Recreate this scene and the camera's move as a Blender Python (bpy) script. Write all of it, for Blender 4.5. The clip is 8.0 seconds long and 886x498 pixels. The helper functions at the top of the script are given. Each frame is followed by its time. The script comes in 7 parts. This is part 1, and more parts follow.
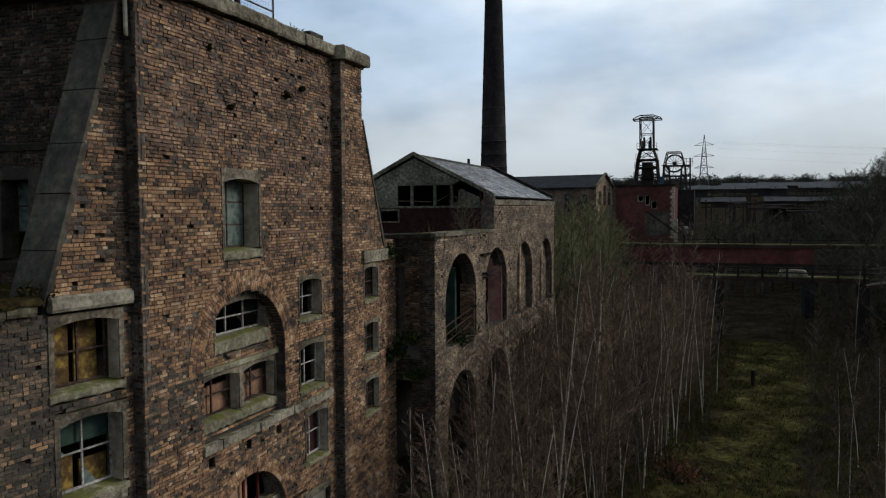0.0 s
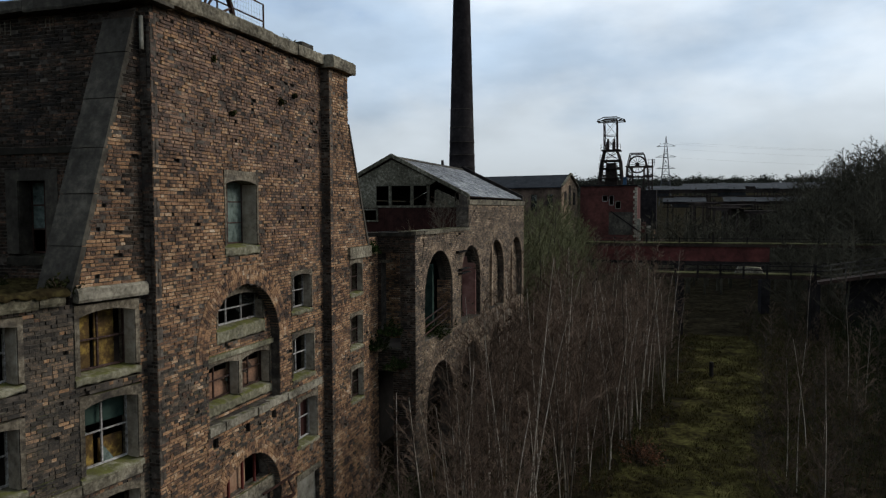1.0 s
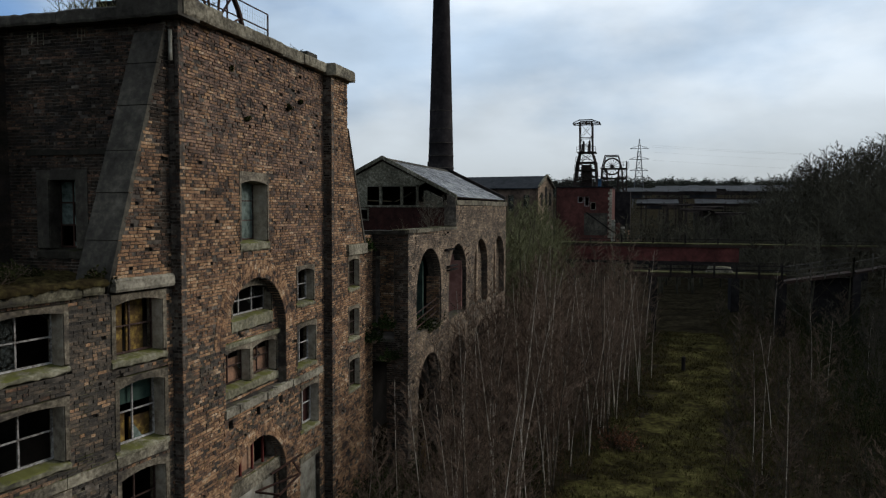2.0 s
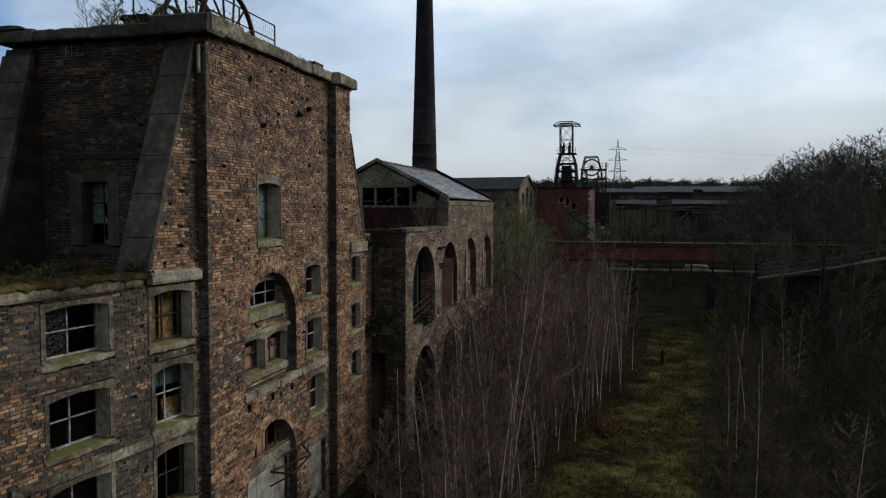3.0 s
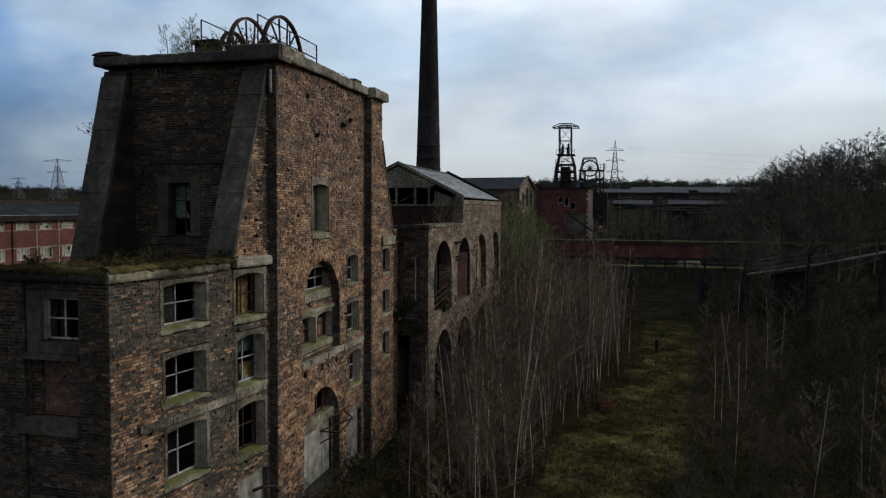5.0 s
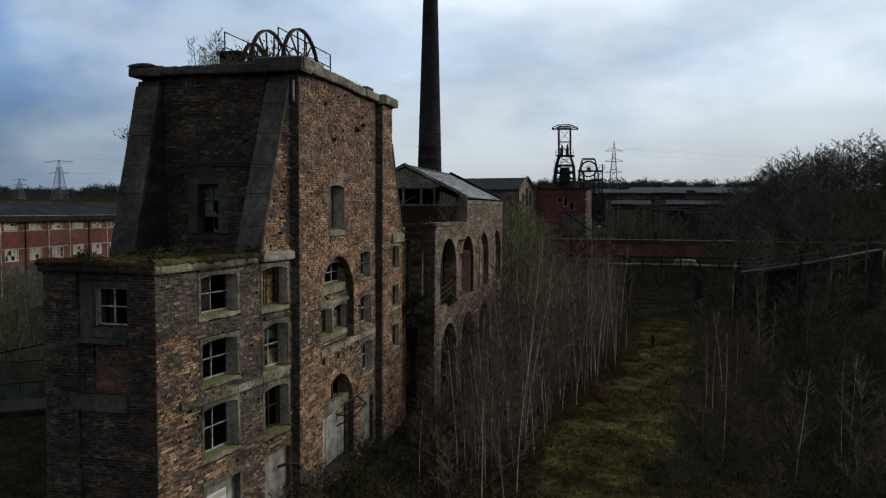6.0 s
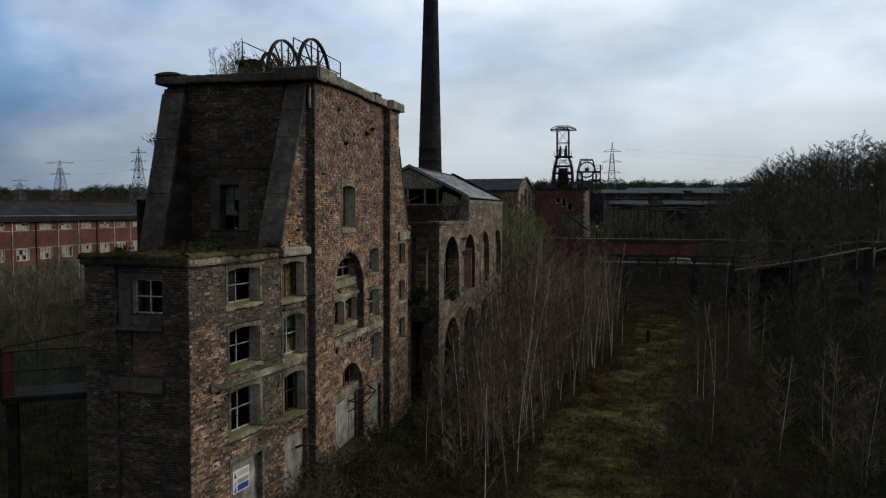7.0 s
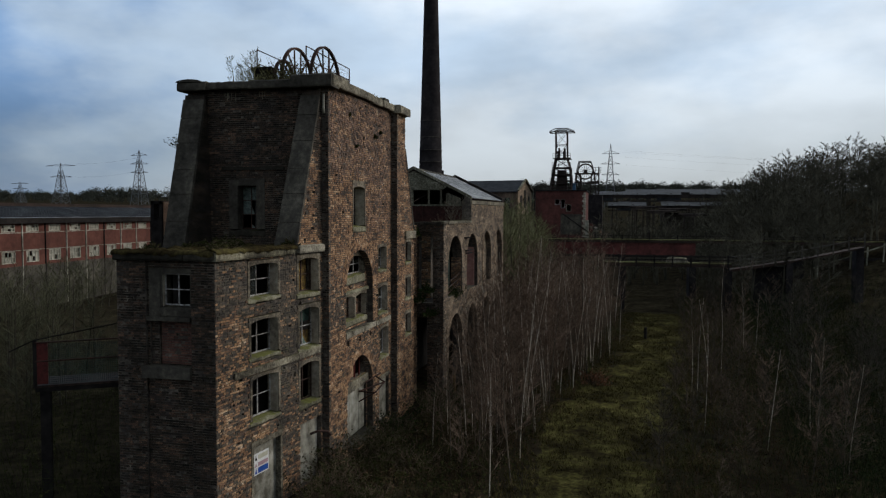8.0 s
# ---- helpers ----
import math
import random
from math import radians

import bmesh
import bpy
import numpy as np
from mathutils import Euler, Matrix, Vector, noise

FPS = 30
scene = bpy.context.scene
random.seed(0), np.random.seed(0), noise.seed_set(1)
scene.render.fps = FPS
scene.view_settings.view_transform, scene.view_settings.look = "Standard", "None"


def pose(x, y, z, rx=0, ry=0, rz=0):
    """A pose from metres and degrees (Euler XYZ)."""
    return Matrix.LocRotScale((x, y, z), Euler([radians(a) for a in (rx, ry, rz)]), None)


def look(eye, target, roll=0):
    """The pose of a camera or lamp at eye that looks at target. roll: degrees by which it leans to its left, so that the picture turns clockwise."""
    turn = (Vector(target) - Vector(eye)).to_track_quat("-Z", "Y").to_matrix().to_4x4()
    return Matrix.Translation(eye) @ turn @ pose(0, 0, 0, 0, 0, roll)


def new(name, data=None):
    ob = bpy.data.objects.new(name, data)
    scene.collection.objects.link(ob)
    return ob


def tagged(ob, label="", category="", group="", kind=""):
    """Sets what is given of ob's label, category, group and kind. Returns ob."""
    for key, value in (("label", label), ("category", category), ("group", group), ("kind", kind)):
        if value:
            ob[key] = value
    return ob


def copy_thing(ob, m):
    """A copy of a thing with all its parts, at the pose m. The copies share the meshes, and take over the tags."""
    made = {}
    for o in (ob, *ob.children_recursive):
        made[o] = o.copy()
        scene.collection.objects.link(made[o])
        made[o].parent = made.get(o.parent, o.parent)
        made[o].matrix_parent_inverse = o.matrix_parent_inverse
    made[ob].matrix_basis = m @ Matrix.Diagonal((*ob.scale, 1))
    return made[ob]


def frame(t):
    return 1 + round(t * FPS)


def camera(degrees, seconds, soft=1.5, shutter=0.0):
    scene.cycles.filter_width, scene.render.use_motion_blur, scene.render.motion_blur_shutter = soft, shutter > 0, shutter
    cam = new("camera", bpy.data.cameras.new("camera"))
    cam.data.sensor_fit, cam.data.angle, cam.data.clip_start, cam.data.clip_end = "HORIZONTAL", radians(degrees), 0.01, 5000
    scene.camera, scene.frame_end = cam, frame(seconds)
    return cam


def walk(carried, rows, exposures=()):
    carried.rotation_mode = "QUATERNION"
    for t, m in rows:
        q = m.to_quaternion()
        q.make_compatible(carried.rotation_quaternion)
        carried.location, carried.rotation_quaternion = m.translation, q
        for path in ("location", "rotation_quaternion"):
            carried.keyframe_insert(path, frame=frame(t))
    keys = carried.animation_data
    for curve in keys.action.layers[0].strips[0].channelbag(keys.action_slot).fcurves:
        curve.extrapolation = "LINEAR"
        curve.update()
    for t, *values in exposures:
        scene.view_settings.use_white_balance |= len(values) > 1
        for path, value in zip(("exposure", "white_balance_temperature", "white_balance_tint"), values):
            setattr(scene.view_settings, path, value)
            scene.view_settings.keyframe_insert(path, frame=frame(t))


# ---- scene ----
cam = camera(62.0, 8.0, soft=1.25)
PATH = [
    (0, (10.740, -11.680, 10.599), (5.212, 3.304, 9.759), -0.3),
    (0.5, (10.799, -12.502, 10.602), (5.671, 2.634, 9.754), -0.2),
    (1, (10.787, -13.342, 10.604), (5.963, 1.890, 9.748), -0.2),
    (1.5, (10.727, -14.205, 10.604), (6.143, 1.099, 9.740), 0.1),
    (3, (10.474, -16.960, 10.583), (6.610, -1.456, 9.735), 0.2),
    (3.5, (10.416, -17.933, 10.569), (6.576, -2.421, 9.713), 0.3),
    (4, (10.387, -18.928, 10.552), (6.555, -3.416, 9.704), 0.3),
    (4.5, (10.391, -19.939, 10.532), (6.567, -4.427, 9.684), 0.3),
    (5, (10.429, -20.958, 10.510), (6.629, -5.438, 9.654), 0.4),
    (6.5, (10.689, -23.940, 10.423), (6.913, -8.412, 9.583), 0.3),
    (7, (10.786, -24.860, 10.382), (7.026, -9.324, 9.550), 0.3),
    (7.5, (10.857, -25.711, 10.331), (7.113, -10.175, 9.531), 0.2),
    (8, (10.880, -26.473, 10.265), (7.144, -10.937, 9.481), 0.2),
]
walk(cam, [(t, look(eye, target, roll)) for t, eye, target, roll in PATH])

# ---- world, sun ----
SUN_DIR = Vector((0.80, 0.42, 0.46)).normalized()   # towards the brightest cloud
world = bpy.data.worlds.new("overcast_sky")
scene.world = world
world.use_nodes = True
wt = world.node_tree


def wnode(kind, **inputs):
    n = wt.nodes.new(kind)
    for key, value in inputs.items():
        n.inputs[key].default_value = value
    return n


def wlink(a, b):
    wt.links.new(a, b)


bg = wt.nodes["Background"]
sky = wnode("ShaderNodeTexSky")
sky.sky_type = 'NISHITA'
sky.sun_disc = False
sky.sun_elevation = math.asin(SUN_DIR.z)
sky.sun_rotation = math.atan2(SUN_DIR.x, SUN_DIR.y)
wcoord = wnode("ShaderNodeTexCoord")
# bands of cloud, wider than they are high
sep = wnode("ShaderNodeSeparateXYZ")
wlink(wcoord.outputs["Generated"], sep.inputs[0])
deck = wnode("ShaderNodeMapping")
deck.inputs["Scale"].default_value = (1.0, 1.0, 2.1)
deck.inputs["Location"].default_value = (2.1, 0.7, 0.0)
wlink(wcoord.outputs["Generated"], deck.inputs[0])
clouds = wnode("ShaderNodeTexNoise", Scale=3.2, Detail=6.0, Roughness=0.50, Distortion=0.0)
wlink(deck.outputs[0], clouds.inputs["Vector"])
tone = wnode("ShaderNodeValToRGB")
tone.color_ramp.interpolation = 'EASE'
el = tone.color_ramp.elements
el[0].position, el[0].color = 0.25, (0.17, 0.31, 0.56, 1)
el[1].position, el[1].color = 0.75, (0.76, 0.84, 0.92, 1)
e2 = el.new(0.50); e2.color = (0.50, 0.625, 0.775, 1)
# the deck opens to blue in the north-west; it is brighter, towards the hidden sun
toward = wnode("ShaderNodeVectorMath"); toward.operation = 'DOT_PRODUCT'
toward.inputs[1].default_value = Vector((-0.22, 0.88, 0.42)).normalized()
wlink(wcoord.outputs["Generated"], toward.inputs[0])
glow = wnode("ShaderNodeMapRange")
glow.interpolation_type = 'SMOOTHSTEP'
for key, value in (("From Min", 0.25), ("From Max", 0.98), ("To Min", 0.52), ("To Max", 0.98)):
    glow.inputs[key].default_value = value
wlink(toward.outputs["Value"], glow.inputs["Value"])
thick = wnode("ShaderNodeMath"); thick.operation = 'MULTIPLY_ADD'
thick.inputs[1].default_value, thick.inputs[2].default_value = 1.45, 1.01
gap = wnode("ShaderNodeVectorMath"); gap.operation = 'DOT_PRODUCT'
gap.inputs[1].default_value = (0.95, -0.30, 0.1)
wlink(wcoord.outputs["Generated"], gap.inputs[0])
wlink(gap.outputs["Value"], thick.inputs[0])
cover = wnode("ShaderNodeMath"); cover.operation = 'MULTIPLY_ADD'
cover.inputs[1].default_value = 0.90
low = wnode("ShaderNodeMapRange")
low.interpolation_type = 'SMOOTHSTEP'
for key, value in (("From Min", -0.02), ("From Max", 0.22), ("To Min", 0.32), ("To Max", 0.0)):
    low.inputs[key].default_value = value
wlink(sep.outputs[2], low.inputs["Value"])
bank_of = wnode("ShaderNodeMath"); bank_of.operation = 'ADD'
wlink(clouds.outputs["Fac"], bank_of.inputs[0])
wlink(low.outputs[0], bank_of.inputs[1])
wlink(bank_of.outputs[0], cover.inputs[0])
most = wnode("ShaderNodeMath"); most.operation = 'MINIMUM'; most.inputs[1].default_value = 0.24
wlink(thick.outputs[0], most.inputs[0])
wlink(most.outputs[0], cover.inputs[2])
wlink(cover.outputs[0], tone.inputs[0])
lit = wnode("ShaderNodeVectorMath"); lit.operation = 'SCALE'
wlink(tone.outputs[0], lit.inputs[0])
wlink(glow.outputs[0], lit.inputs["Scale"])
# the deck greys towards the horizon
rim = wnode("ShaderNodeMapRange")
rim.interpolation_type = 'SMOOTHSTEP'
for key, value in (("From Min", 0.0), ("From Max", 0.25), ("To Min", 0.57), ("To Max", 1.04)):
    rim.inputs[key].default_value = value
wlink(sep.outputs[2], rim.inputs["Value"])
lit2 = wnode("ShaderNodeVectorMath"); lit2.operation = 'SCALE'
wlink(lit.outputs[0], lit2.inputs[0])
heavy = wnode("ShaderNodeTexNoise", Scale=4.2, Detail=5.0, Roughness=0.5)
deck2 = wnode("ShaderNodeMapping")
deck2.inputs["Scale"].default_value = (1.0, 1.0, 2.3)
deck2.inputs["Location"].default_value = (7.3, 3.1, 0.0)
wlink(wcoord.outputs["Generated"], deck2.inputs[0])
wlink(deck2.outputs[0], heavy.inputs["Vector"])
shade = wnode("ShaderNodeMapRange")
for key, value in (("From Min", 0.34), ("From Max", 0.66), ("To Min", 0.82), ("To Max", 1.12)):
    shade.inputs[key].default_value = value
wlink(heavy.outputs["Fac"], shade.inputs["Value"])
weight = wnode("ShaderNodeMath"); weight.operation = 'MULTIPLY'
wlink(rim.outputs[0], weight.inputs[0])
wlink(shade.outputs[0], weight.inputs[1])
wlink(weight.outputs[0], lit2.inputs["Scale"])
dim = wnode("ShaderNodeVectorMath"); dim.operation = 'SCALE'
dim.inputs["Scale"].default_value = 0.012
wlink(sky.outputs[0], dim.inputs[0])
both = wnode("ShaderNodeVectorMath"); both.operation = 'ADD'
wlink(lit2.outputs[0], both.inputs[0])
wlink(dim.outputs[0], both.inputs[1])
wlink(both.outputs[0], bg.inputs[0])
bg.inputs[1].default_value = 1.0

sun = new("sun", bpy.data.lights.new("sun", 'SUN'))
sun.data.energy, sun.data.angle, sun.data.color = 1.7, radians(22), (1.0, 0.94, 0.86)
sun.matrix_world = look(SUN_DIR * 60, (0, 0, 0))

# ---- materials ----


def surface(name, cols, scale=3.0, rough=0.9, bump=0.3, bump_scale=25.0, pieces=False, moss=0.0, metallic=0.0,
            coarse=0.35, spread_by=0.35, moss_col=(0.075, 0.085, 0.018), spec=0.15, soot=0.0, lime=0.0):
    """cols: (position, colour) stops. pieces: every loose piece takes its own stop."""
    m = bpy.data.materials.new(name)
    m.use_nodes = True
    t = m.node_tree
    b = t.nodes["Principled BSDF"]

    def node(kind, **inputs):
        n = t.nodes.new(kind)
        for key, value in inputs.items():
            n.inputs[key].default_value = value
        return n

    def math2(op, a, c):
        n = t.nodes.new("ShaderNodeMath")
        n.operation = op
        for i, v in enumerate((a, c)):
            if isinstance(v, (int, float)):
                n.inputs[i].default_value = v
            else:
                t.links.new(v, n.inputs[i])
        return n.outputs[0]

    geo = node("ShaderNodeNewGeometry")
    fine = node("ShaderNodeTexNoise", Scale=scale, Detail=6.0, Roughness=0.65)
    wide = node("ShaderNodeTexNoise", Scale=0.45, Detail=4.0, Roughness=0.6)
    for n in (fine, wide):
        t.links.new(geo.outputs["Position"], n.inputs["Vector"])
    if pieces:
        # batches of like bricks run along the courses
        courses = node("ShaderNodeVectorMath")
        courses.operation = 'MULTIPLY'
        courses.inputs[1].default_value = (1.0, 1.0, 3.0)
        t.links.new(geo.outputs["Position"], courses.inputs[0])
        t.links.new(courses.outputs[0], wide.inputs["Vector"])
        wide.inputs["Scale"].default_value = 0.8
        info = node("ShaderNodeObjectInfo")
        own = math2('FRACT', math2('ADD', geo.outputs["Random Per Island"], info.outputs["Random"]), 0.0)
        own = math2('ADD', math2('MULTIPLY', own, 0.60), 0.20)
        shift = math2('MULTIPLY', math2('SUBTRACT', wide.outputs["Fac"], 0.5), spread_by * 4)
        grain = math2('MULTIPLY', math2('SUBTRACT', fine.outputs["Fac"], 0.5), 1.35)
        value = math2('ADD', math2('ADD', own, shift), grain)
    else:
        value = math2('ADD', fine.outputs["Fac"], math2('MULTIPLY', math2('SUBTRACT', wide.outputs["Fac"], 0.5), spread_by * 2))
    ramp = node("ShaderNodeValToRGB")
    stops = ramp.color_ramp.elements
    while len(stops) < len(cols):
        stops.new(0.5)
    for s, (p, c) in zip(stops, cols):
        s.position, s.color = p, (*c, 1)
    t.links.new(value, ramp.inputs[0])
    stain = node("ShaderNodeMapRange")
    for key, v in (("From Min", 0.3), ("From Max", 0.7), ("To Min", 1 - coarse), ("To Max", 1 + coarse * 0.6)):
        stain.inputs[key].default_value = v
    grime = node("ShaderNodeTexNoise", Scale=1.9, Detail=5.0, Roughness=0.7)
    t.links.new(geo.outputs["Position"], grime.inputs["Vector"])
    t.links.new(math2('ADD', math2('MULTIPLY', wide.outputs["Fac"], 0.5), math2('MULTIPLY', grime.outputs["Fac"], 0.5)), stain.inputs["Value"])
    col = node("ShaderNodeVectorMath")
    col.operation = 'SCALE'
    t.links.new(ramp.outputs[0], col.inputs[0])
    t.links.new(stain.outputs[0], col.inputs["Scale"])
    colour = col.outputs[0]

    def washed(colour, stretch, size, low, high, tint, most):
        """Lays a stain over the colour; its patches run along the courses."""
        squash = node("ShaderNodeVectorMath")
        squash.operation = 'MULTIPLY'
        squash.inputs[1].default_value = stretch
        t.links.new(geo.outputs["Position"], squash.inputs[0])
        n = node("ShaderNodeTexNoise", Scale=size, Detail=5.0, Roughness=0.68)
        t.links.new(squash.outputs[0], n.inputs["Vector"])
        amount = node("ShaderNodeMapRange")
        for key, v in (("From Min", low), ("From Max", high), ("To Min", 0.0), ("To Max", most)):
            amount.inputs[key].default_value = v
        t.links.new(n.outputs["Fac"], amount.inputs["Value"])
        over = node("ShaderNodeMix")
        over.data_type = 'RGBA'
        over.inputs[7].default_value = (*tint, 1)
        t.links.new(amount.outputs[0], over.inputs[0])
        t.links.new(colour, over.inputs[6])
        return over.outputs[2]

    if soot > 0:
        colour = washed(colour, (1.0, 1.0, 2.6), 1.25, 0.52, 0.64, (0.030, 0.027, 0.027), soot)
    if lime > 0:
        colour = washed(colour, (1.3, 1.3, 1.0), 2.7, 0.60, 0.74, (0.36, 0.31, 0.25), lime)
    if moss > 0:
        up = node("ShaderNodeSeparateXYZ")
        t.links.new(geo.outputs["Normal"], up.inputs[0])
        patch = node("ShaderNodeTexNoise", Scale=2.3, Detail=5.0, Roughness=0.7)
        t.links.new(geo.outputs["Position"], patch.inputs["Vector"])
        cover = math2('ADD', math2('MULTIPLY', patch.outputs["Fac"], 1.2), math2('MULTIPLY', up.outputs[2], 0.35))
        cut = node("ShaderNodeMapRange")
        for key, v in (("From Min", 1.05 - moss * 0.55), ("From Max", 1.2 - moss * 0.5), ("To Min", 0.0), ("To Max", 0.9)):
            cut.inputs[key].default_value = v
        t.links.new(cover, cut.inputs["Value"])
        mix = node("ShaderNodeMix")
        mix.data_type = 'RGBA'
        mix.inputs["B"].default_value = (*moss_col, 1)
        mix.inputs[7].default_value = (*moss_col, 1)
        t.links.new(cut.outputs[0], mix.inputs[0])
        t.links.new(colour, mix.inputs[6])
        colour = mix.outputs[2]
    t.links.new(colour, b.inputs["Base Color"])
    b.inputs["Roughness"].default_value = rough
    b.inputs["Metallic"].default_value = metallic
    b.inputs["Specular IOR Level"].default_value = spec
    if bump > 0:
        relief = node("ShaderNodeTexNoise", Scale=bump_scale, Detail=4.0, Roughness=0.7)
        t.links.new(geo.outputs["Position"], relief.inputs["Vector"])
        bp = node("ShaderNodeBump", Strength=bump, Distance=0.02)
        t.links.new(relief.outputs["Fac"], bp.inputs["Height"])
        t.links.new(bp.outputs[0], b.inputs["Normal"])
    return m


BRICK = surface("sooty_brick", [(0.0, (0.038, 0.034, 0.031)), (0.18, (0.086, 0.064, 0.051)), (0.36, (0.180, 0.104, 0.066)), (0.54, (0.295, 0.170, 0.096)),
                                (0.72, (0.385, 0.228, 0.122)), (0.88, (0.45, 0.305, 0.185)), (1.0, (0.54, 0.44, 0.33))],
                scale=34, pieces=True, bump=0.8, bump_scale=42, coarse=0.42, moss=0.14, spread_by=0.36, soot=0.6, lime=0.42)
# soot plus the shade of the south sides, both in the base colour
BRICK_SOOT_SHADE = surface("sooty_shaded_brick", [(0.0, (0.013, 0.012, 0.010)), (0.35, (0.031, 0.025, 0.019)), (0.65, (0.060, 0.043, 0.031)), (0.85, (0.115, 0.066, 0.044)), (1.0, (0.20, 0.125, 0.085))],
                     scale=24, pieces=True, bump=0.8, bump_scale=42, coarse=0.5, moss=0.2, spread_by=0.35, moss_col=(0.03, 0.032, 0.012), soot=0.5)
BRICK_BLUE = surface("dark_engineering_brick", [(0.0, (0.026, 0.024, 0.022)), (0.35, (0.058, 0.052, 0.044)), (0.7, (0.115, 0.092, 0.069)), (1.0, (0.28, 0.18, 0.11))],
                     scale=24, pieces=True, bump=0.7, bump_scale=42, coarse=0.4, moss=0.16, spread_by=0.25, lime=0.2)
BRICK_PURPLE = surface("greyed_brick", [(0.0, (0.066, 0.054, 0.049)), (0.3, (0.130, 0.090, 0.073)), (0.6, (0.230, 0.142, 0.100)), (0.85, (0.33, 0.205, 0.130)), (1.0, (0.42, 0.31, 0.215))],
                       scale=26, pieces=True, bump=0.7, bump_scale=42, coarse=0.35, moss=0.08, spread_by=0.30, soot=0.5, lime=0.25)
BRICK_GREY = surface("weathered_brick", [(0.0, (0.070, 0.060, 0.051)), (0.3, (0.145, 0.113, 0.086)), (0.6, (0.240, 0.178, 0.126)),
                                         (0.85, (0.32, 0.235, 0.16)), (1.0, (0.42, 0.34, 0.25))],
                     scale=18, pieces=True, bump=0.6, bump_scale=40, coarse=0.5, moss=0.2, spread_by=0.4, soot=0.45, lime=0.25)
BRICK_TAN = surface("infill_brick", [(0.0, (0.16, 0.10, 0.07)), (0.5, (0.30, 0.17, 0.11)), (1.0, (0.40, 0.27, 0.18))],
                    scale=12, pieces=True, bump=0.35, bump_scale=40)
BRICK_RED = surface("red_brick", [(0.0, (0.062, 0.026, 0.020)), (0.5, (0.105, 0.041, 0.031)), (1.0, (0.15, 0.068, 0.048))],
                    scale=2.5, bump=0.2, coarse=0.4)
NICHE = surface("dark_red_brick_infill", [(0.0, (0.035, 0.022, 0.020)), (0.5, (0.095, 0.048, 0.038)), (1.0, (0.16, 0.082, 0.062))], scale=20, pieces=True, bump=0.5, coarse=0.4)
MORTAR = surface("old_mortar", [(0.3, (0.034, 0.030, 0.026)), (0.52, (0.090, 0.077, 0.064)), (0.75, (0.20, 0.175, 0.143))], scale=6, bump=0.5, moss=0.1, soot=0.5)
STONE = surface("lichened_stone", [(0.28, (0.040, 0.035, 0.026)), (0.48, (0.150, 0.133, 0.098)), (0.76, (0.36, 0.33, 0.25))],
                scale=9, bump=0.8, bump_scale=20, moss=0.36, coarse=0.6, moss_col=(0.090, 0.088, 0.030), soot=0.6)
STONE_PALE = surface("pale_worn_stone", [(0.28, (0.085, 0.076, 0.058)), (0.48, (0.25, 0.228, 0.178)), (0.76, (0.46, 0.43, 0.34))],
                     scale=9, bump=0.7, bump_scale=22, moss=0.28, coarse=0.5, moss_col=(0.11, 0.108, 0.04))
WINDOW_STONE = surface("worn_window_stone", [(0.26, (0.040, 0.034, 0.026)), (0.48, (0.125, 0.106, 0.078)), (0.78, (0.30, 0.265, 0.20))],
                       scale=11, bump=0.9, bump_scale=26, moss=0.26, coarse=0.65, moss_col=(0.085, 0.082, 0.030), soot=0.7)
# darker than STONE; south cornice, buttress slabs, surrounds and plinths
STONE_DARK = surface("dark_stone", [(0.25, (0.030, 0.027, 0.022)), (0.55, (0.066, 0.060, 0.049)), (0.8, (0.13, 0.118, 0.092))],
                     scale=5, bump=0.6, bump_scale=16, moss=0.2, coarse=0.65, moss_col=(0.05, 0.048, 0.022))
REVEAL = surface("grey_rendered_reveal", [(0.28, (0.15, 0.128, 0.098)), (0.5, (0.33, 0.29, 0.23)), (0.78, (0.50, 0.46, 0.38))],
                 scale=5, bump=0.4, bump_scale=24, coarse=0.5, moss=0.12)
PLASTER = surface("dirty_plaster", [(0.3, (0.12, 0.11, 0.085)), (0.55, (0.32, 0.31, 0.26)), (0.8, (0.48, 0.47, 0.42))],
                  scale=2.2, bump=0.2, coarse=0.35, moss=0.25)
# darkest stone; south annexe coping, hood course and tower window sill
STONE_BLACK = surface("blackish_stone", [(0.25, (0.014, 0.013, 0.010)), (0.55, (0.030, 0.027, 0.021)), (0.8, (0.062, 0.056, 0.042))],
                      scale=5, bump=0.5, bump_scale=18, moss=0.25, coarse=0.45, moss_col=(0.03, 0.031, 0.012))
SLATE = surface("wet_slate", [(0.0, (0.06, 0.065, 0.074)), (0.45, (0.14, 0.15, 0.166)), (0.7, (0.27, 0.28, 0.29)), (1.0, (0.46, 0.46, 0.45))],
                scale=9, rough=0.40, pieces=True, bump=0.2, coarse=0.3, moss=0.1)
IRON = surface("rusted_iron", [(0.3, (0.028, 0.020, 0.018)), (0.6, (0.065, 0.034, 0.026)), (0.85, (0.13, 0.055, 0.032))],
               scale=9, rough=0.75, bump=0.3, metallic=0.3)
BLACK_IRON = surface("black_iron", [(0.3, (0.012, 0.011, 0.011)), (0.7, (0.032, 0.028, 0.026))], scale=3, rough=0.9, bump=0.15, spec=0.02)
STEEL = surface("weathered_steel", [(0.3, (0.024, 0.021, 0.020)), (0.7, (0.066, 0.053, 0.047))], scale=2, rough=0.8, bump=0.1, spec=0.05)
GALVANISED = surface("dull_galvanised_steel", [(0.3, (0.075, 0.080, 0.088)), (0.7, (0.14, 0.148, 0.16))], scale=1, rough=0.7, bump=0, spec=0.1)
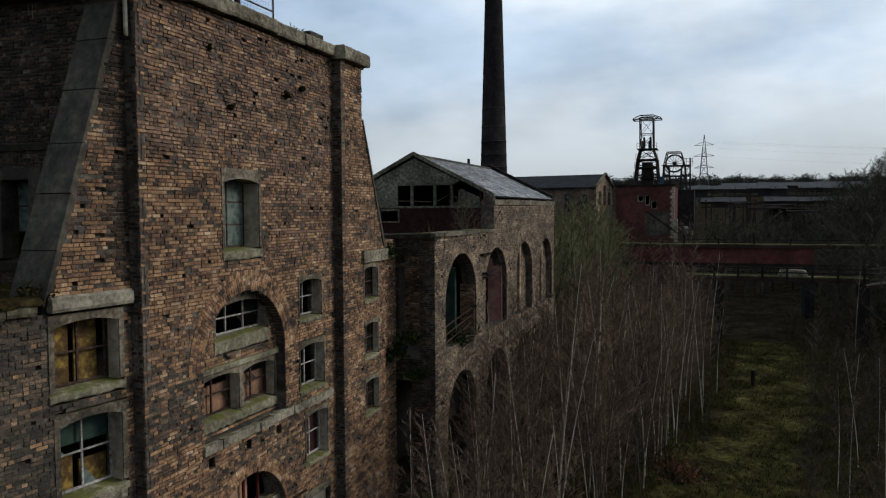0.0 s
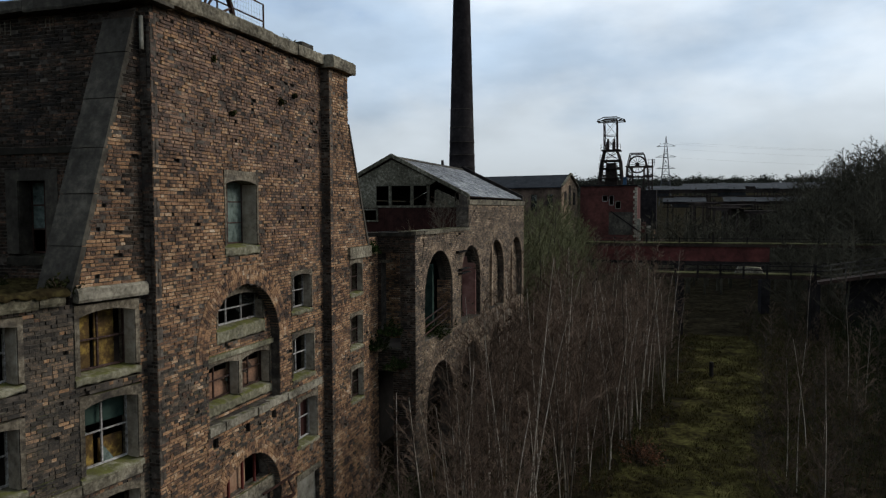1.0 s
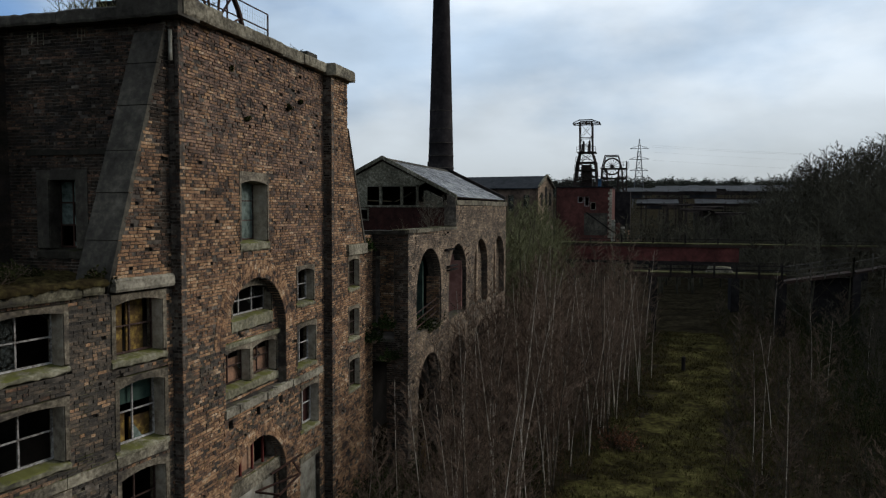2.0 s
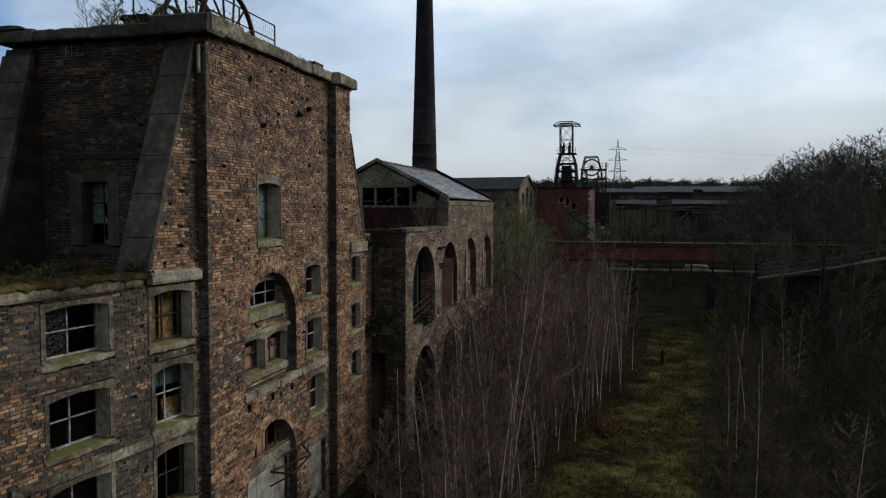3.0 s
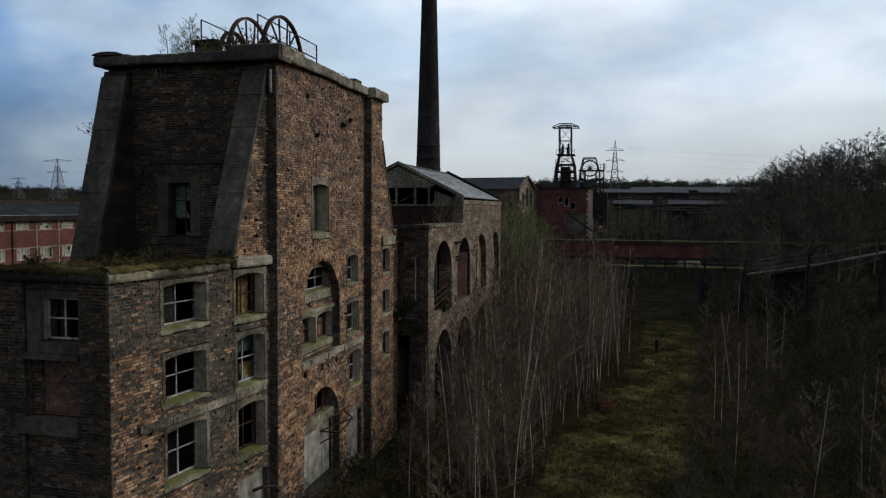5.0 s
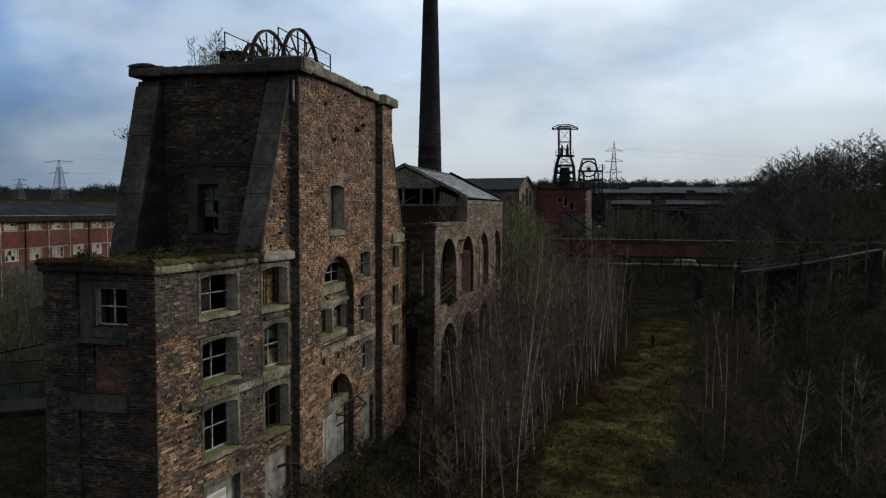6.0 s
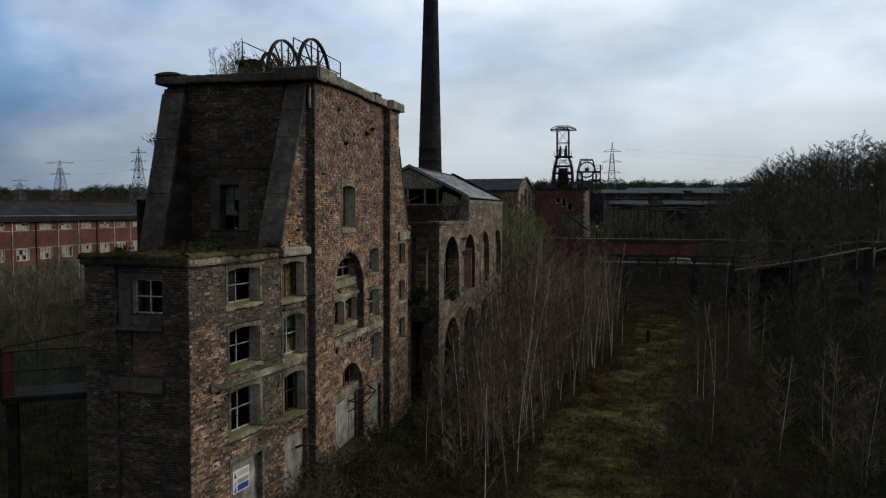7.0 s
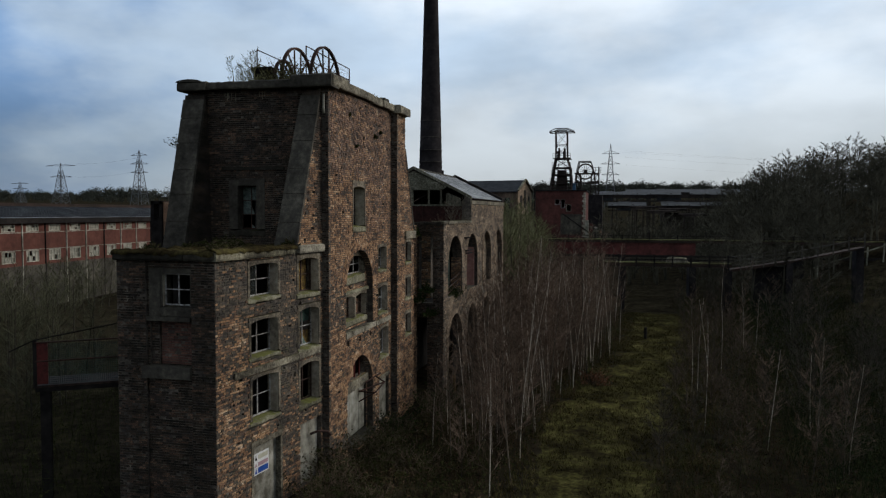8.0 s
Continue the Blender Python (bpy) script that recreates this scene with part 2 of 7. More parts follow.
SHEETING = surface("grimy_sheeting", [(0.3, (0.016, 0.018, 0.021)), (0.6, (0.032, 0.035, 0.039)), (0.85, (0.070, 0.075, 0.080))], scale=0.8, rough=0.7, bump=0.2, coarse=0.5)
PLATE_RED = surface("rust_red_plate", [(0.3, (0.055, 0.020, 0.018)), (0.6, (0.120, 0.038, 0.034)), (0.85, (0.17, 0.062, 0.05))], scale=1.6, rough=0.8, bump=0.2, coarse=0.5)
SOOT = surface("chimney_brick", [(0.2, (0.012, 0.011, 0.012)), (0.6, (0.028, 0.025, 0.026)), (0.9, (0.06, 0.05, 0.045))],
               scale=1.5, bump=0.4, bump_scale=8, coarse=0.3, spec=0.04)
TIMBER = surface("dark_timber", [(0.3, (0.018, 0.014, 0.012)), (0.7, (0.055, 0.035, 0.028))], scale=6, bump=0.3, coarse=0.4)
TIMBER_GREY = surface("greyed_timber", [(0.3, (0.035, 0.031, 0.026)), (0.7, (0.105, 0.095, 0.080))], scale=6, bump=0.3, coarse=0.4)
TIMBER_RED = surface("tarred_red_boards", [(0.3, (0.022, 0.010, 0.009)), (0.7, (0.055, 0.022, 0.018))], scale=4, bump=0.3)
BOARDS_GREY = surface("lichened_boards", [(0.3, (0.050, 0.048, 0.036)), (0.52, (0.14, 0.135, 0.10)), (0.72, (0.36, 0.345, 0.28))],
                      scale=8, bump=0.3, coarse=0.4, moss=0.2)
PAINT_WHITE = surface("flaked_white_paint", [(0.3, (0.07, 0.055, 0.045)), (0.48, (0.30, 0.29, 0.28)), (0.75, (0.58, 0.58, 0.57))],
                      scale=11, rough=0.6, bump=0.3, bump_scale=60)
PAINT_BROWN = surface("flaked_brown_paint", [(0.3, (0.022, 0.014, 0.012)), (0.6, (0.060, 0.036, 0.030)), (0.85, (0.22, 0.19, 0.17))], scale=12, rough=0.6, bump=0.2)
PAINT_RED = surface("flaked_red_paint", [(0.3, (0.045, 0.012, 0.012)), (0.7, (0.13, 0.03, 0.025))], scale=10, rough=0.6, bump=0.2)
OCHRE = surface("stained_ochre_board", [(0.25, (0.030, 0.020, 0.012)), (0.52, (0.105, 0.064, 0.022)), (0.74, (0.38, 0.26, 0.06))],
                scale=5, rough=0.7, bump=0.15, coarse=0.5)
SLATE_DARK = surface("sooty_slate", [(0.3, (0.016, 0.018, 0.021)), (0.7, (0.036, 0.039, 0.044))], scale=1.5, rough=0.75, bump=0.2, spec=0.1)
PINK = surface("pink_plaster", [(0.3, (0.30, 0.145, 0.12)), (0.7, (0.52, 0.29, 0.25))], scale=2, bump=0.15)
GREEN_PAINT = surface("green_distemper", [(0.3, (0.018, 0.036, 0.030)), (0.7, (0.05, 0.085, 0.070))], scale=2, bump=0.15)
# near-black base paints the gloom of unlit rooms; also plain black for sign symbols
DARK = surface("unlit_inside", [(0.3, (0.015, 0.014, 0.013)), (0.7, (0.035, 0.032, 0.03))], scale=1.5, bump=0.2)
BARK = surface("birch_bark", [(0.30, (0.10, 0.085, 0.066)), (0.46, (0.44, 0.39, 0.32)), (0.8, (0.72, 0.66, 0.56))], scale=7, bump=0.3, coarse=0.5)
BARK_DARK = surface("dark_bark", [(0.3, (0.022, 0.019, 0.014)), (0.7, (0.065, 0.056, 0.042))], scale=6, bump=0.3)
TWIG = surface("birch_twigs", [(0.3, (0.072, 0.051, 0.038)), (0.7, (0.200, 0.145, 0.108))], scale=1.2, bump=0, coarse=0.4, spec=0.0)
TWIG_OLIVE = surface("willow_twigs", [(0.3, (0.080, 0.082, 0.042)), (0.7, (0.215, 0.21, 0.115))], scale=0.8, bump=0, coarse=0.4, spec=0.0)
TWIG_BROWN = surface("brown_twigs", [(0.3, (0.050, 0.038, 0.029)), (0.7, (0.145, 0.108, 0.082))], scale=0.8, bump=0, coarse=0.4, spec=0.0)
TWIG_SCRUB = surface("scrub_twigs", [(0.3, (0.045, 0.046, 0.028)), (0.7, (0.125, 0.122, 0.078))], scale=0.8, bump=0, coarse=0.4, spec=0.0)
TWIG_DARK = surface("wood_twigs", [(0.3, (0.032, 0.031, 0.022)), (0.7, (0.105, 0.098, 0.074))], scale=0.3, bump=0, coarse=0.4, spec=0.0)
BRACKEN = surface("dead_bracken", [(0.3, (0.030, 0.021, 0.013)), (0.6, (0.075, 0.050, 0.030)), (0.9, (0.15, 0.100, 0.058))], scale=0.9, bump=0, coarse=0.5, spec=0.0)
BRAMBLE = surface("bramble_leaves", [(0.3, (0.016, 0.019, 0.008)), (0.6, (0.042, 0.046, 0.017)), (0.9, (0.090, 0.074, 0.030))], scale=1.1, bump=0, coarse=0.5, spec=0.0)
EVERGREEN = surface("holly_leaves", [(0.3, (0.008, 0.012, 0.006)), (0.6, (0.020, 0.028, 0.012)), (0.9, (0.04, 0.05, 0.02))], scale=1.1, bump=0, coarse=0.5, spec=0.0)
IVY = surface("ivy_leaves", [(0.3, (0.012, 0.020, 0.007)), (0.6, (0.030, 0.048, 0.016)), (0.9, (0.06, 0.075, 0.025))], scale=1.1, bump=0, coarse=0.5, spec=0.0)
GRASS = surface("winter_grass", [(0.25, (0.036, 0.030, 0.013)), (0.55, (0.072, 0.062, 0.024)), (0.85, (0.15, 0.12, 0.062))], scale=1.5, bump=0, coarse=0.5, spec=0.0)
RUST_LEAF = surface("copper_leaves", [(0.3, (0.10, 0.04, 0.02)), (0.7, (0.22, 0.10, 0.05))], scale=3, bump=0)
FACTORY_ROOF = surface("sheet_roof", [(0.3, (0.20, 0.215, 0.24)), (0.7, (0.40, 0.42, 0.45))], scale=1, rough=0.4, bump=0.1)
CREAM = surface("cream_paint", [(0.3, (0.26, 0.25, 0.20)), (0.7, (0.45, 0.43, 0.36))], scale=2, bump=0.1)
FAR_WOOD = surface("far_wood", [(0.3, (0.030, 0.034, 0.029)), (0.7, (0.075, 0.080, 0.064))], scale=0.05, bump=0, spec=0.0)
BLUE = surface("faded_blue_sheet", [(0.3, (0.03, 0.07, 0.13)), (0.7, (0.06, 0.13, 0.22))], scale=1, bump=0.1)
SIGN_WHITE = surface("sign_white", [(0.3, (0.62, 0.62, 0.62)), (0.7, (0.75, 0.75, 0.75))], scale=3, rough=0.4, bump=0)
SIGN_BLUE = surface("sign_blue", [(0.3, (0.02, 0.07, 0.30)), (0.7, (0.03, 0.10, 0.38))], scale=3, rough=0.4, bump=0)
SIGN_YELLOW = surface("sign_cream", [(0.3, (0.40, 0.39, 0.30)), (0.7, (0.5, 0.49, 0.40))], scale=3, rough=0.4, bump=0)
SIGN_RED = surface("sign_red", [(0.3, (0.36, 0.24, 0.27)), (0.7, (0.42, 0.28, 0.31))], scale=3, rough=0.4, bump=0)


def ground_surface():
    m = surface("rough_ground", [(0.25, (0.010, 0.008, 0.006)), (0.45, (0.019, 0.016, 0.011)), (0.6, (0.032, 0.027, 0.016)),
                                 (0.8, (0.054, 0.045, 0.026))], scale=1.7, bump=0.6, bump_scale=6, coarse=0.5, spread_by=0.25, spec=0.0)
    return m


GROUND = ground_surface()
MOSS_SHEET = surface("moss_turf", [(0.3, (0.016, 0.013, 0.008)), (0.46, (0.036, 0.031, 0.014)), (0.62, (0.068, 0.064, 0.021)), (0.85, (0.125, 0.106, 0.048))],
                     scale=4.0, bump=1.0, bump_scale=14, coarse=0.6, spread_by=0.5, spec=0.0)
PITBANK = surface("dark_red_brick", [(0.2, (0.052, 0.022, 0.019)), (0.6, (0.105, 0.040, 0.034)), (0.9, (0.15, 0.068, 0.053))], scale=2, bump=0.2, coarse=0.45)
WORKSHOP = surface("brown_brick", [(0.3, (0.075, 0.055, 0.044)), (0.7, (0.19, 0.135, 0.105))], scale=1.5, bump=0.2, coarse=0.35)
DECK_MOSS = surface("deck_moss", [(0.34, (0.034, 0.032, 0.018)), (0.55, (0.075, 0.073, 0.036)), (0.82, (0.17, 0.165, 0.10))], scale=2, bump=0.6, coarse=0.6, spec=0.0)
LEDGE_MOSS = surface("ledge_moss", [(0.3, (0.013, 0.010, 0.006)), (0.5, (0.032, 0.025, 0.012)), (0.78, (0.092, 0.078, 0.030))], scale=6, bump=0.8, bump_scale=30, coarse=0.5, spec=0.0)
DUSTY = surface("dust_coated_glass", [(0.3, (0.035, 0.050, 0.045)), (0.7, (0.17, 0.215, 0.195))], scale=7, rough=0.25, bump=0, coarse=0.4)
BARK_MID = surface("brown_birch_bark", [(0.3, (0.045, 0.037, 0.029)), (0.7, (0.145, 0.118, 0.088))], scale=6, bump=0.3, coarse=0.4)


def glass_surface():
    m = bpy.data.materials.new("dusty_glass")
    m.use_nodes = True
    t = m.node_tree
    b = t.nodes["Principled BSDF"]
    n = t.nodes.new("ShaderNodeTexNoise")
    n.inputs["Scale"].default_value = 9
    r = t.nodes.new("ShaderNodeMapRange")
    for key, v in (("From Min", 0.4), ("From Max", 0.7), ("To Min", 1.0), ("To Max", 0.85)):
        r.inputs[key].default_value = v
    t.links.new(n.outputs["Fac"], r.inputs["Value"])
    t.links.new(r.outputs[0], b.inputs["Transmission Weight"])
    b.inputs["Base Color"].default_value = (0.30, 0.34, 0.33, 1)
    b.inputs["Roughness"].default_value = 0.06
    b.inputs["IOR"].default_value = 1.45
    return m


GLASS = glass_surface()

# ---- mesh tools ----


class Geo:
    """A heap of vertices and faces for one mesh."""

    def __init__(self):
        self.v, self.f = [], []

    def add(self, verts, faces):
        o = len(self.v)
        self.v.extend(verts)
        self.f.extend([tuple(i + o for i in f) for f in faces])

    def hexa(self, c, back=True):
        """Eight corners: front four (anticlockwise seen from the front), then back four."""
        fs = [(0, 1, 2, 3), (1, 5, 6, 2), (4, 0, 3, 7), (3, 2, 6, 7), (4, 5, 1, 0)]
        if back:
            fs.append((5, 4, 7, 6))
        self.add(c, fs)

    def block(self, x0, x1, y0, y1, z0, z1):
        self.hexa([(x0, y0, z0), (x1, y0, z0), (x1, y0, z1), (x0, y0, z1), (x0, y1, z0), (x1, y1, z0), (x1, y1, z1), (x0, y1, z1)])

    def beam(self, a, b, w, h=None):
        """A bar of square section from a to b."""
        a, b = Vector(a), Vector(b)
        d = (b - a).normalized()
        s = d.cross(Vector((0, 0, 1)))
        s = Vector((1, 0, 0)) if s.length < 0.05 else s.normalized()
        u = s.cross(d)
        s, u = s * (w / 2), u * ((h or w) / 2)
        q = (-s - u, s - u, s + u, -s + u)
        self.hexa([tuple(a + k) for k in q] + [tuple(b + k) for k in q])

    def tube(self, pts, radii, sides=6, cap=False):
        o = len(self.v)
        n = len(pts)
        pts = [Vector(p) for p in pts]
        for i, p in enumerate(pts):
            d = (pts[min(i + 1, n - 1)] - pts[max(i - 1, 0)])
            d = d.normalized() if d.length > 1e-6 else Vector((0, 0, 1))
            s = d.cross(Vector((0.31, 0.17, 0.93)))
            s = s.normalized() if s.length > 0.02 else Vector((1, 0, 0))
            u = d.cross(s)
            for k in range(sides):
                a = 2 * math.pi * k / sides
                self.v.append(tuple(p + (s * math.cos(a) + u * math.sin(a)) * radii[i]))
        for i in range(n - 1):
            for k in range(sides):
                k2 = (k + 1) % sides
                self.f.append((o + i * sides + k, o + i * sides + k2, o + (i + 1) * sides + k2, o + (i + 1) * sides + k))
        if cap:
            self.f.append(tuple(o + k for k in range(sides)))
            self.f.append(tuple(o + (n - 1) * sides + k for k in range(sides)))

    def spike(self, a, b, r):
        """A three-sided twig that ends in a point."""
        a, b = Vector(a), Vector(b)
        d = (b - a)
        s = d.cross(Vector((0.3, 0.2, 0.9)))
        s = s.normalized() if s.length > 1e-4 else Vector((1, 0, 0))
        u = d.cross(s).normalized()
        o = len(self.v)
        for k in range(3):
            g = 2.094 * k
            self.v.append(tuple(a + (s * math.cos(g) + u * math.sin(g)) * r))
        self.v.append(tuple(b))
        self.f.extend([(o, o + 1, o + 3), (o + 1, o + 2, o + 3), (o + 2, o, o + 3)])


def mesh_of(name, g, material, smooth=False):
    me = bpy.data.meshes.new(name)
    me.from_pydata(g.v, [], g.f)
    me.materials.append(material)
    if smooth:
        me.polygons.foreach_set("use_smooth", [True] * len(me.polygons))
    me.update()
    return me


def part(name, g, material, parent=None, label="", smooth=False):
    ob = new(name, mesh_of(name, g, material, smooth))
    if parent is not None:
        ob.parent = parent
        ob.matrix_parent_inverse = parent.matrix_world.inverted() if parent.type != 'EMPTY' else Matrix()
    if label:
        ob["label"] = label
    return ob


def thing(name, label, category, group="", kind=""):
    return tagged(new(name), label, category, group, kind)


class Face:
    """A wall's outer face: u runs along it, z up, d outwards."""

    def __init__(self, o, along):
        a = Vector((along[0], along[1], 0)).normalized()
        self.o, self.a, self.n = Vector((o[0], o[1], 0)), a, Vector((a.y, -a.x, 0))

    def p(self, u, z, d=0.0):
        return (self.o.x + self.a.x * u + self.n.x * d, self.o.y + self.a.y * u + self.n.y * d, z)

    def box(self, g, u0, u1, z0, z1, d0, d1, back=True):
        """From depth d0 (inner) to d1 (outer)."""
        p = self.p
        g.hexa([p(u0, z0, d1), p(u1, z0, d1), p(u1, z1, d1), p(u0, z1, d1),
                p(u0, z0, d0), p(u1, z0, d0), p(u1, z1, d0), p(u0, z1, d0)], back)

    def prism(self, g, outline, d0, d1):
        """An outline of (u, z), anticlockwise seen from outside, between two depths."""
        n = len(outline)
        vs = [self.p(u, z, d1) for u, z in outline] + [self.p(u, z, d0) for u, z in outline]
        fs = [tuple(range(n)), tuple(range(2 * n - 1, n - 1, -1))]
        fs += [(i, i + n, (i + 1) % n + n, (i + 1) % n) for i in range(n)]
        g.add(vs, fs)

    def matrix(self, u, z, d=0.0):
        m = Matrix.Identity(4)
        for i in range(3):
            m[i][0], m[i][1], m[i][2] = self.a[i], -self.n[i], (0, 0, 1)[i]
        m.translation = self.p(u, z, d)
        return m


class Hole:
    """An opening, square or with a round head; ring: the depth of the arch bricks round its head."""

    def __init__(self, u0, u1, z0, z1, rise=0.0, ring=0.0):
        self.u0, self.u1, self.z0, self.z1, self.rise, self.ring = u0, u1, z0, z1, rise, ring

    def span(self, z, grow=False):
        ring = self.ring if grow else 0.0
        c, h = (self.u0 + self.u1) / 2, (self.u1 - self.u0) / 2
        spring = self.z1 - self.rise
        if z < self.z0 or z > self.z1 + ring:
            return None
        if z <= spring or self.rise <= 0:
            return (self.u0, self.u1)
        k = (z - spring) / (self.rise + ring)
        w = (h + ring) * math.sqrt(max(0.0, 1 - k * k))
        return (c - w, c + w)


COURSE, STRETCH, HEAD = 0.081, 0.232, 0.116


def cut(lo, hi, spans):
    """The stretch lo..hi less the spans."""
    out = [(lo, hi)]
    for s in spans:
        if s is None:
            continue
        nxt = []
        for a, b in out:
            if s[1] <= a or s[0] >= b:
                nxt.append((a, b))
                continue
            if s[0] > a:
                nxt.append((a, s[0]))
            if s[1] < b:
                nxt.append((s[1], b))
        out = nxt
    return [(a, b) for a, b in out if b - a > 0.03]


def brick_wall(parent, face, z0, z1, lo, hi, holes=(), thick=0.4, brick=None, name="wall", label="", d=0.0, singles=None,
               lost=0.016, rough=0.011, seed=1, patches=()):
    """A wall of single bricks on a core of mortar. lo and hi: the ends of the wall, or functions of z. singles: (u0, u1, z0, z1) in
    which each brick is an object of its own."""
    rnd = random.Random(seed)
    lo_at = lo if callable(lo) else (lambda z: lo)
    hi_at = hi if callable(hi) else (lambda z: hi)
    core, bricks, beds = Geo(), Geo(), Geo()
    patched = {}
    rows = int(round((z1 - z0) / COURSE))
    h = (z1 - z0) / rows
    run = None
    apart = []
    for k in range(rows + 1):
        za = z0 + k * h
        zm = za + h / 2
        gaps = None
        if k < rows:
            gaps = cut(lo_at(zm), hi_at(zm), [s.span(zm) for s in holes])
        key = None if gaps is None else tuple((round(a, 3), round(b, 3)) for a, b in gaps)
        if run is None or run[0] != key:
            if run is not None:
                for a, b in run[0]:
                    face.box(core, a, b, run[1], za, d - thick, d - 0.09)
            run = (key, za)
        if k == rows:
            break
        heads = k % 3 == 2
        unit = HEAD if heads else STRETCH
        bed = []
        for a, b in cut(lo_at(zm), hi_at(zm), [s.span(zm, True) for s in holes]):
            u = a - (unit * 0.5 if k % 2 else 0.0)
            while u < b - 0.02:
                step = unit if rnd.random() > 0.30 or heads else HEAD
                p, q = max(u, a), min(u + step, b)
                u += step
                if q - p < 0.03:
                    continue
                worn = noise.noise((p * 0.8 + seed, zm * 0.8, 3.0)) + 0.5 * noise.noise((p * 2.2, zm * 2.2, seed))
                if rnd.random() < lost * (0.3 + 5.0 * max(0.0, worn - 0.12)):
                    bed.append((p + 0.004, q - 0.004))
                    continue
                out = d + rnd.uniform(-rough, rough) + (0.0 if rnd.random() > 0.07 else -0.035)
                wob = 0.55 * noise.noise((p * 0.9, zm * 0.9, seed)) + 0.35 * noise.noise((p * 3, zm * 3, seed))
                own = brick or BRICK
                for pu0, pu1, pz0, pz1, share, other in patches:
                    if pu0 < p + wob < pu1 and pz0 < zm + wob < pz1 and rnd.random() < share:
                        own = other
                        break
                if singles and singles[0] < p and q < singles[1] and singles[2] < za and za + h < singles[3] and abs((q - p) - unit) < 1e-3 and len(apart) < 300:
                    apart.append((unit, (p + q) / 2, zm, out, own))
                    continue
                j = [rnd.uniform(-0.006, 0.006) for _ in range(4)]
                e, ez = 0.0045 + rnd.random() * 0.005, 0.009 + rnd.random() * 0.006
                pt = face.p
                heap = bricks if own is (brick or BRICK) else patched.setdefault(own.name, (own, Geo()))[1]
                heap.hexa([pt(p + e, za + ez + j[0], out), pt(q - e, za + ez + j[1], out), pt(q - e, za + h - ez + j[1], out + j[2]),
                             pt(p + e, za + h - ez + j[0], out + j[3]), pt(p + e, za + e, d - 0.05), pt(q - e, za + e, d - 0.05),
                             pt(q - e, za + h - e, d - 0.05), pt(p + e, za + h - e, d - 0.05)], back=False)
        # the mortar bed of this course, open where bricks have fallen out
        for a, b in gaps:
            for p, q in cut(a, b, bed):
                face.box(beds, p, q, za, za + h, d - 0.11, d - 0.018, back=False)
    w = part(name, core, MORTAR, parent, label)
    part("mortar_bed", beds, MORTAR, w)["kind"] = "stuff"
    joined = part("brickwork", bricks, brick or BRICK, w)
    joined["kind"] = "stuff"
    for other, heap in patched.values():
        extra = part("brickwork", heap, other, w)
        extra["kind"] = "stuff"
    if apart:
        shapes = {}
        for unit, u, z, out, own in apart:
            if (unit, own.name) not in shapes:
                g = Geo()
                a, b = unit / 2 - 0.007, h / 2 - 0.010
                g.hexa([(-a, 0, -b), (a, 0, -b), (a, 0, b), (-a, 0, b), (-a, 0.06, -b), (a, 0.06, -b), (a, 0.06, b), (-a, 0.06, b)])
                shapes[unit, own.name] = mesh_of("brick", g, own)
            ob = new("brick", shapes[unit, own.name])
            ob.parent = w
            ob.matrix_basis = face.matrix(u, z, out)
    return w


def arch_ring(parent, face, hole, d=0.0, brick=None, rings=4, name="arch", seed=5):
    rnd = random.Random(seed)
    g = Geo()
    c, r = (hole.u0 + hole.u1) / 2, (hole.u1 - hole.u0) / 2
    zc = hole.z1 - hole.rise
    flat = hole.rise / r
    dr = hole.ring / rings
    for k in range(rings):
        r0, r1 = r + k * dr + 0.004, r + (k + 1) * dr - 0.004
        n = int(math.pi * r0 / 0.082)
        for i in range(n):
            a0, a1 = math.pi * i / n + 0.045 / r0 * 0.1, math.pi * (i + 1) / n - 0.045 / r0 * 0.1
            out = d + rnd.uniform(-0.005, 0.008)
            ring_pts = []
            for rr, aa in ((r0, a1), (r0, a0), (r1, a0), (r1, a1)):
                ring_pts.append((c + rr * math.cos(aa), zc + rr * math.sin(aa) * (1 if flat > 0.9 else (hole.rise + rr - r) / rr)))
            g.hexa([face.p(u, z, out) for u, z in ring_pts] + [face.p(u, z, d - 0.3) for u, z in ring_pts])
    return part(name, g, brick or BRICK, parent)


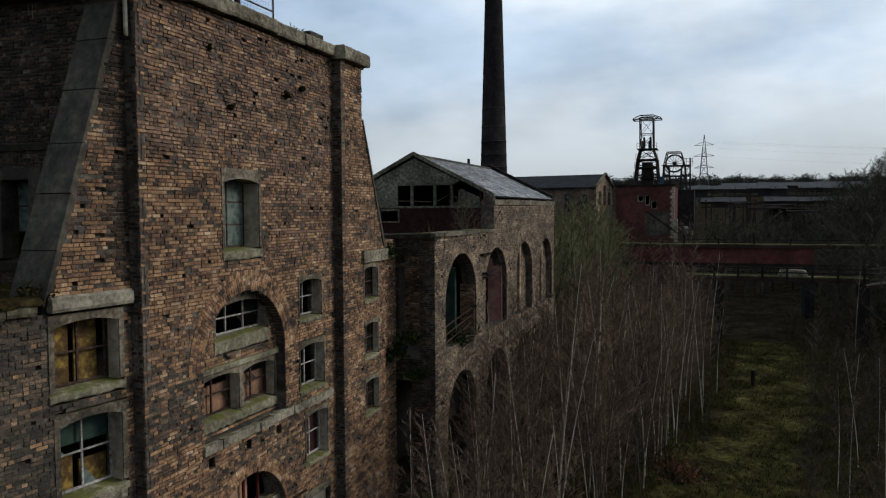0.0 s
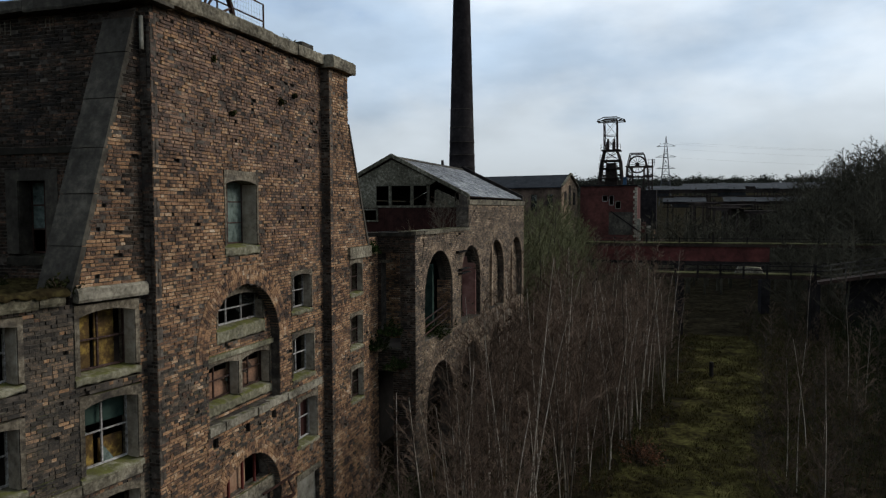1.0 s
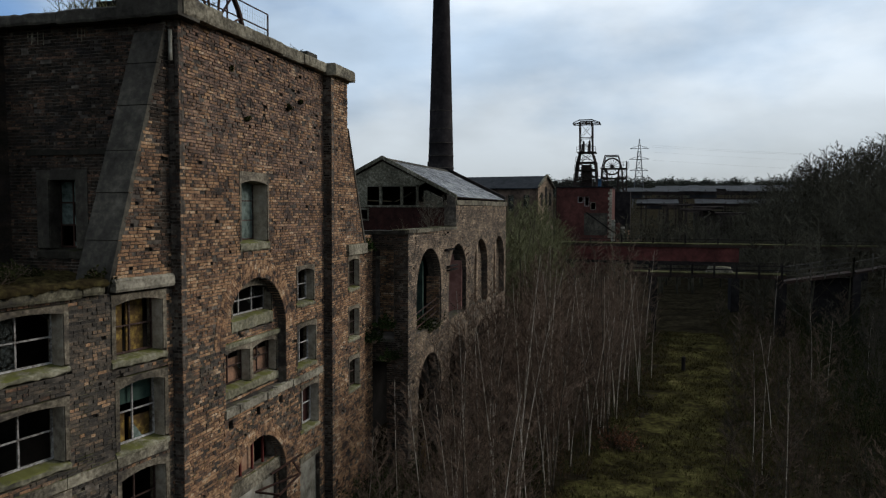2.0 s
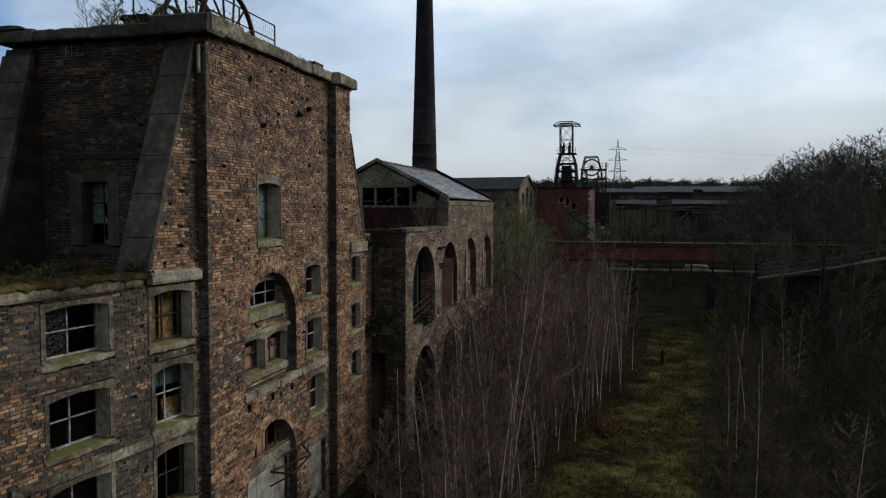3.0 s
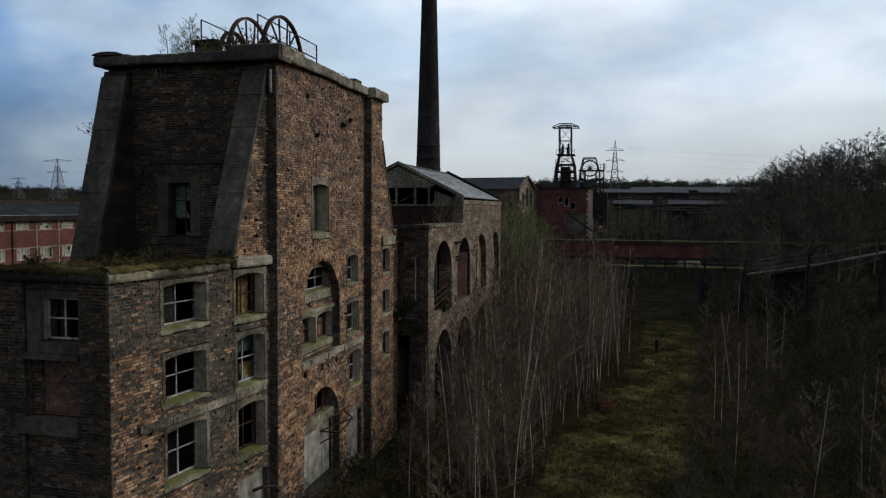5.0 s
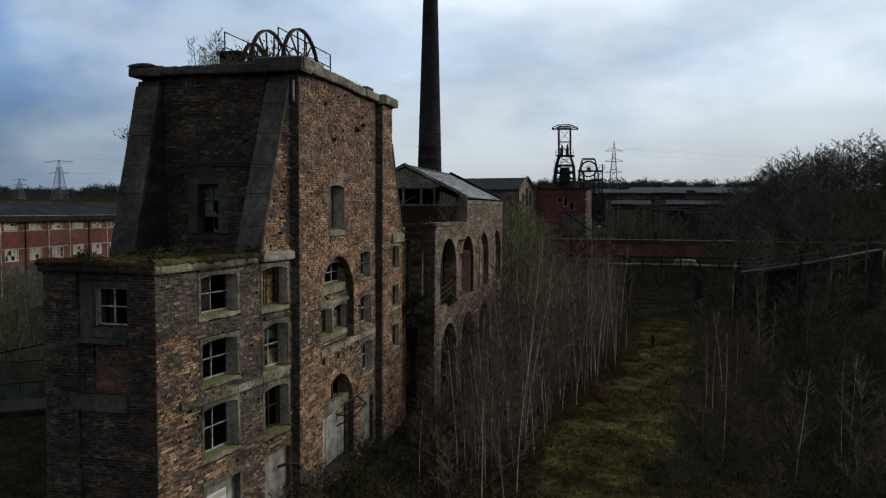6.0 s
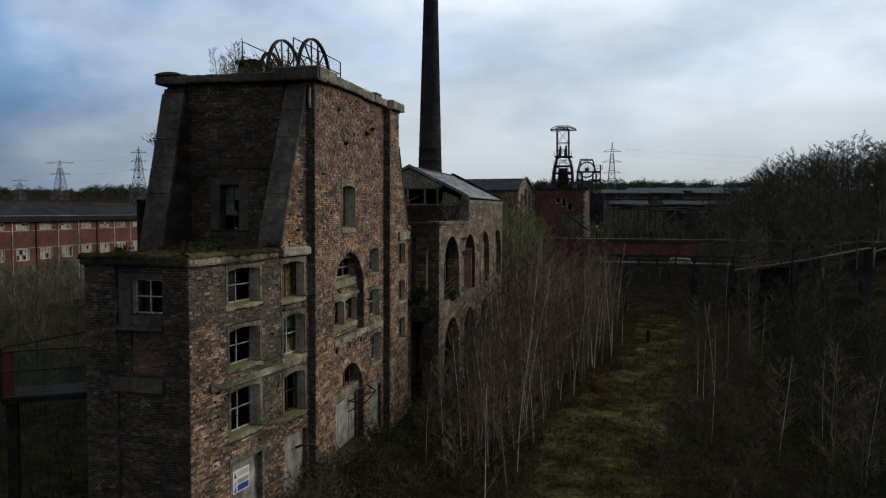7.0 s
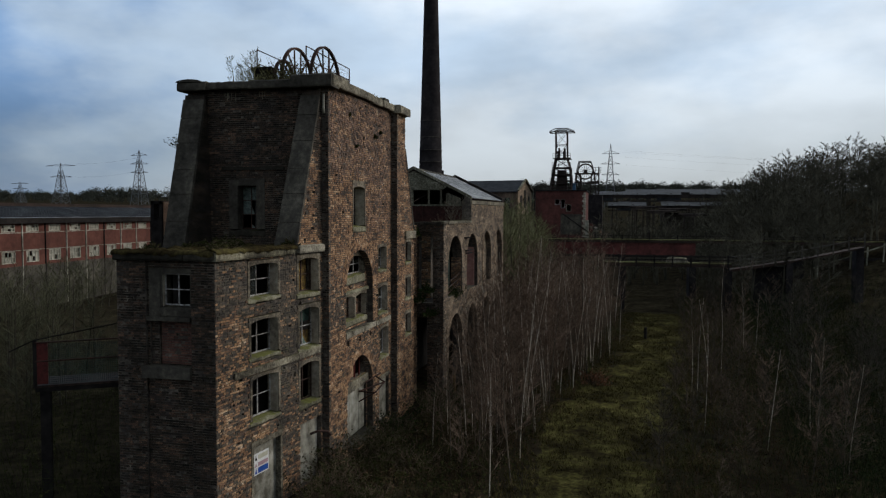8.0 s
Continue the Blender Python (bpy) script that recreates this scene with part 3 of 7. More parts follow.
def window(parent, face, u0, u1, z0, z1, d=0.0, depth=0.36, jamb=0.12, nx=2, ny=2, sill=0.2, lintel=0.13, lost=0.5, bars=None, seed=1,
           backing=None, cambered=True, glass=None, stone=None, label="", thick=0.46, name="window", curve=0.07, sill_of=None, reveal=None):
    """A stone-dressed window in an opening u0..u1, z0..z1: the surround, sill, glazing bars and the panes that are left."""
    rnd = random.Random(seed)
    stone = stone or WINDOW_STONE
    g = Geo()
    a, b = u0 + jamb, u1 - jamb
    za, zb = z0 + sill, z1 - lintel
    face.box(g, u0, a, za, z1, d - thick, d + 0.012)
    face.box(g, b, u1, za, z1, d - thick, d + 0.012)
    c = curve if cambered else 0.0
    pts = [(a, z1), (a, zb - c)]
    for i in range(1, 7):
        s = i / 7
        pts.append((a + (b - a) * s, zb - c + c * 4 * s * (1 - s)))
    pts += [(b, zb - c), (b, z1)]
    face.prism(g, pts, d - thick, d + 0.010)
    w = part(name, g, stone, parent, label)
    s = Geo()
    p = face.p
    n = max(5, int((u1 - u0) / 0.12))
    for i in range(n + 1):
        u = u0 - 0.01 + (u1 - u0 + 0.02) * i / n
        w_ = [rnd.uniform(-0.022, 0.022) for _ in range(3)]
        s.v += [p(u, z0 + 0.02 + w_[0], d + 0.012), p(u, z0 + 0.05 + w_[0], d + 0.03 + w_[1] * 0.5), p(u, za - 0.085 + w_[2], d + 0.03 + w_[1] * 0.6),
                p(u, za - 0.06 + w_[2], d - 0.01 + w_[1]), p(u, za + w_[0] * 0.3, d - thick), p(u, z0, d - thick)]
    for i in range(n):
        for k in range(6):
            a0, a1 = i * 6 + k, i * 6 + (k + 1) % 6
            s.f.append((a0, a0 + 6, a1 + 6, a1))
    s.f += [tuple(range(5, -1, -1)), tuple(range(n * 6, n * 6 + 6))]
    part("sill", s, sill_of or MOSSY, w)
    for k0, k1 in ((a, a + 0.014), (b - 0.014, b)):
        q = Geo()
        face.box(q, k0, k1, za - 0.02, zb - c * 0.7, d - depth, d - 0.02)
        part("reveal", q, reveal or REVEAL, w, "grey rendered window reveal")
    f = Geo()
    t = 0.042
    e = d - depth
    face.box(f, a, a + t, za, zb, e - 0.05, e)
    face.box(f, b - t, b, za, zb, e - 0.05, e)
    face.box(f, a, b, za, za + t, e - 0.05, e)
    face.box(f, a, b, zb - t, zb + c, e - 0.05, e)
    for i in range(1, nx):
        u = a + (b - a) * i / nx
        face.box(f, u - 0.018, u + 0.018, za, zb, e - 0.045, e - 0.004)
    for i in range(1, ny):
        z = za + (zb - za) * i / ny
        face.box(f, a, b, z - 0.016, z + 0.016, e - 0.04, e - 0.008)
    part("glazing_frame", f, bars or PAINT_WHITE, w)
    for i in range(nx):
        for k in range(ny):
            if rnd.random() < lost:
                # a few shards cling to the putty
                if lost < 0.98 and rnd.random() < 0.4:
                    ua, ub = a + (b - a) * i / nx + 0.02, a + (b - a) * (i + 1) / nx - 0.02
                    zl, zh = za + (zb - za) * k / ny + 0.02, za + (zb - za) * (k + 1) / ny - 0.02
                    q = Geo()
                    x, y = rnd.uniform(0.25, 0.7), rnd.uniform(0.2, 0.6)
                    corner = rnd.randrange(2)
                    tri = [(ua, zl), (ua + (ub - ua) * x, zl), (ua, zl + (zh - zl) * y)] if corner else [(ub, zh), (ub - (ub - ua) * x, zh), (ub, zh - (zh - zl) * y)]
                    face.prism(q, tri, e - 0.028, e - 0.024)
                    part("pane", q, glass or GLASS, w)
                continue
            q = Geo()
            face.box(q, a + (b - a) * i / nx + 0.02, a + (b - a) * (i + 1) / nx - 0.02, za + (zb - za) * k / ny + 0.02,
                     za + (zb - za) * (k + 1) / ny - 0.02, e - 0.028, e - 0.024)
            part("pane", q, glass or GLASS, w)
    if backing:
        for frac0, frac1, material, *side in backing:
            q = Geo()
            s0, s1 = side or (0, 1)
            face.box(q, a + (b - a) * s0, a + (b - a) * s1, za + (zb - za) * frac0, za + (zb + c - za) * frac1, e - 0.16, e - 0.12)
            part("board", q, material, w)
    return w


COPING = surface("mossy_coping", [(0.25, (0.035, 0.031, 0.022)), (0.5, (0.105, 0.095, 0.064)), (0.78, (0.26, 0.24, 0.17))], scale=9, bump=0.9,
                 bump_scale=20, moss=0.5, coarse=0.65, moss_col=(0.105, 0.100, 0.028), soot=0.7)
MOSSY = surface("mossy_sill", [(0.25, (0.08, 0.075, 0.05)), (0.5, (0.19, 0.18, 0.12)), (0.75, (0.36, 0.34, 0.26))], scale=8, bump=0.4,
                bump_scale=22, moss=0.42, coarse=0.6, moss_col=(0.115, 0.118, 0.030), soot=0.6)

# ---- the winding tower and its annexe ----
tower = thing("winding_tower", "derelict tapering winding tower of sooty brick with stone cornice", "tower")
PANEL = Face((0, 0), (0, 1))
h_tw = Hole(2.62, 4.19, 9.42, 11.62)
h_arch = Hole(1.85, 5.21, 5.30, 8.66, rise=1.68, ring=0.50)
h_low = Hole(1.95, 5.19, 0.45, 4.06, rise=1.62, ring=0.36)
h_b = [Hole(5.90, 7.22, 7.44, 8.80), Hole(5.90, 7.34, 5.42, 6.95), Hole(6.15, 7.50, 3.30, 4.95), Hole(6.10, 7.56, 0.40, 2.52)]
h_beam = [Hole(u - 0.11, u + 0.11, 4.68, 4.92) for u in (2.07, 3.50, 4.85)]
brick_wall(tower, PANEL, 0, 15.1, 0, 7.95, [h_tw, h_arch, h_low, *h_b, *h_beam], label="wide brick face with round-headed recesses",
           singles=(0.1, 2.5, 9.2, 12.4), seed=11, lost=0.02, rough=0.015,
           patches=[(-1, 9, 11.8, 16, 0.7, BRICK_PURPLE), (4.4, 9, 9.2, 12, 0.4, BRICK_PURPLE), (-1, 2.0, 5.6, 7.6, 0.5, BRICK_BLUE), (2.4, 6.5, 3.9, 5.2, 0.35, BRICK_BLUE),
                    (-1, 9, -1, 1.5, 0.5, BRICK_BLUE)])
arch_ring(tower, PANEL, h_arch, rings=4)
arch_ring(tower, PANEL, h_low, rings=3, seed=8)
window(tower, PANEL, 2.62, 4.19, 9.42, 11.62, nx=2, ny=3, lost=0.0, bars=PAINT_BROWN, curve=0.10, lintel=0.24, sill=0.3, jamb=0.08, depth=0.44,
       thick=0.5, glass=DUSTY, seed=3, label="tall window with dusty panes in a stone surround")
for i, h in enumerate(h_b[:3]):
    window(tower, PANEL, h.u0, h.u1, h.z0, h.z1, nx=2, ny=2, lost=1.0, seed=20 + i, depth=0.27, jamb=0.06, lintel=0.12, curve=0.09,
           backing=[(0, 1, TIMBER_RED)] if i == 2 else None, label="broken camber-headed window with mossy sill")
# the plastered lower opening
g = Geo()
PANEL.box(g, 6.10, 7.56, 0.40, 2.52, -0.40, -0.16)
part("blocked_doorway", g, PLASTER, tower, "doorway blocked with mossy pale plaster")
g = Geo()
PANEL.box(g, 6.05, 7.60, 2.40, 2.60, -0.3, 0.03)
part("lintel", g, STONE, tower)

# recess of the upper arch
REC = -0.28
a1 = Hole(2.60, 4.86, 7.18, 8.66)
dw1, dw2 = Hole(1.98, 3.62, 5.40, 6.82), Hole(3.62, 5.18, 5.40, 6.82)
brick_wall(tower, PANEL, 5.30, 8.70, 1.80, 5.26, [a1, dw1, dw2], d=REC, thick=0.3, name="recess_wall", seed=12)
window(tower, PANEL, 2.60, 4.86, 7.18, 8.66, d=REC, nx=3, ny=2, lost=0.75, bars=PAINT_WHITE, sill=0.42, jamb=0.06, lintel=0.26, curve=0.16, depth=0.24,
       thick=0.36, seed=31, label="smashed arched window with a deep green sill")
window(tower, PANEL, 1.98, 3.62, 5.40, 6.82, d=REC, nx=2, ny=2, lost=0.9, bars=PAINT_BROWN, sill=0.32, jamb=0.08, lintel=0.12, depth=0.26, thick=0.4,
       backing=[(0, 0.62, BRICK_TAN)], seed=32, curve=0.1, label="half bricked window under a mossy lintel")
window(tower, PANEL, 3.62, 5.18, 5.40, 6.82, d=REC, nx=2, ny=2, lost=0.9, bars=PAINT_BROWN, sill=0.32, jamb=0.08, lintel=0.12, depth=0.26, thick=0.4,
       backing=[(0, 0.62, BRICK_TAN)], seed=33, curve=0.1, label="half bricked window under a mossy lintel")
g = Geo()
PANEL.box(g, 1.88, 5.19, 6.82, 6.95, REC - 0.1, REC + 0.09)
part("drip_ledge", g, MOSSY, tower)
# string course, chipped into lengths
rnd = random.Random(4)
u = 1.78
while u < 7.7:
    n = min(u + rnd.uniform(0.5, 1.1), 7.75)
    g = Geo()
    PANEL.box(g, u, n - 0.012, 5.08 + rnd.uniform(-0.015, 0.015), 5.29 + rnd.uniform(-0.02, 0.01), -0.1, rnd.uniform(0.05, 0.09))
    part("string_course", g, STONE_PALE, tower)
    u = n
for h in h_beam:
    g = Geo()
    PANEL.box(g, h.u0 + 0.02, h.u1 - 0.02, h.z0 + 0.02, h.z1 - 0.03, -0.38, -0.14)
    part("beam_end", g, TIMBER, tower)

# recess of the lower arch: lunette, lintel, boarded doorway
lun = Hole(2.15, 4.95, 3.05, 4.0, rise=0.85)
door = Hole(2.02, 5.05, 0.45, 2.62)
brick_wall(tower, PANEL, 0.45, 4.1, 1.90, 5.24, [door, lun], d=REC, thick=0.3, name="recess_wall", seed=14)
g = Geo()
PANEL.box(g, 1.97, 5.12, 2.58, 3.02, REC - 0.28, REC + 0.10)
part("lintel", g, STONE, tower, "pale stone door lintel")
for u in (2.5, 3.1, 3.75, 4.35):
    g = Geo()
    PANEL.box(g, u - 0.03, u + 0.03, 3.0, 4.0, REC - 0.12, REC - 0.06)
    part("lunette_bar", g, PAINT_RED, tower)
g = Geo()
PANEL.box(g, 2.0, 4.05, 3.0, 3.85, REC - 0.28, REC - 0.2)
part("lunette_infill", g, BRICK_TAN, tower)
for a, b, mm in ((2.02, 2.62, PAINT_WHITE), (2.66, 3.10, PLASTER), (3.14, 4.30, PLASTER), (4.34, 5.04, PLASTER)):
    g = Geo()
    PANEL.box(g, a, b, 0.55, 2.60, REC - 0.2, REC - (0.05 if mm is PAINT_WHITE else 0.1))
    part("door_board", g, mm, tower, "pale weather-stained door boarding")
g = Geo()
PANEL.box(g, 1.95, 5.19, 0.30, 0.50, -0.4, 0.12)
part("doorstep", g, STONE_DARK, tower)
# iron bracket that once held a canopy
g = Geo()
P = PANEL.p
for a, b in ((P(3.3, 2.55, 0), P(3.3, 2.55, 0.75)), (P(3.3, 2.55, 0.75), P(4.6, 2.72, 0.75)), (P(4.6, 2.72, 0.75), P(5.5, 2.75, 0.02)),
             (P(4.2, 2.75, 0), P(6.0, 2.80, 0.10)), (P(3.3, 2.55, 0), P(4.6, 2.72, 0.75)), (P(3.3, 2.1, 0), P(3.3, 2.55, 0.75))):
    g.beam(a, b, 0.05)
part("canopy_bracket", g, IRON, tower, "bent rusted canopy bracket")

# right pilaster, spreading into a buttress
PIL = Face((0.30, 7.95), (0, 1))


def pil_hi(z):
    if z > 13.4:
        return 1.38
    if z > 9.32:
        return 1.38 + (13.4 - z) * 0.40
    return 2.98


h_c = [Hole(1.38, 2.46, 7.60, 8.92), Hole(1.38, 2.46, 5.75, 7.10), Hole(1.40, 2.48, 3.90, 5.25)]
brick_wall(tower, PIL, 0, 15.1, 0, pil_hi, h_c, thick=0.7, seed=15, name="buttress_wall")
for i, h in enumerate(h_c):
    window(tower, PIL, h.u0, h.u1, h.z0, h.z1, nx=2, ny=2, lost=1.0, jamb=0.05, seed=40 + i, depth=0.18, thick=0.6, bars=PAINT_BROWN, label="narrow broken window in a stone surround")
g = Geo()
PIL.box(g, 1.25, 3.06, 8.95, 9.33, -0.5, 0.10)
part("offset_slab", g, STONE, tower)
g = Geo()
b = [(1.36, 13.45), (1.42, 13.45), (3.04, 9.35), (2.92, 9.33)]
PIL.prism(g, [b[0], b[3], b[2], b[1]], -0.7, 0.03)
part("raked_coping", g, STONE_DARK, tower)
RET = Face((-0.02, 7.95), (1, 0))
# narrow returns: corner shade and staining painted in with the darker brick
brick_wall(tower, RET, 0, 15.1, 0.02, 0.32, thick=0.2, seed=16, name="return_wall", brick=BRICK_SOOT_SHADE)
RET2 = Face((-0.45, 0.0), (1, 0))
brick_wall(tower, RET2, 0, 15.1, 0, 0.45, thick=0.2, seed=17, name="return_wall", brick=BRICK_SOOT_SHADE)
g = Geo()
g.tube([(-0.16, -0.06, 14.05), (-0.16, -0.06, 14.75)], [0.045, 0.045], 8, True)
part("pipe_stub", g, PLASTER, tower)

# annexe: canted side wall and south front
LOW = Face((-1.14, -6.28), (0.88, 6.28))


def lu(y):
    return (y + 6.28) * 1.0098


h_l = [Hole(lu(-4.66), lu(-2.84), 7.24, 8.66), Hole(lu(-4.62), lu(-2.86), 5.28, 6.78), Hole(lu(-4.58), lu(-2.86), 3.12, 4.86), Hole(lu(-4.55), lu(-2.76), 0.1, 2.62)]
h_k = [Hole(lu(-1.78), lu(-0.20), 7.08, 8.72), Hole(lu(-1.72), lu(-0.18), 5.02, 6.86), Hole(lu(-1.70), lu(-0.18), 2.95, 4.80), Hole(lu(-1.60), lu(-0.15), 0.1, 2.42)]
brick_wall(tower, LOW, 0, 8.76, 0, 6.33, [*h_l, *h_k], seed=21, singles=(3.6, 4.8, 5.5, 8.6), lost=0.022, rough=0.016, name="annexe_wall",
           patches=[(2.7, 5.0, 3.8, 9, 0.92, BRICK_BLUE), (-1, 1.7, 7.2, 9, 0.75, BRICK_BLUE), (1.2, 3.6, 6.5, 7.6, 0.65, BRICK_BLUE), (2.6, 6.4, 2.0, 5.0, 0.6, BRICK_BLUE),
                    (-1, 7, -1, 9, 0.3, BRICK_BLUE)],
           label="canted annexe wall of patched brick")
for i, h in enumerate(h_l[:3]):
    window(tower, LOW, h.u0, h.u1, h.z0, h.z1, nx=2, ny=2, lost=(0.8, 1.0, 1.0)[i], jamb=0.11, seed=50 + i, depth=0.33, sill=0.2, lintel=0.11,
           label="window with white glazing bars and missing panes")
for i, h in enumerate(h_k[:3]):
    window(tower, LOW, h.u0, h.u1, h.z0, h.z1, nx=2, ny=2, lost=(1.0, 0.7, 1.0)[i], jamb=0.11, seed=60 + i, glass=DUSTY, depth=0.32, thick=0.5, sill=0.24, lintel=0.14, curve=0.1,
           bars=(PAINT_BROWN, PAINT_WHITE, PAINT_BROWN)[i], backing=([(0, 1, OCHRE, 0.0, 0.42), (0, 1, OCHRE, 0.5, 0.86)], [(0, 0.45, OCHRE, 0, 0.4), (0, 0.34, OCHRE, 0.5, 0.95), (0.6, 1, GREEN_PAINT)], None)[i],
           label=("window backed by stained ochre boards", "window with torn ochre and green backing", "dark broken window")[i])
# wire netting left in the top window
g = Geo()
h = h_l[0]
for k in range(16):
    u = h.u0 + 0.13 + k * 0.05
    g.beam(LOW.p(u, h.z0 + 0.22, -0.39), LOW.p(u, h.z1 - 0.2, -0.39), 0.007)
for k in range(20):
    z = h.z0 + 0.22 + k * 0.05
    g.beam(LOW.p(h.u0 + 0.12, z, -0.39), LOW.p(h.u0 + 0.9, z, -0.39), 0.007)
part("wire_netting", g, IRON, tower, "torn wire netting")
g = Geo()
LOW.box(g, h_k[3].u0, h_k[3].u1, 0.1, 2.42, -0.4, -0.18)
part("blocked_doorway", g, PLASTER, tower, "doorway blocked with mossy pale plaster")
g = Geo()
LOW.box(g, h_l[3].u0, h_l[3].u0 + 0.13, 0.1, 2.62, -0.4, 0.012)
LOW.box(g, h_l[3].u1 - 0.13, h_l[3].u1, 0.1, 2.62, -0.4, 0.012)
LOW.box(g, h_l[3].u0 + 0.13, h_l[3].u1 - 0.13, 2.42, 2.62, -0.4, 0.012)
part("door_surround", g, STONE, tower)
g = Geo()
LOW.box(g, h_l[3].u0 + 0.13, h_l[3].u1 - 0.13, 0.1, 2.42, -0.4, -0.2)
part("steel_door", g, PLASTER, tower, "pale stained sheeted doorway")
# a drooping iron pipe on the last pier
g = Geo()
g.tube([LOW.p(5.55, 1.85, -0.1), LOW.p(5.7, 1.95, 0.15), LOW.p(6.1, 1.86, 0.3), LOW.p(6.3, 1.66, 0.36)], [0.05, 0.05, 0.05, 0.045], 8, True)
part("bent_pipe", g, IRON, tower)
# stone band
for a, b in ((lu(-5.4), lu(-4.3)), (lu(-4.28), lu(-3.0)), (lu(-2.98), lu(-1.75)), (lu(-1.72), lu(-0.25))):
    g = Geo()
    LOW.box(g, a, b, 4.90 + 0.01 * (a % 1), 5.12, -0.1, 0.05)
    part("string_course", g, STONE, tower)

FRONT = Face((-4.59, -6.28), (1, 0))
FU0, FU1 = 1.10, 2.60
h_f = Hole(FU0, FU1, 6.98, 8.50)
h_n = Hole(1.10, 2.55, 5.46, 6.86)
# south front: its shade is coloured into the sooty brick
brick_wall(tower, FRONT, 0, 8.74, 0, 1.02, seed=22, name="corner_pier", rough=0.015, brick=BRICK_SOOT_SHADE)
brick_wall(tower, FRONT, 0, 8.74, 2.62, 3.45, seed=27, name="corner_pier", rough=0.015, brick=BRICK_SOOT_SHADE)
brick_wall(tower, FRONT, 0, 8.74, 1.02, 2.62, [h_f, h_n], d=-0.11, thick=0.3, seed=28, name="annexe_front", rough=0.015, brick=BRICK_SOOT_SHADE)
g = Geo()
FRONT.box(g, FU0, FU0 + 0.40, 6.98, 8.50, -0.4, -0.07)
part("jamb_slab", g, STONE_DARK, tower)
window(tower, FRONT, FU0 + 0.42, FU1, 6.98, 8.50, d=-0.08, sill_of=STONE_DARK, nx=2, ny=2, lost=1.0, jamb=0.05, sill=0.36, lintel=0.16, seed=70, depth=0.14, cambered=False, stone=STONE_DARK,
       label="four-pane window with white bars in a wide stone surround")
brick_wall(tower, FRONT, 5.46, 6.86, 1.40, 2.6, d=-0.26, thick=0.14, seed=23, name="niche_wall", brick=NICHE)
brick_wall(tower, FRONT, 5.46, 6.86, 1.08, 1.36, d=-0.2, thick=0.2, seed=24, name="niche_pier", brick=BRICK_SOOT_SHADE)
g = Geo()
FRONT.box(g, 0.90, 2.60, 5.06, 5.44, -0.2, 0.09)
part("niche_sill", g, STONE_DARK, tower)
g = Geo()
FRONT.box(g, 1.05, 2.58, 6.86, 6.99, -0.2, 0.02)
part("niche_lintel", g, STONE_DARK, tower)
g = Geo()
g.block(-4.60, -4.2, -6.27, 0.1, 0, 8.74)
part("annexe_back_wall", g, MORTAR, tower)
# coping slabs
rnd = random.Random(9)


def coping(face, u0, u1, z0, z1, d0, d1, material, step=1.1, wear=1.0):
    """A row of worn slabs; each has a wavering front edge."""
    u = u0
    while u < u1 - 0.05:
        n = min(u + rnd.uniform(step * 0.7, step * 1.3), u1)
        if u1 - n < 0.3:
            n = u1
        g = Geo()
        j = [rnd.uniform(-0.025, 0.025) for _ in range(3)]
        cells = max(3, int((n - u) / 0.16))
        for i in range(cells + 1):
            x = u + 0.008 + (n - u - 0.016) * i / cells
            w = [wear * (0.03 * noise.noise((x * 4.0, z0, k * 5.0)) + rnd.uniform(-0.012, 0.012)) for k in range(4)]
            p = face.p
            g.v += [p(x, z0 + j[0], d0), p(x, z0 + j[0] + w[0] * 0.5, d1 + j[2] + w[1] - 0.015), p(x, z0 + 0.06 + j[0] + w[0], d1 + j[2] + w[1] + 0.01),
                    p(x, z1 + j[1] - 0.05 + w[2], d1 + j[2] + w[1] * 1.3), p(x, z1 + j[1] + w[2], d1 + j[2] - 0.06 + w[3]), p(x, z1 + j[1] + w[3] * 0.5, d0)]
        for i in range(cells):
            for k in range(6):
                a0, a1 = i * 6 + k, i * 6 + (k + 1) % 6
                g.f.append((a0, a0 + 6, a1 + 6, a1))
        g.f += [tuple(range(5, -1, -1)), tuple(range(cells * 6, cells * 6 + 6))]
        part("coping_stone", g, material, tower)
        u = n


coping(LOW, -0.12, 4.30, 8.76, 9.04, -0.45, 0.13, COPING, 2.0, 0.6)
coping(LOW, 4.55, 6.30, 8.76, 9.08, -0.45, 0.16, STONE_PALE, 2.4, 0.25)
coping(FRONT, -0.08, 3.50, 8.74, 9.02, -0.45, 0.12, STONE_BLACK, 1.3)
# moss that hangs over the copings
def moss_lip(face, u0, u1, z, d, seed):
    r = random.Random(seed)
    g = Geo()
    n = int((u1 - u0) / 0.09)
    for i in range(n + 1):
        u = u0 + (u1 - u0) * i / n
        a = 0.5 + 0.5 * noise.noise((u * 1.7, seed, 0.0)) + 0.35 * noise.noise((u * 6.0, seed, 2.0))
        a = max(0.0, a)
        hang = 0.02 + 0.17 * a * a
        for dd, dz in ((d - 0.42, 0.02 + 0.06 * a), (d - 0.2, 0.05 + 0.09 * a), (d - 0.02, 0.02 + 0.07 * a), (d + 0.03 + 0.02 * a, -0.02), (d + 0.025, -hang)):
            g.v.append(face.p(u + r.uniform(-0.02, 0.02), z + dz + r.uniform(-0.02, 0.02), dd + r.uniform(-0.012, 0.012)))
    for i in range(n):
        for k in range(4):
            a = i * 5 + k
            g.f.append((a, a + 5, a + 6, a + 1))
    part("moss_growth", g, LEDGE_MOSS, tower, smooth=True)


moss_lip(LOW, -0.12, 4.35, 9.03, 0.14, 3)
moss_lip(FRONT, -0.08, 3.5, 9.0, 0.13, 4)
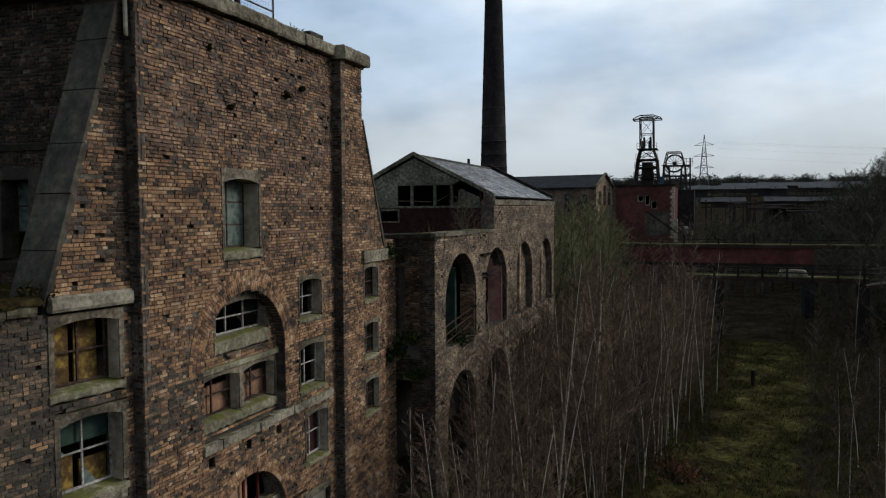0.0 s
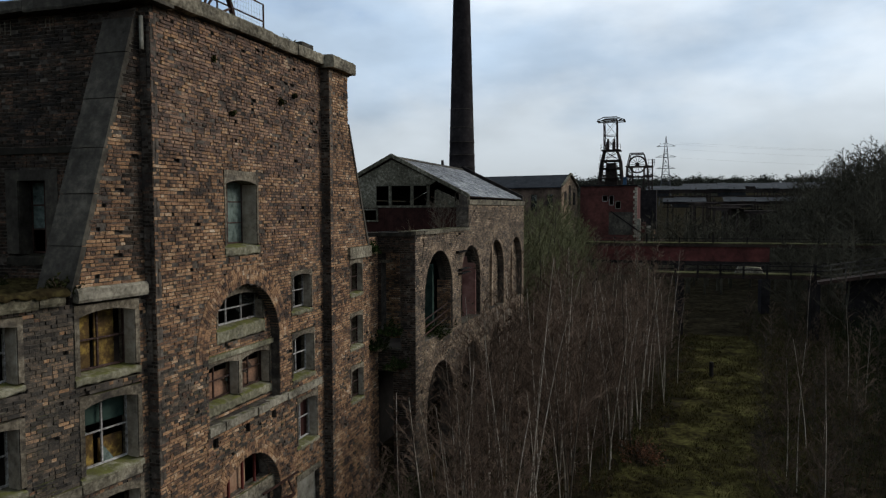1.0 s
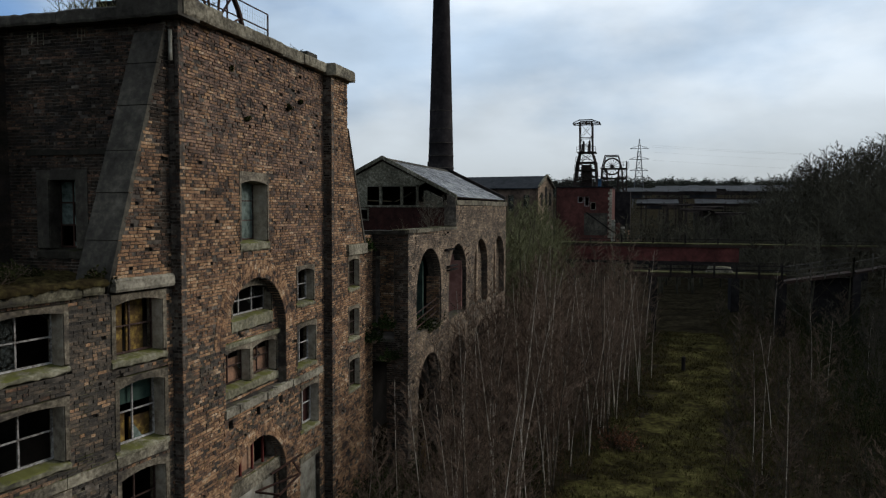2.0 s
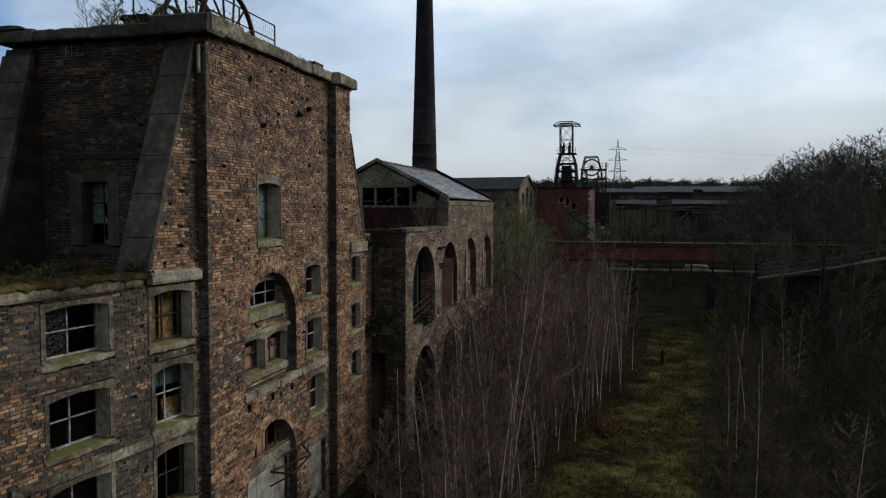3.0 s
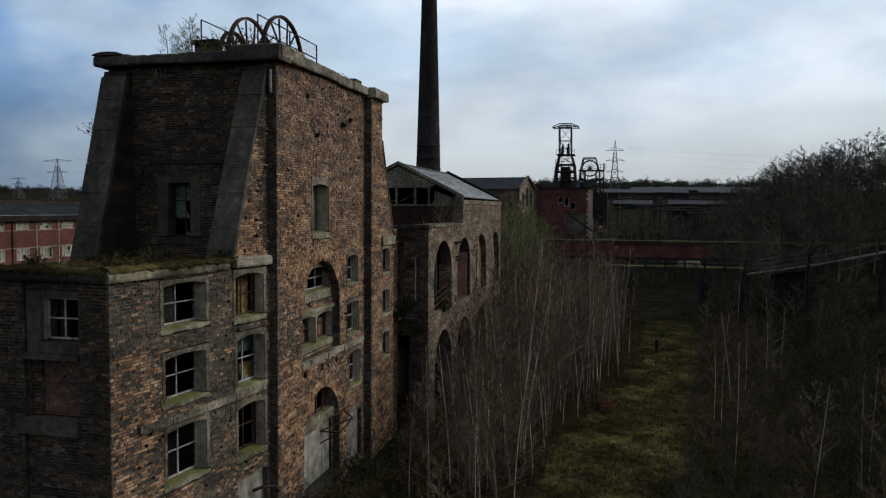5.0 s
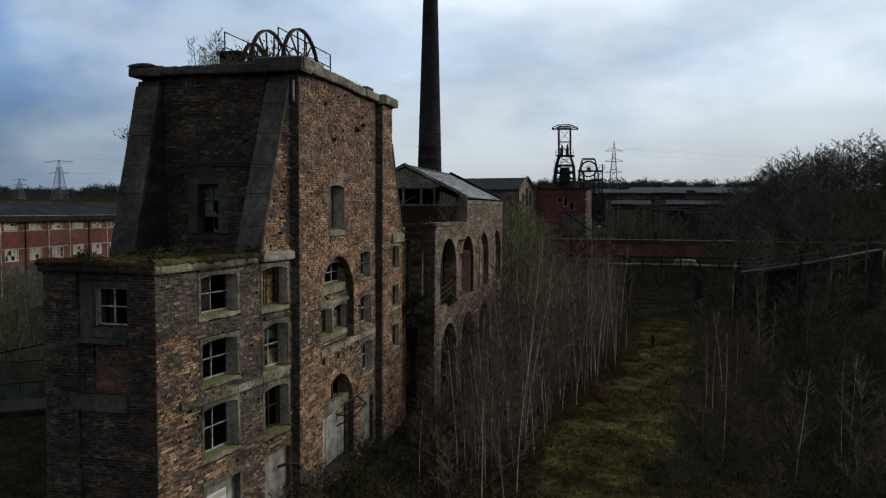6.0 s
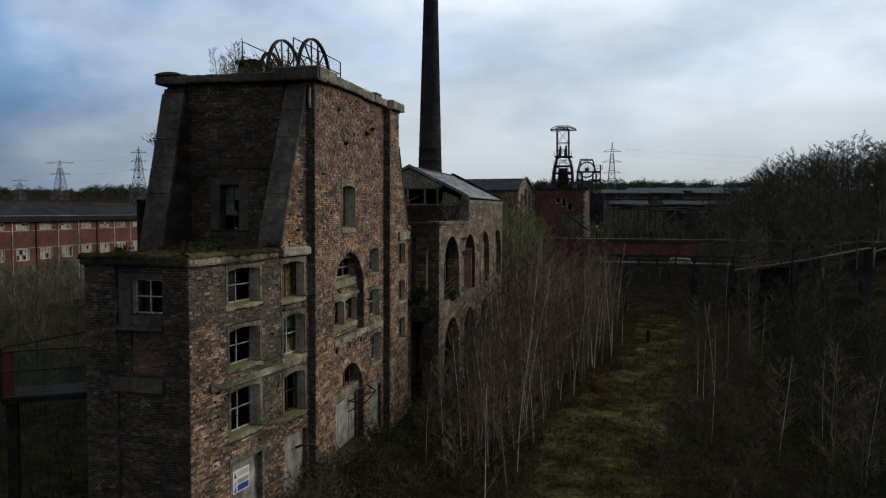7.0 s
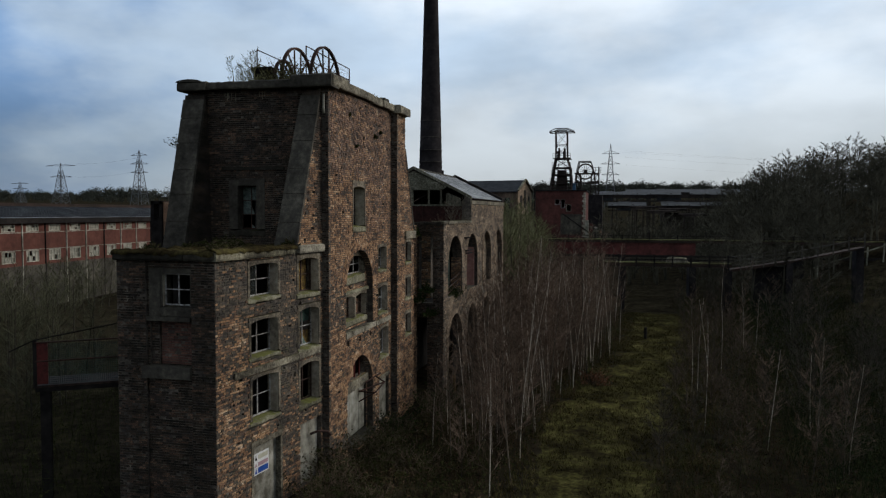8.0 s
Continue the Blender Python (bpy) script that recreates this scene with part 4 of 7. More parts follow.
# annexe roof, a cushion of moss and rubble
g = Geo()
nx, ny = 26, 44
for i in range(nx + 1):
    for k in range(ny + 1):
        x = -4.62 + 4.2 * i / nx
        y = -6.2 + 6.4 * k / ny
        edge = -1.2 + (y + 6.28) * 0.14
        x = min(x, edge)
        g.v.append((x, y, 8.98 + 0.16 * noise.noise((x * 1.6, y * 1.6, 0)) + 0.09 * noise.noise((x * 5, y * 5, 3))))
for i in range(nx):
    for k in range(ny):
        a = i * (ny + 1) + k
        g.f.append((a, a + ny + 1, a + ny + 2, a + 1))
part("annexe_roof", g, LEDGE_MOSS, tower, "flat roof deep in moss and dead growth", smooth=True)

# upper flank beside the buttress
def rake(z):
    return -0.15 - (14.6 - z) * 0.295


# dark patches paint the inner-corner shade along with the stain
brick_wall(tower, LOW, 9.06, 15.1, lambda z: lu(rake(z)), 6.33, thick=0.4, seed=25, lost=0.035, name="flank_wall",
           patches=[(5.85, 7, 9, 16, 0.9, BRICK_SOOT_SHADE), (3, 7, 13.2, 16, 0.8, BRICK_SOOT_SHADE)])
TF = Face((-6.15, 0.15), (1, 0))
h_t = Hole(1.87, 3.41, 9.3, 11.56)
# tower front: soot and shaded side share one dark colour
brick_wall(tower, TF, 8.6, 15.1, 0.2, 5.6, [h_t], seed=26, name="front_wall", lost=0.008, thick=0.4, brick=BRICK_SOOT_SHADE)
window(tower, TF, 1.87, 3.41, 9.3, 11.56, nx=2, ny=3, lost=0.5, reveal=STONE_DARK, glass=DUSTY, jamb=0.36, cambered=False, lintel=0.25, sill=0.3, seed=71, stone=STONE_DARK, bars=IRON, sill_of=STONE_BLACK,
       label="dark tall window in a dark stone surround")
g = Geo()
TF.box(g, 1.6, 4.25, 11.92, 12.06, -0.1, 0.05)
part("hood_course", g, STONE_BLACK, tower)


def buttress(x0t, x1t, x0b, x1b):
    """Brick wedge with raked stone slabs on its face."""
    g = Geo()
    g.hexa([(x0b + 0.03, rake(8.6), 8.6), (x1b - 0.05, rake(8.6), 8.6), (x1t - 0.05, rake(14.9), 14.9), (x0t + 0.03, rake(14.9), 14.9),
            (x0b + 0.03, 0.3, 8.6), (x1b - 0.05, 0.3, 8.6), (x1t - 0.05, 0.3, 14.9), (x0t + 0.03, 0.3, 14.9)])
    # the wedge's shadowed flank is painted by its dark brick
    b = part("buttress", g, BRICK_SOOT_SHADE, tower, "raked buttress faced with dark stone slabs")
    zs = [8.9, 9.9, 10.95, 11.9, 12.95, 13.95, 14.72]
    for za, zb in zip(zs, zs[1:]):
        fa, fb = (za - 8.9) / 6.0, (zb - 8.9) / 6.0
        xa0, xa1 = x0b + (x0t - x0b) * fa, x1b + (x1t - x1b) * fa
        xb0, xb1 = x0b + (x0t - x0b) * fb, x1b + (x1t - x1b) * fb
        o = 0.05 + random.Random(za).uniform(-0.012, 0.012)
        s = Geo()
        s.hexa([(xa0, rake(za) - o, za + 0.008), (xa1, rake(za) - o, za + 0.008), (xb1, rake(zb) - o, zb - 0.008), (xb0, rake(zb) - o, zb - 0.008),
                (xa0, rake(za) + 0.1, za + 0.008), (xa1, rake(za) + 0.1, za + 0.008), (xb1, rake(zb) + 0.1, zb - 0.008), (xb0, rake(zb) + 0.1, zb - 0.008)])
        part("facing_slab", s, STONE_DARK, b)


buttress(-1.04, -0.26, -1.38, -0.50)
buttress(-6.08, -5.16, -5.96, -5.04)
# hidden sides, floors and roof
g = Geo()
g.block(-5.95, -5.6, -1.5, 10.8, 0, 9.0)
g.block(-6.1, -5.75, 0.2, 9.25, 9.0, 15.1)
part("west_wall", g, MORTAR, tower)
g = Geo()
g.block(-5.9, 0.0, 10.5, 10.9, 0, 9.3)
g.block(-5.9, 0.0, 8.9, 9.3, 9.3, 15.1)
g.hexa([(-5.9, 9.3, 13.4), (0.28, 9.3, 13.4), (0.28, 9.34, 13.4), (-5.9, 9.34, 13.4), (-5.9, 8.95, 9.3), (0.28, 8.95, 9.3), (0.28, 10.92, 9.3), (-5.9, 10.92, 9.3)])
part("north_wall", g, MORTAR, tower)
g = Geo()
# floors and inner walls coloured near-black to stand in for unlit rooms
g.block(-5.6, -0.42, 0.5, 8.9, 14.95, 15.12)
g.block(-5.6, -0.42, 0.5, 8.9, 9.0, 9.15)
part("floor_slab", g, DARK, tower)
g = Geo()
g.block(-3.4, -3.2, 0.6, 8.9, 0, 14.9)
g.block(-2.9, -2.75, -5.8, 0, 0, 8.7)
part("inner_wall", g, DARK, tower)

# cornice
coping(PANEL, -0.18, 1.46, 15.06, 15.52, -0.6, 0.30, STONE, 1.7, 0.6)
coping(PANEL, 1.48, 7.80, 15.14, 15.48, -0.6, 0.20, STONE, 1.6, 0.6)
coping(PIL, -0.15, 1.55, 15.06, 15.46, -0.9, 0.22, STONE, 1.8, 0.6)
CF = Face((-6.45, 0.0), (1, 0))
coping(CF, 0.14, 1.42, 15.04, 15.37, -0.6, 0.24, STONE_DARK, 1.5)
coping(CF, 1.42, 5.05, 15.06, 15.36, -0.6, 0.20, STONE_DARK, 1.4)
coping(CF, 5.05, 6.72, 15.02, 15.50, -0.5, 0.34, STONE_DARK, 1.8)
g = Geo()
rows = 8
for k in range(rows + 1):
    a = math.pi * k / rows
    g.v += [(-5.78 - 0.55 * math.cos(a), -0.30, 15.38 + 0.11 * math.sin(a)), (-5.78 - 0.55 * math.cos(a), 0.6, 15.38 + 0.11 * math.sin(a))]
for k in range(rows):
    g.f.append((2 * k, 2 * k + 2, 2 * k + 3, 2 * k + 1))
g.f.append(tuple(2 * k for k in range(rows + 1)))
part("rounded_cap", g, STONE_DARK, tower)
g = Geo()
g.block(-0.35, 0.1, 6.6, 7.3, 15.46, 15.62)
part("loose_block", g, STONE_DARK, tower)
coping(Face((-6.1, 9.3), (0, -1)), 0, 9.3, 15.04, 15.38, -0.5, 0.2, STONE_DARK, 1.6)
coping(Face((0.3, 9.35), (-1, 0)), 0, 6.4, 15.04, 15.38, -0.5, 0.15, STONE_DARK, 1.6)
# shallow relief: water stains under the cornice
for x in (-4.42, -4.31, -4.27, -4.12, -3.95, -2.92, -2.80, -2.71):
    g = Geo()
    g.block(x - 0.009, x + 0.009, 0.132, 0.14, 14.62 + 0.35 * (x * 3.7 % 0.7), 14.98)
    part("lime_streak", g, STONE, tower)

# safety sign on the annexe doorway
sign = thing("safety_sign", "white and blue safety notice fixed to a boarded doorway", "sign")
sp = Geo()
SU = lu(-4.18)
LOW.box(sp, SU, SU + 0.86, 1.34, 2.08, -0.2, -0.185)
part("sign_board", sp, SIGN_WHITE, sign)
for z0, z1, mm in ((1.86, 2.02, SIGN_YELLOW), (1.62, 1.76, SIGN_RED), (1.38, 1.58, SIGN_BLUE)):
    g = Geo()
    LOW.box(g, SU + 0.24, SU + 0.82, z0, z1, -0.184, -0.182)
    part("sign_bar", g, mm, sign)
for z0, z1, mm in ((1.84, 2.02, DARK), (1.62, 1.76, SIGN_RED), (1.38, 1.58, SIGN_BLUE)):
    g = Geo()
    LOW.prism(g, [(SU + 0.06, z0), (SU + 0.20, z0), (SU + 0.13, z1)], -0.184, -0.182)
    part("sign_symbol", g, mm, sign)


# ---- winding sheaves and rails on the roof ----
def sheave(x, y, z, r, spokes=14):
    g = Geo()
    n = 40
    rim = [(r - 0.05, -0.06), (r, -0.08), (r + 0.04, -0.075), (r - 0.01, 0.0), (r + 0.04, 0.075), (r, 0.08), (r - 0.05, 0.06)]
    for i in range(n):
        a = 2 * math.pi * i / n
        for rr, dx in rim:
            g.v.append((x + dx, y + rr * math.cos(a), z + rr * math.sin(a)))
    m = len(rim)
    for i in range(n):
        for k in range(m):
            g.f.append((i * m + k, i * m + (k + 1) % m, ((i + 1) % n) * m + (k + 1) % m, ((i + 1) % n) * m + k))
    w = part("winding_wheel", g, IRON, tower, "rusted spoked winding wheel")
    for i in range(spokes):
        a = 2 * math.pi * i / spokes
        g = Geo()
        s = 0.1 if i % 2 else -0.1
        g.tube([(x + s, y + 0.16 * math.cos(a), z + 0.16 * math.sin(a)), (x, y + (r - 0.08) * math.cos(a), z + (r - 0.08) * math.sin(a))], [0.042, 0.036], 5)
        part("spoke", g, IRON, w)
    g = Geo()
    g.tube([(x - 0.35, y, z), (x - 0.2, y, z), (x - 0.2, y, z), (x + 0.2, y, z), (x + 0.2, y, z), (x + 0.35, y, z)], [0.07, 0.07, 0.2, 0.2, 0.07, 0.07], 12, True)
    part("hub", g, BLACK_IRON, w)
    for s in (-0.32, 0.32):
        g = Geo()
        g.block(x + s - 0.06, x + s + 0.06, y - 0.5, y + 0.5, 15.1, 15.22)
        g.hexa([(x + s - 0.06, y - 0.35, 15.2), (x + s + 0.06, y - 0.35, 15.2), (x + s + 0.06, y - 0.1, z + 0.1), (x + s - 0.06, y - 0.1, z + 0.1),
                (x + s - 0.06, y + 0.35, 15.2), (x + s + 0.06, y + 0.35, 15.2), (x + s + 0.06, y + 0.1, z + 0.1), (x + s - 0.06, y + 0.1, z + 0.1)])
        part("bearing_stand", g, BLACK_IRON, w)


sheave(-2.0, 4.62, 15.92, 1.66)
sheave(-3.4, 4.72, 15.98, 1.64)
sheave(-3.75, 4.1, 16.05, 0.95, 10)
box_thing = thing("rope_guide_box", "black iron rope guide box on the tower roof", "machine part")
g = Geo()
g.block(-4.75, -3.95, 3.1, 3.6, 15.1, 16.45)
g.block(-4.85, -3.9, 3.05, 3.7, 16.4, 16.55)
part("casing", g, BLACK_IRON, box_thing)


def railing(x, y0, y1, z0, z1, mesh=False):
    r = thing("roof_railing", "thin rusted roof railing of upright and level bars", "railing", "roof railings")
    n = max(2, int((y1 - y0) / 2.2) + 1)
    for i in range(n):
        y = y0 + (y1 - y0) * i / (n - 1)
        g = Geo()
        g.tube([(x, y, 15.1), (x, y, z1)], [0.032, 0.032], 6, True)
        part("post", g, IRON, r)
    for z in (z1, (z0 + z1) / 2 + 0.05):
        g = Geo()
        g.tube([(x, y0, z), (x, y1, z)], [0.026, 0.026], 6, True)
        part("rail", g, IRON, r)
    if mesh:
        g = Geo()
        y = y1 - 2.0
        while y < y1:
            g.beam((x, y, z0 + 0.05), (x, y, z1), 0.004)
            y += 0.16
        for k in range(7):
            g.beam((x, y1 - 2.0, z0 + 0.1 + k * 0.15), (x, y1, z0 + 0.1 + k * 0.15), 0.004)
        part("wire_mesh", g, IRON, r)
    return r


railing(-2.4, 3.4, 8.6, 16.2, 17.42, True)
railing(-5.0, 3.95, 8.6, 16.2, 17.5)

# ---- the arcaded engine house ----
engine = thing("engine_house", "roofless arcaded brick engine house with a slate-roofed rear part", "building")
EH = Face((1.60, 12.25), (0.0202, 0.9998))
up = [Hole(1.05, 4.50, 5.55, 8.95, rise=1.72, ring=0.34), Hole(5.72, 8.85, 5.55, 8.95, rise=1.56, ring=0.34)]
blind = [Hole(10.40, 13.50, 5.55, 9.02, rise=1.55, ring=0.34), Hole(15.0, 18.0, 5.55, 9.02, rise=1.5, ring=0.34)]
low_a = [Hole(1.25, 4.55, 0.0, 4.42, rise=1.65, ring=0.34), Hole(5.85, 8.95, 0.0, 4.46, rise=1.55, ring=0.34), Hole(10.4, 13.5, 0.0, 4.46, rise=1.55, ring=0.34),
         Hole(15.0, 18.0, 0.0, 4.46, rise=1.5, ring=0.34)]
bolt = [Hole(0.55, 0.75, 3.55, 3.75)]
brick_wall(engine, EH, 0, 9.66, 0, 6.9, [*up, *low_a, *bolt], thick=0.6, brick=BRICK_GREY, seed=81, lost=0.02, rough=0.015, name="arcade_wall",
           singles=(0.05, 1.0, 5.2, 9.5))
brick_wall(engine, EH, 0, 10.80, 6.9, 18.45, [*up, *low_a, *blind], thick=0.6, brick=BRICK_GREY, seed=82, lost=0.03, rough=0.008, name="arcade_wall")
for k, h in enumerate([*up, *blind, *low_a]):
    arch_ring(engine, EH, h, brick=BRICK_GREY, rings=3, seed=90 + k)
for h in blind:
    brick_wall(engine, EH, h.z0, h.z1 + 0.05, h.u0 - 0.02, h.u1 + 0.02, d=-0.34, thick=0.24, brick=BRICK_GREY, seed=85, name="blind_wall", lost=0.05)
    for c in (0.5,):
        g = Geo()
        u = h.u0 + (h.u1 - h.u0) * c
        EH.box(g, u - 0.12, u + 0.12, h.z0, h.z1 - 0.12, -0.36, -0.22)
        part("blind_mullion", g, BRICK_GREY, engine)


def course_of_stone(face, u0, u1, z0, z1, d0, d1, material, step, seed):
    r = random.Random(seed)
    u = u0
    while u < u1 - 0.05:
        n = min(u + r.uniform(0.7, 1.3) * step, u1)
        g = Geo()
        face.box(g, u + 0.006, n - 0.006, z0 + r.uniform(-0.012, 0.012), z1 + r.uniform(-0.025, 0.012), d0, d1 + r.uniform(-0.02, 0.02))
        part("coping_stone", g, material, engine)
        u = n


course_of_stone(EH, -0.06, 6.9, 9.66, 9.80, -0.66, 0.07, STONE, 1.1, 1)
course_of_stone(EH, 6.95, 18.5, 10.82, 11.08, -0.62, 0.05, STONE, 1.6, 2)
ES = Face((-5.9, 12.25), (1, 0))
h_s = [Hole(6.14, 6.94, 5.3, 8.95), Hole(5.75, 6.6, 0.0, 4.5)]
# shaded south side given the darker brick colour
brick_wall(engine, ES, 0, 9.62, 0, 7.5, h_s, thick=0.5, brick=BRICK_SOOT_SHADE, seed=83, name="south_wall")
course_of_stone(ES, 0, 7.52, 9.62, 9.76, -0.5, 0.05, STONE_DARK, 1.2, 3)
g = Geo()
ES.box(g, 6.1, 6.5, 8.62, 8.72, -0.3, 0.05)
part("stone_stub", g, STONE, engine)
# inner walls, floors, back
g = Geo()
g.block(-6.2, -5.8, 12.25, 30.7, 0, 11.1)
part("west_wall", g, MORTAR, engine)
g = Geo()
g.block(-5.8, 1.9, 30.3, 30.7, 0, 11.1)
part("north_wall", g, MORTAR, engine)
g = Geo()
# engine house floor and spine wall: room darkness put into the colour
g.block(-5.8, 1.0, 12.75, 30.3, 4.95, 5.3)
part("floor_slab", g, DARK, engine)
g = Geo()
g.block(-2.2, -1.8, 12.8, 30.3, 0, 9.6)
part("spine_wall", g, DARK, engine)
INW = Face((-1.1, 14.9), (1, 0))
brick_wall(engine, INW, 5.3, 9.5, 0, 1.3, thick=0.5, brick=BRICK, seed=84, name="inner_pier")
g = Geo()
g.block(-1.75, -1.55, 13.6, 15.4, 5.3, 8.6)
part("painted_wall", g, GREEN_PAINT, engine, "green distempered inner wall")
g = Geo()
g.block(0.55, 1.02, 16.0, 16.2, 5.3, 8.3)
part("painted_pier", g, GREEN_PAINT, engine, "green distempered pier behind an arch")
g = Geo()
g.block(0.9, 1.56, 20.96, 21.12, 5.3, 8.35)
part("pink_pier", g, PINK, engine, "pink plastered reveal of an arch")
brick_wall(engine, Face((1.0, 16.68), (1, 0)), 5.3, 7.6, 0, 0.62, thick=0.14, brick=BRICK, seed=88, name="reveal_wall")
g = Geo()
for z in (6.15, 5.85, 6.45):
    g.tube([EH.p(1.05, z - 0.15, -0.1), EH.p(4.5, z + 0.18, -0.2)], [0.03, 0.03], 6)
part("guard_rail", g, IRON, engine, "sagging iron rails across an arch")
g = Geo()
EH.box(g, 5.0, 6.2, 8.72, 8.80, -0.05, 0.14)
EH.box(g, 5.3, 6.6, 7.95, 8.0, -0.05, 0.2)
EH.box(g, 5.3, 6.6, 7.78, 7.82, -0.05, 0.2)
part("cable_bracket", g, BLACK_IRON, engine)
# rear part: gable, timber front, slate roof
GY, RX, RZ, EX, EZ = 19.25, -2.05, 13.0, 1.62, 11.16
WX = 2 * RX - EX
GF = Face((WX, GY), (1, 0))
L = EX - WX
g = Geo()
slope = (RZ - EZ) / (L / 2)
mid = L / 2
# boarded gable, open between posts
GF.prism(g, [(0.25, 10.78), (2.85, 10.78), (2.85, 11.72), (0.25, EZ + slope * 0.25)], -0.08, 0.0)
GF.prism(g, [(2.85, 11.72), (5.5, 11.72), (5.85, EZ + slope * (L - 5.85)), (mid, RZ - 0.05), (0.25, EZ + slope * 0.25)], -0.08, 0.0)
part("gable_boarding", g, BOARDS_GREY, engine, "lichen-spotted gable boarding")
g = Geo()
GF.prism(g, [(5.9, 10.8), (6.75, 10.8), (6.75, 11.15), (5.9, 11.55)], -0.08, 0.0)
part("gable_boarding", g, BOARDS_GREY, engine)
for u in (3.55, 4.65, 5.45, 5.85):
    g = Geo()
    GF.box(g, u - 0.06, u + 0.06, 10.7, 11.8 if u < 5.7 else 11.5, -0.14, 0.0)
    part("gable_post", g, BOARDS_GREY, engine)
g = Geo()
hole = (2.0, 2.9)
GF.box(g, 0.3, 2.0, 9.5, 10.72, -0.1, 0.0)
GF.box(g, 2.9, 7.2, 9.5, 10.72, -0.1, 0.0)
GF.box(g, 2.0, 2.9, 9.5, 10.10, -0.1, 0.0)
GF.box(g, 2.0, 2.9, 10.58, 10.72, -0.1, 0.0)
part("timber_front", g, TIMBER_RED, engine, "dark red boarded front")
for k in range(28):
    u = 0.35 + k * 0.245
    if 1.95 < u < 2.95:
        continue
    g = Geo()
    GF.box(g, u, u + 0.235, 9.5, 10.70, 0.0, 0.012 + 0.006 * (k % 2))
    part("board", g, TIMBER_RED, engine)
g = Geo()
GF.box(g, 0.2, 7.2, 10.70, 10.80, -0.1, 0.05)
part("tie_beam", g, BOARDS_GREY, engine)
g = Geo()
for a, b, c, d_ in ((1.95, 2.02, 10.08, 10.62), (2.88, 2.95, 10.08, 10.62), (1.95, 2.95, 10.58, 10.66), (1.95, 2.95, 10.04, 10.11)):
    GF.box(g, a, b, c, d_, -0.08, 0.06)
part("window_frame", g, BOARDS_GREY, engine)
for s in (-1, 1):
    g = Geo()
    x1 = RX + s * (L / 2 + 0.12)
    g.hexa([(RX, GY - 0.12, RZ + 0.06), (x1, GY - 0.12, EZ - 0.02), (x1, GY - 0.12, EZ + 0.16), (RX, GY - 0.12, RZ + 0.24),
            (RX, GY + 0.05, RZ + 0.06), (x1, GY + 0.05, EZ - 0.02), (x1, GY + 0.05, EZ + 0.16), (RX, GY + 0.05, RZ + 0.24)])
    part("barge_board", g, BOARDS_GREY, engine)
# the roof: deck and courses of slates
RL = 12.0
for s in (-1, 1):
    g = Geo()
    x1 = RX + s * (L / 2 + 0.1)
    g.hexa([(RX, GY, RZ), (x1, GY, EZ), (x1, GY, EZ + 0.05), (RX, GY, RZ + 0.05), (RX, GY + RL, RZ), (x1, GY + RL, EZ), (x1, GY + RL, EZ + 0.05), (RX, GY + RL, RZ + 0.05)])
    deck_part = part("roof_deck", g, TIMBER, engine)
    if s > 0:
        g = Geo()
        r = random.Random(6)
        rows = 22
        for i in range(rows):
            f0, f1 = i / rows, (i + 1.35) / rows
            y = GY - (0.15 if i % 2 else 0.0)
            while y < GY + RL:
                y1 = y + 0.30
                if r.random() > 0.012:
                    ya, yb = max(y, GY - 0.02), min(y1, GY + RL)
                    if yb - ya > 0.05:
                        lift_ = 0.075 + r.uniform(0, 0.012)
                        c = []
                        for f, dz in ((f1, 0.02), (f0, -0.015)):
                            f = min(f, 1.03)
                            c.append((RX + (x1 - RX) * f, RZ + (EZ - RZ) * f + lift_ + dz))
                        g.hexa([(c[0][0], ya + 0.004, c[0][1]), (c[0][0], yb - 0.004, c[0][1]), (c[1][0], yb - 0.004, c[1][1]), (c[1][0], ya + 0.004, c[1][1]),
                                (c[0][0], ya + 0.004, c[0][1] - 0.018), (c[0][0], yb - 0.004, c[0][1] - 0.018), (c[1][0], yb - 0.004, c[1][1] - 0.018), (c[1][0], ya + 0.004, c[1][1] - 0.018)], back=False)
                y = y1
        part("slating", g, SLATE, deck_part)["kind"] = "stuff"
g = Geo()
for k in range(27):
    y = GY + k * 0.45
    g.hexa([(RX - 0.13, y, RZ + 0.02), (RX + 0.13, y, RZ + 0.02), (RX + 0.04, y, RZ + 0.16), (RX - 0.04, y, RZ + 0.16),
            (RX - 0.13, y + 0.44, RZ + 0.02), (RX + 0.13, y + 0.44, RZ + 0.02), (RX + 0.04, y + 0.44, RZ + 0.15), (RX - 0.04, y + 0.44, RZ + 0.15)])
part("ridge_tiles", g, STONE_DARK, engine)
g = Geo()
for s in (-1, 1):
    x1 = RX + s * (L / 2 + 0.15)
    g.hexa([(RX, GY + RL, RZ - 0.1), (x1, GY + RL, EZ - 0.1), (x1, GY + RL, EZ + 0.26), (RX, GY + RL, RZ + 0.30),
            (RX, GY + RL + 0.35, RZ - 0.1), (x1, GY + RL + 0.35, EZ - 0.1), (x1, GY + RL + 0.35, EZ + 0.26), (RX, GY + RL + 0.35, RZ + 0.30)])
g.add([(WX, GY + RL + 0.1, 11.0), (EX, GY + RL + 0.1, 11.0), (RX, GY + RL + 0.1, RZ)], [(0, 1, 2)])
part("far_verge", g, BLACK_IRON, engine)
g = Geo()
g.tube([(RX, 27.15, RZ), (RX, 27.15, RZ + 0.42)], [0.09, 0.07], 8, True)
part("roof_vent", g, BLACK_IRON, engine)
g = Geo()
g.block(EX - 0.35, EX + 0.05, GY - 0.1, GY + 0.35, 9.7, 11.3)
part("end_pier", g, MORTAR, engine)
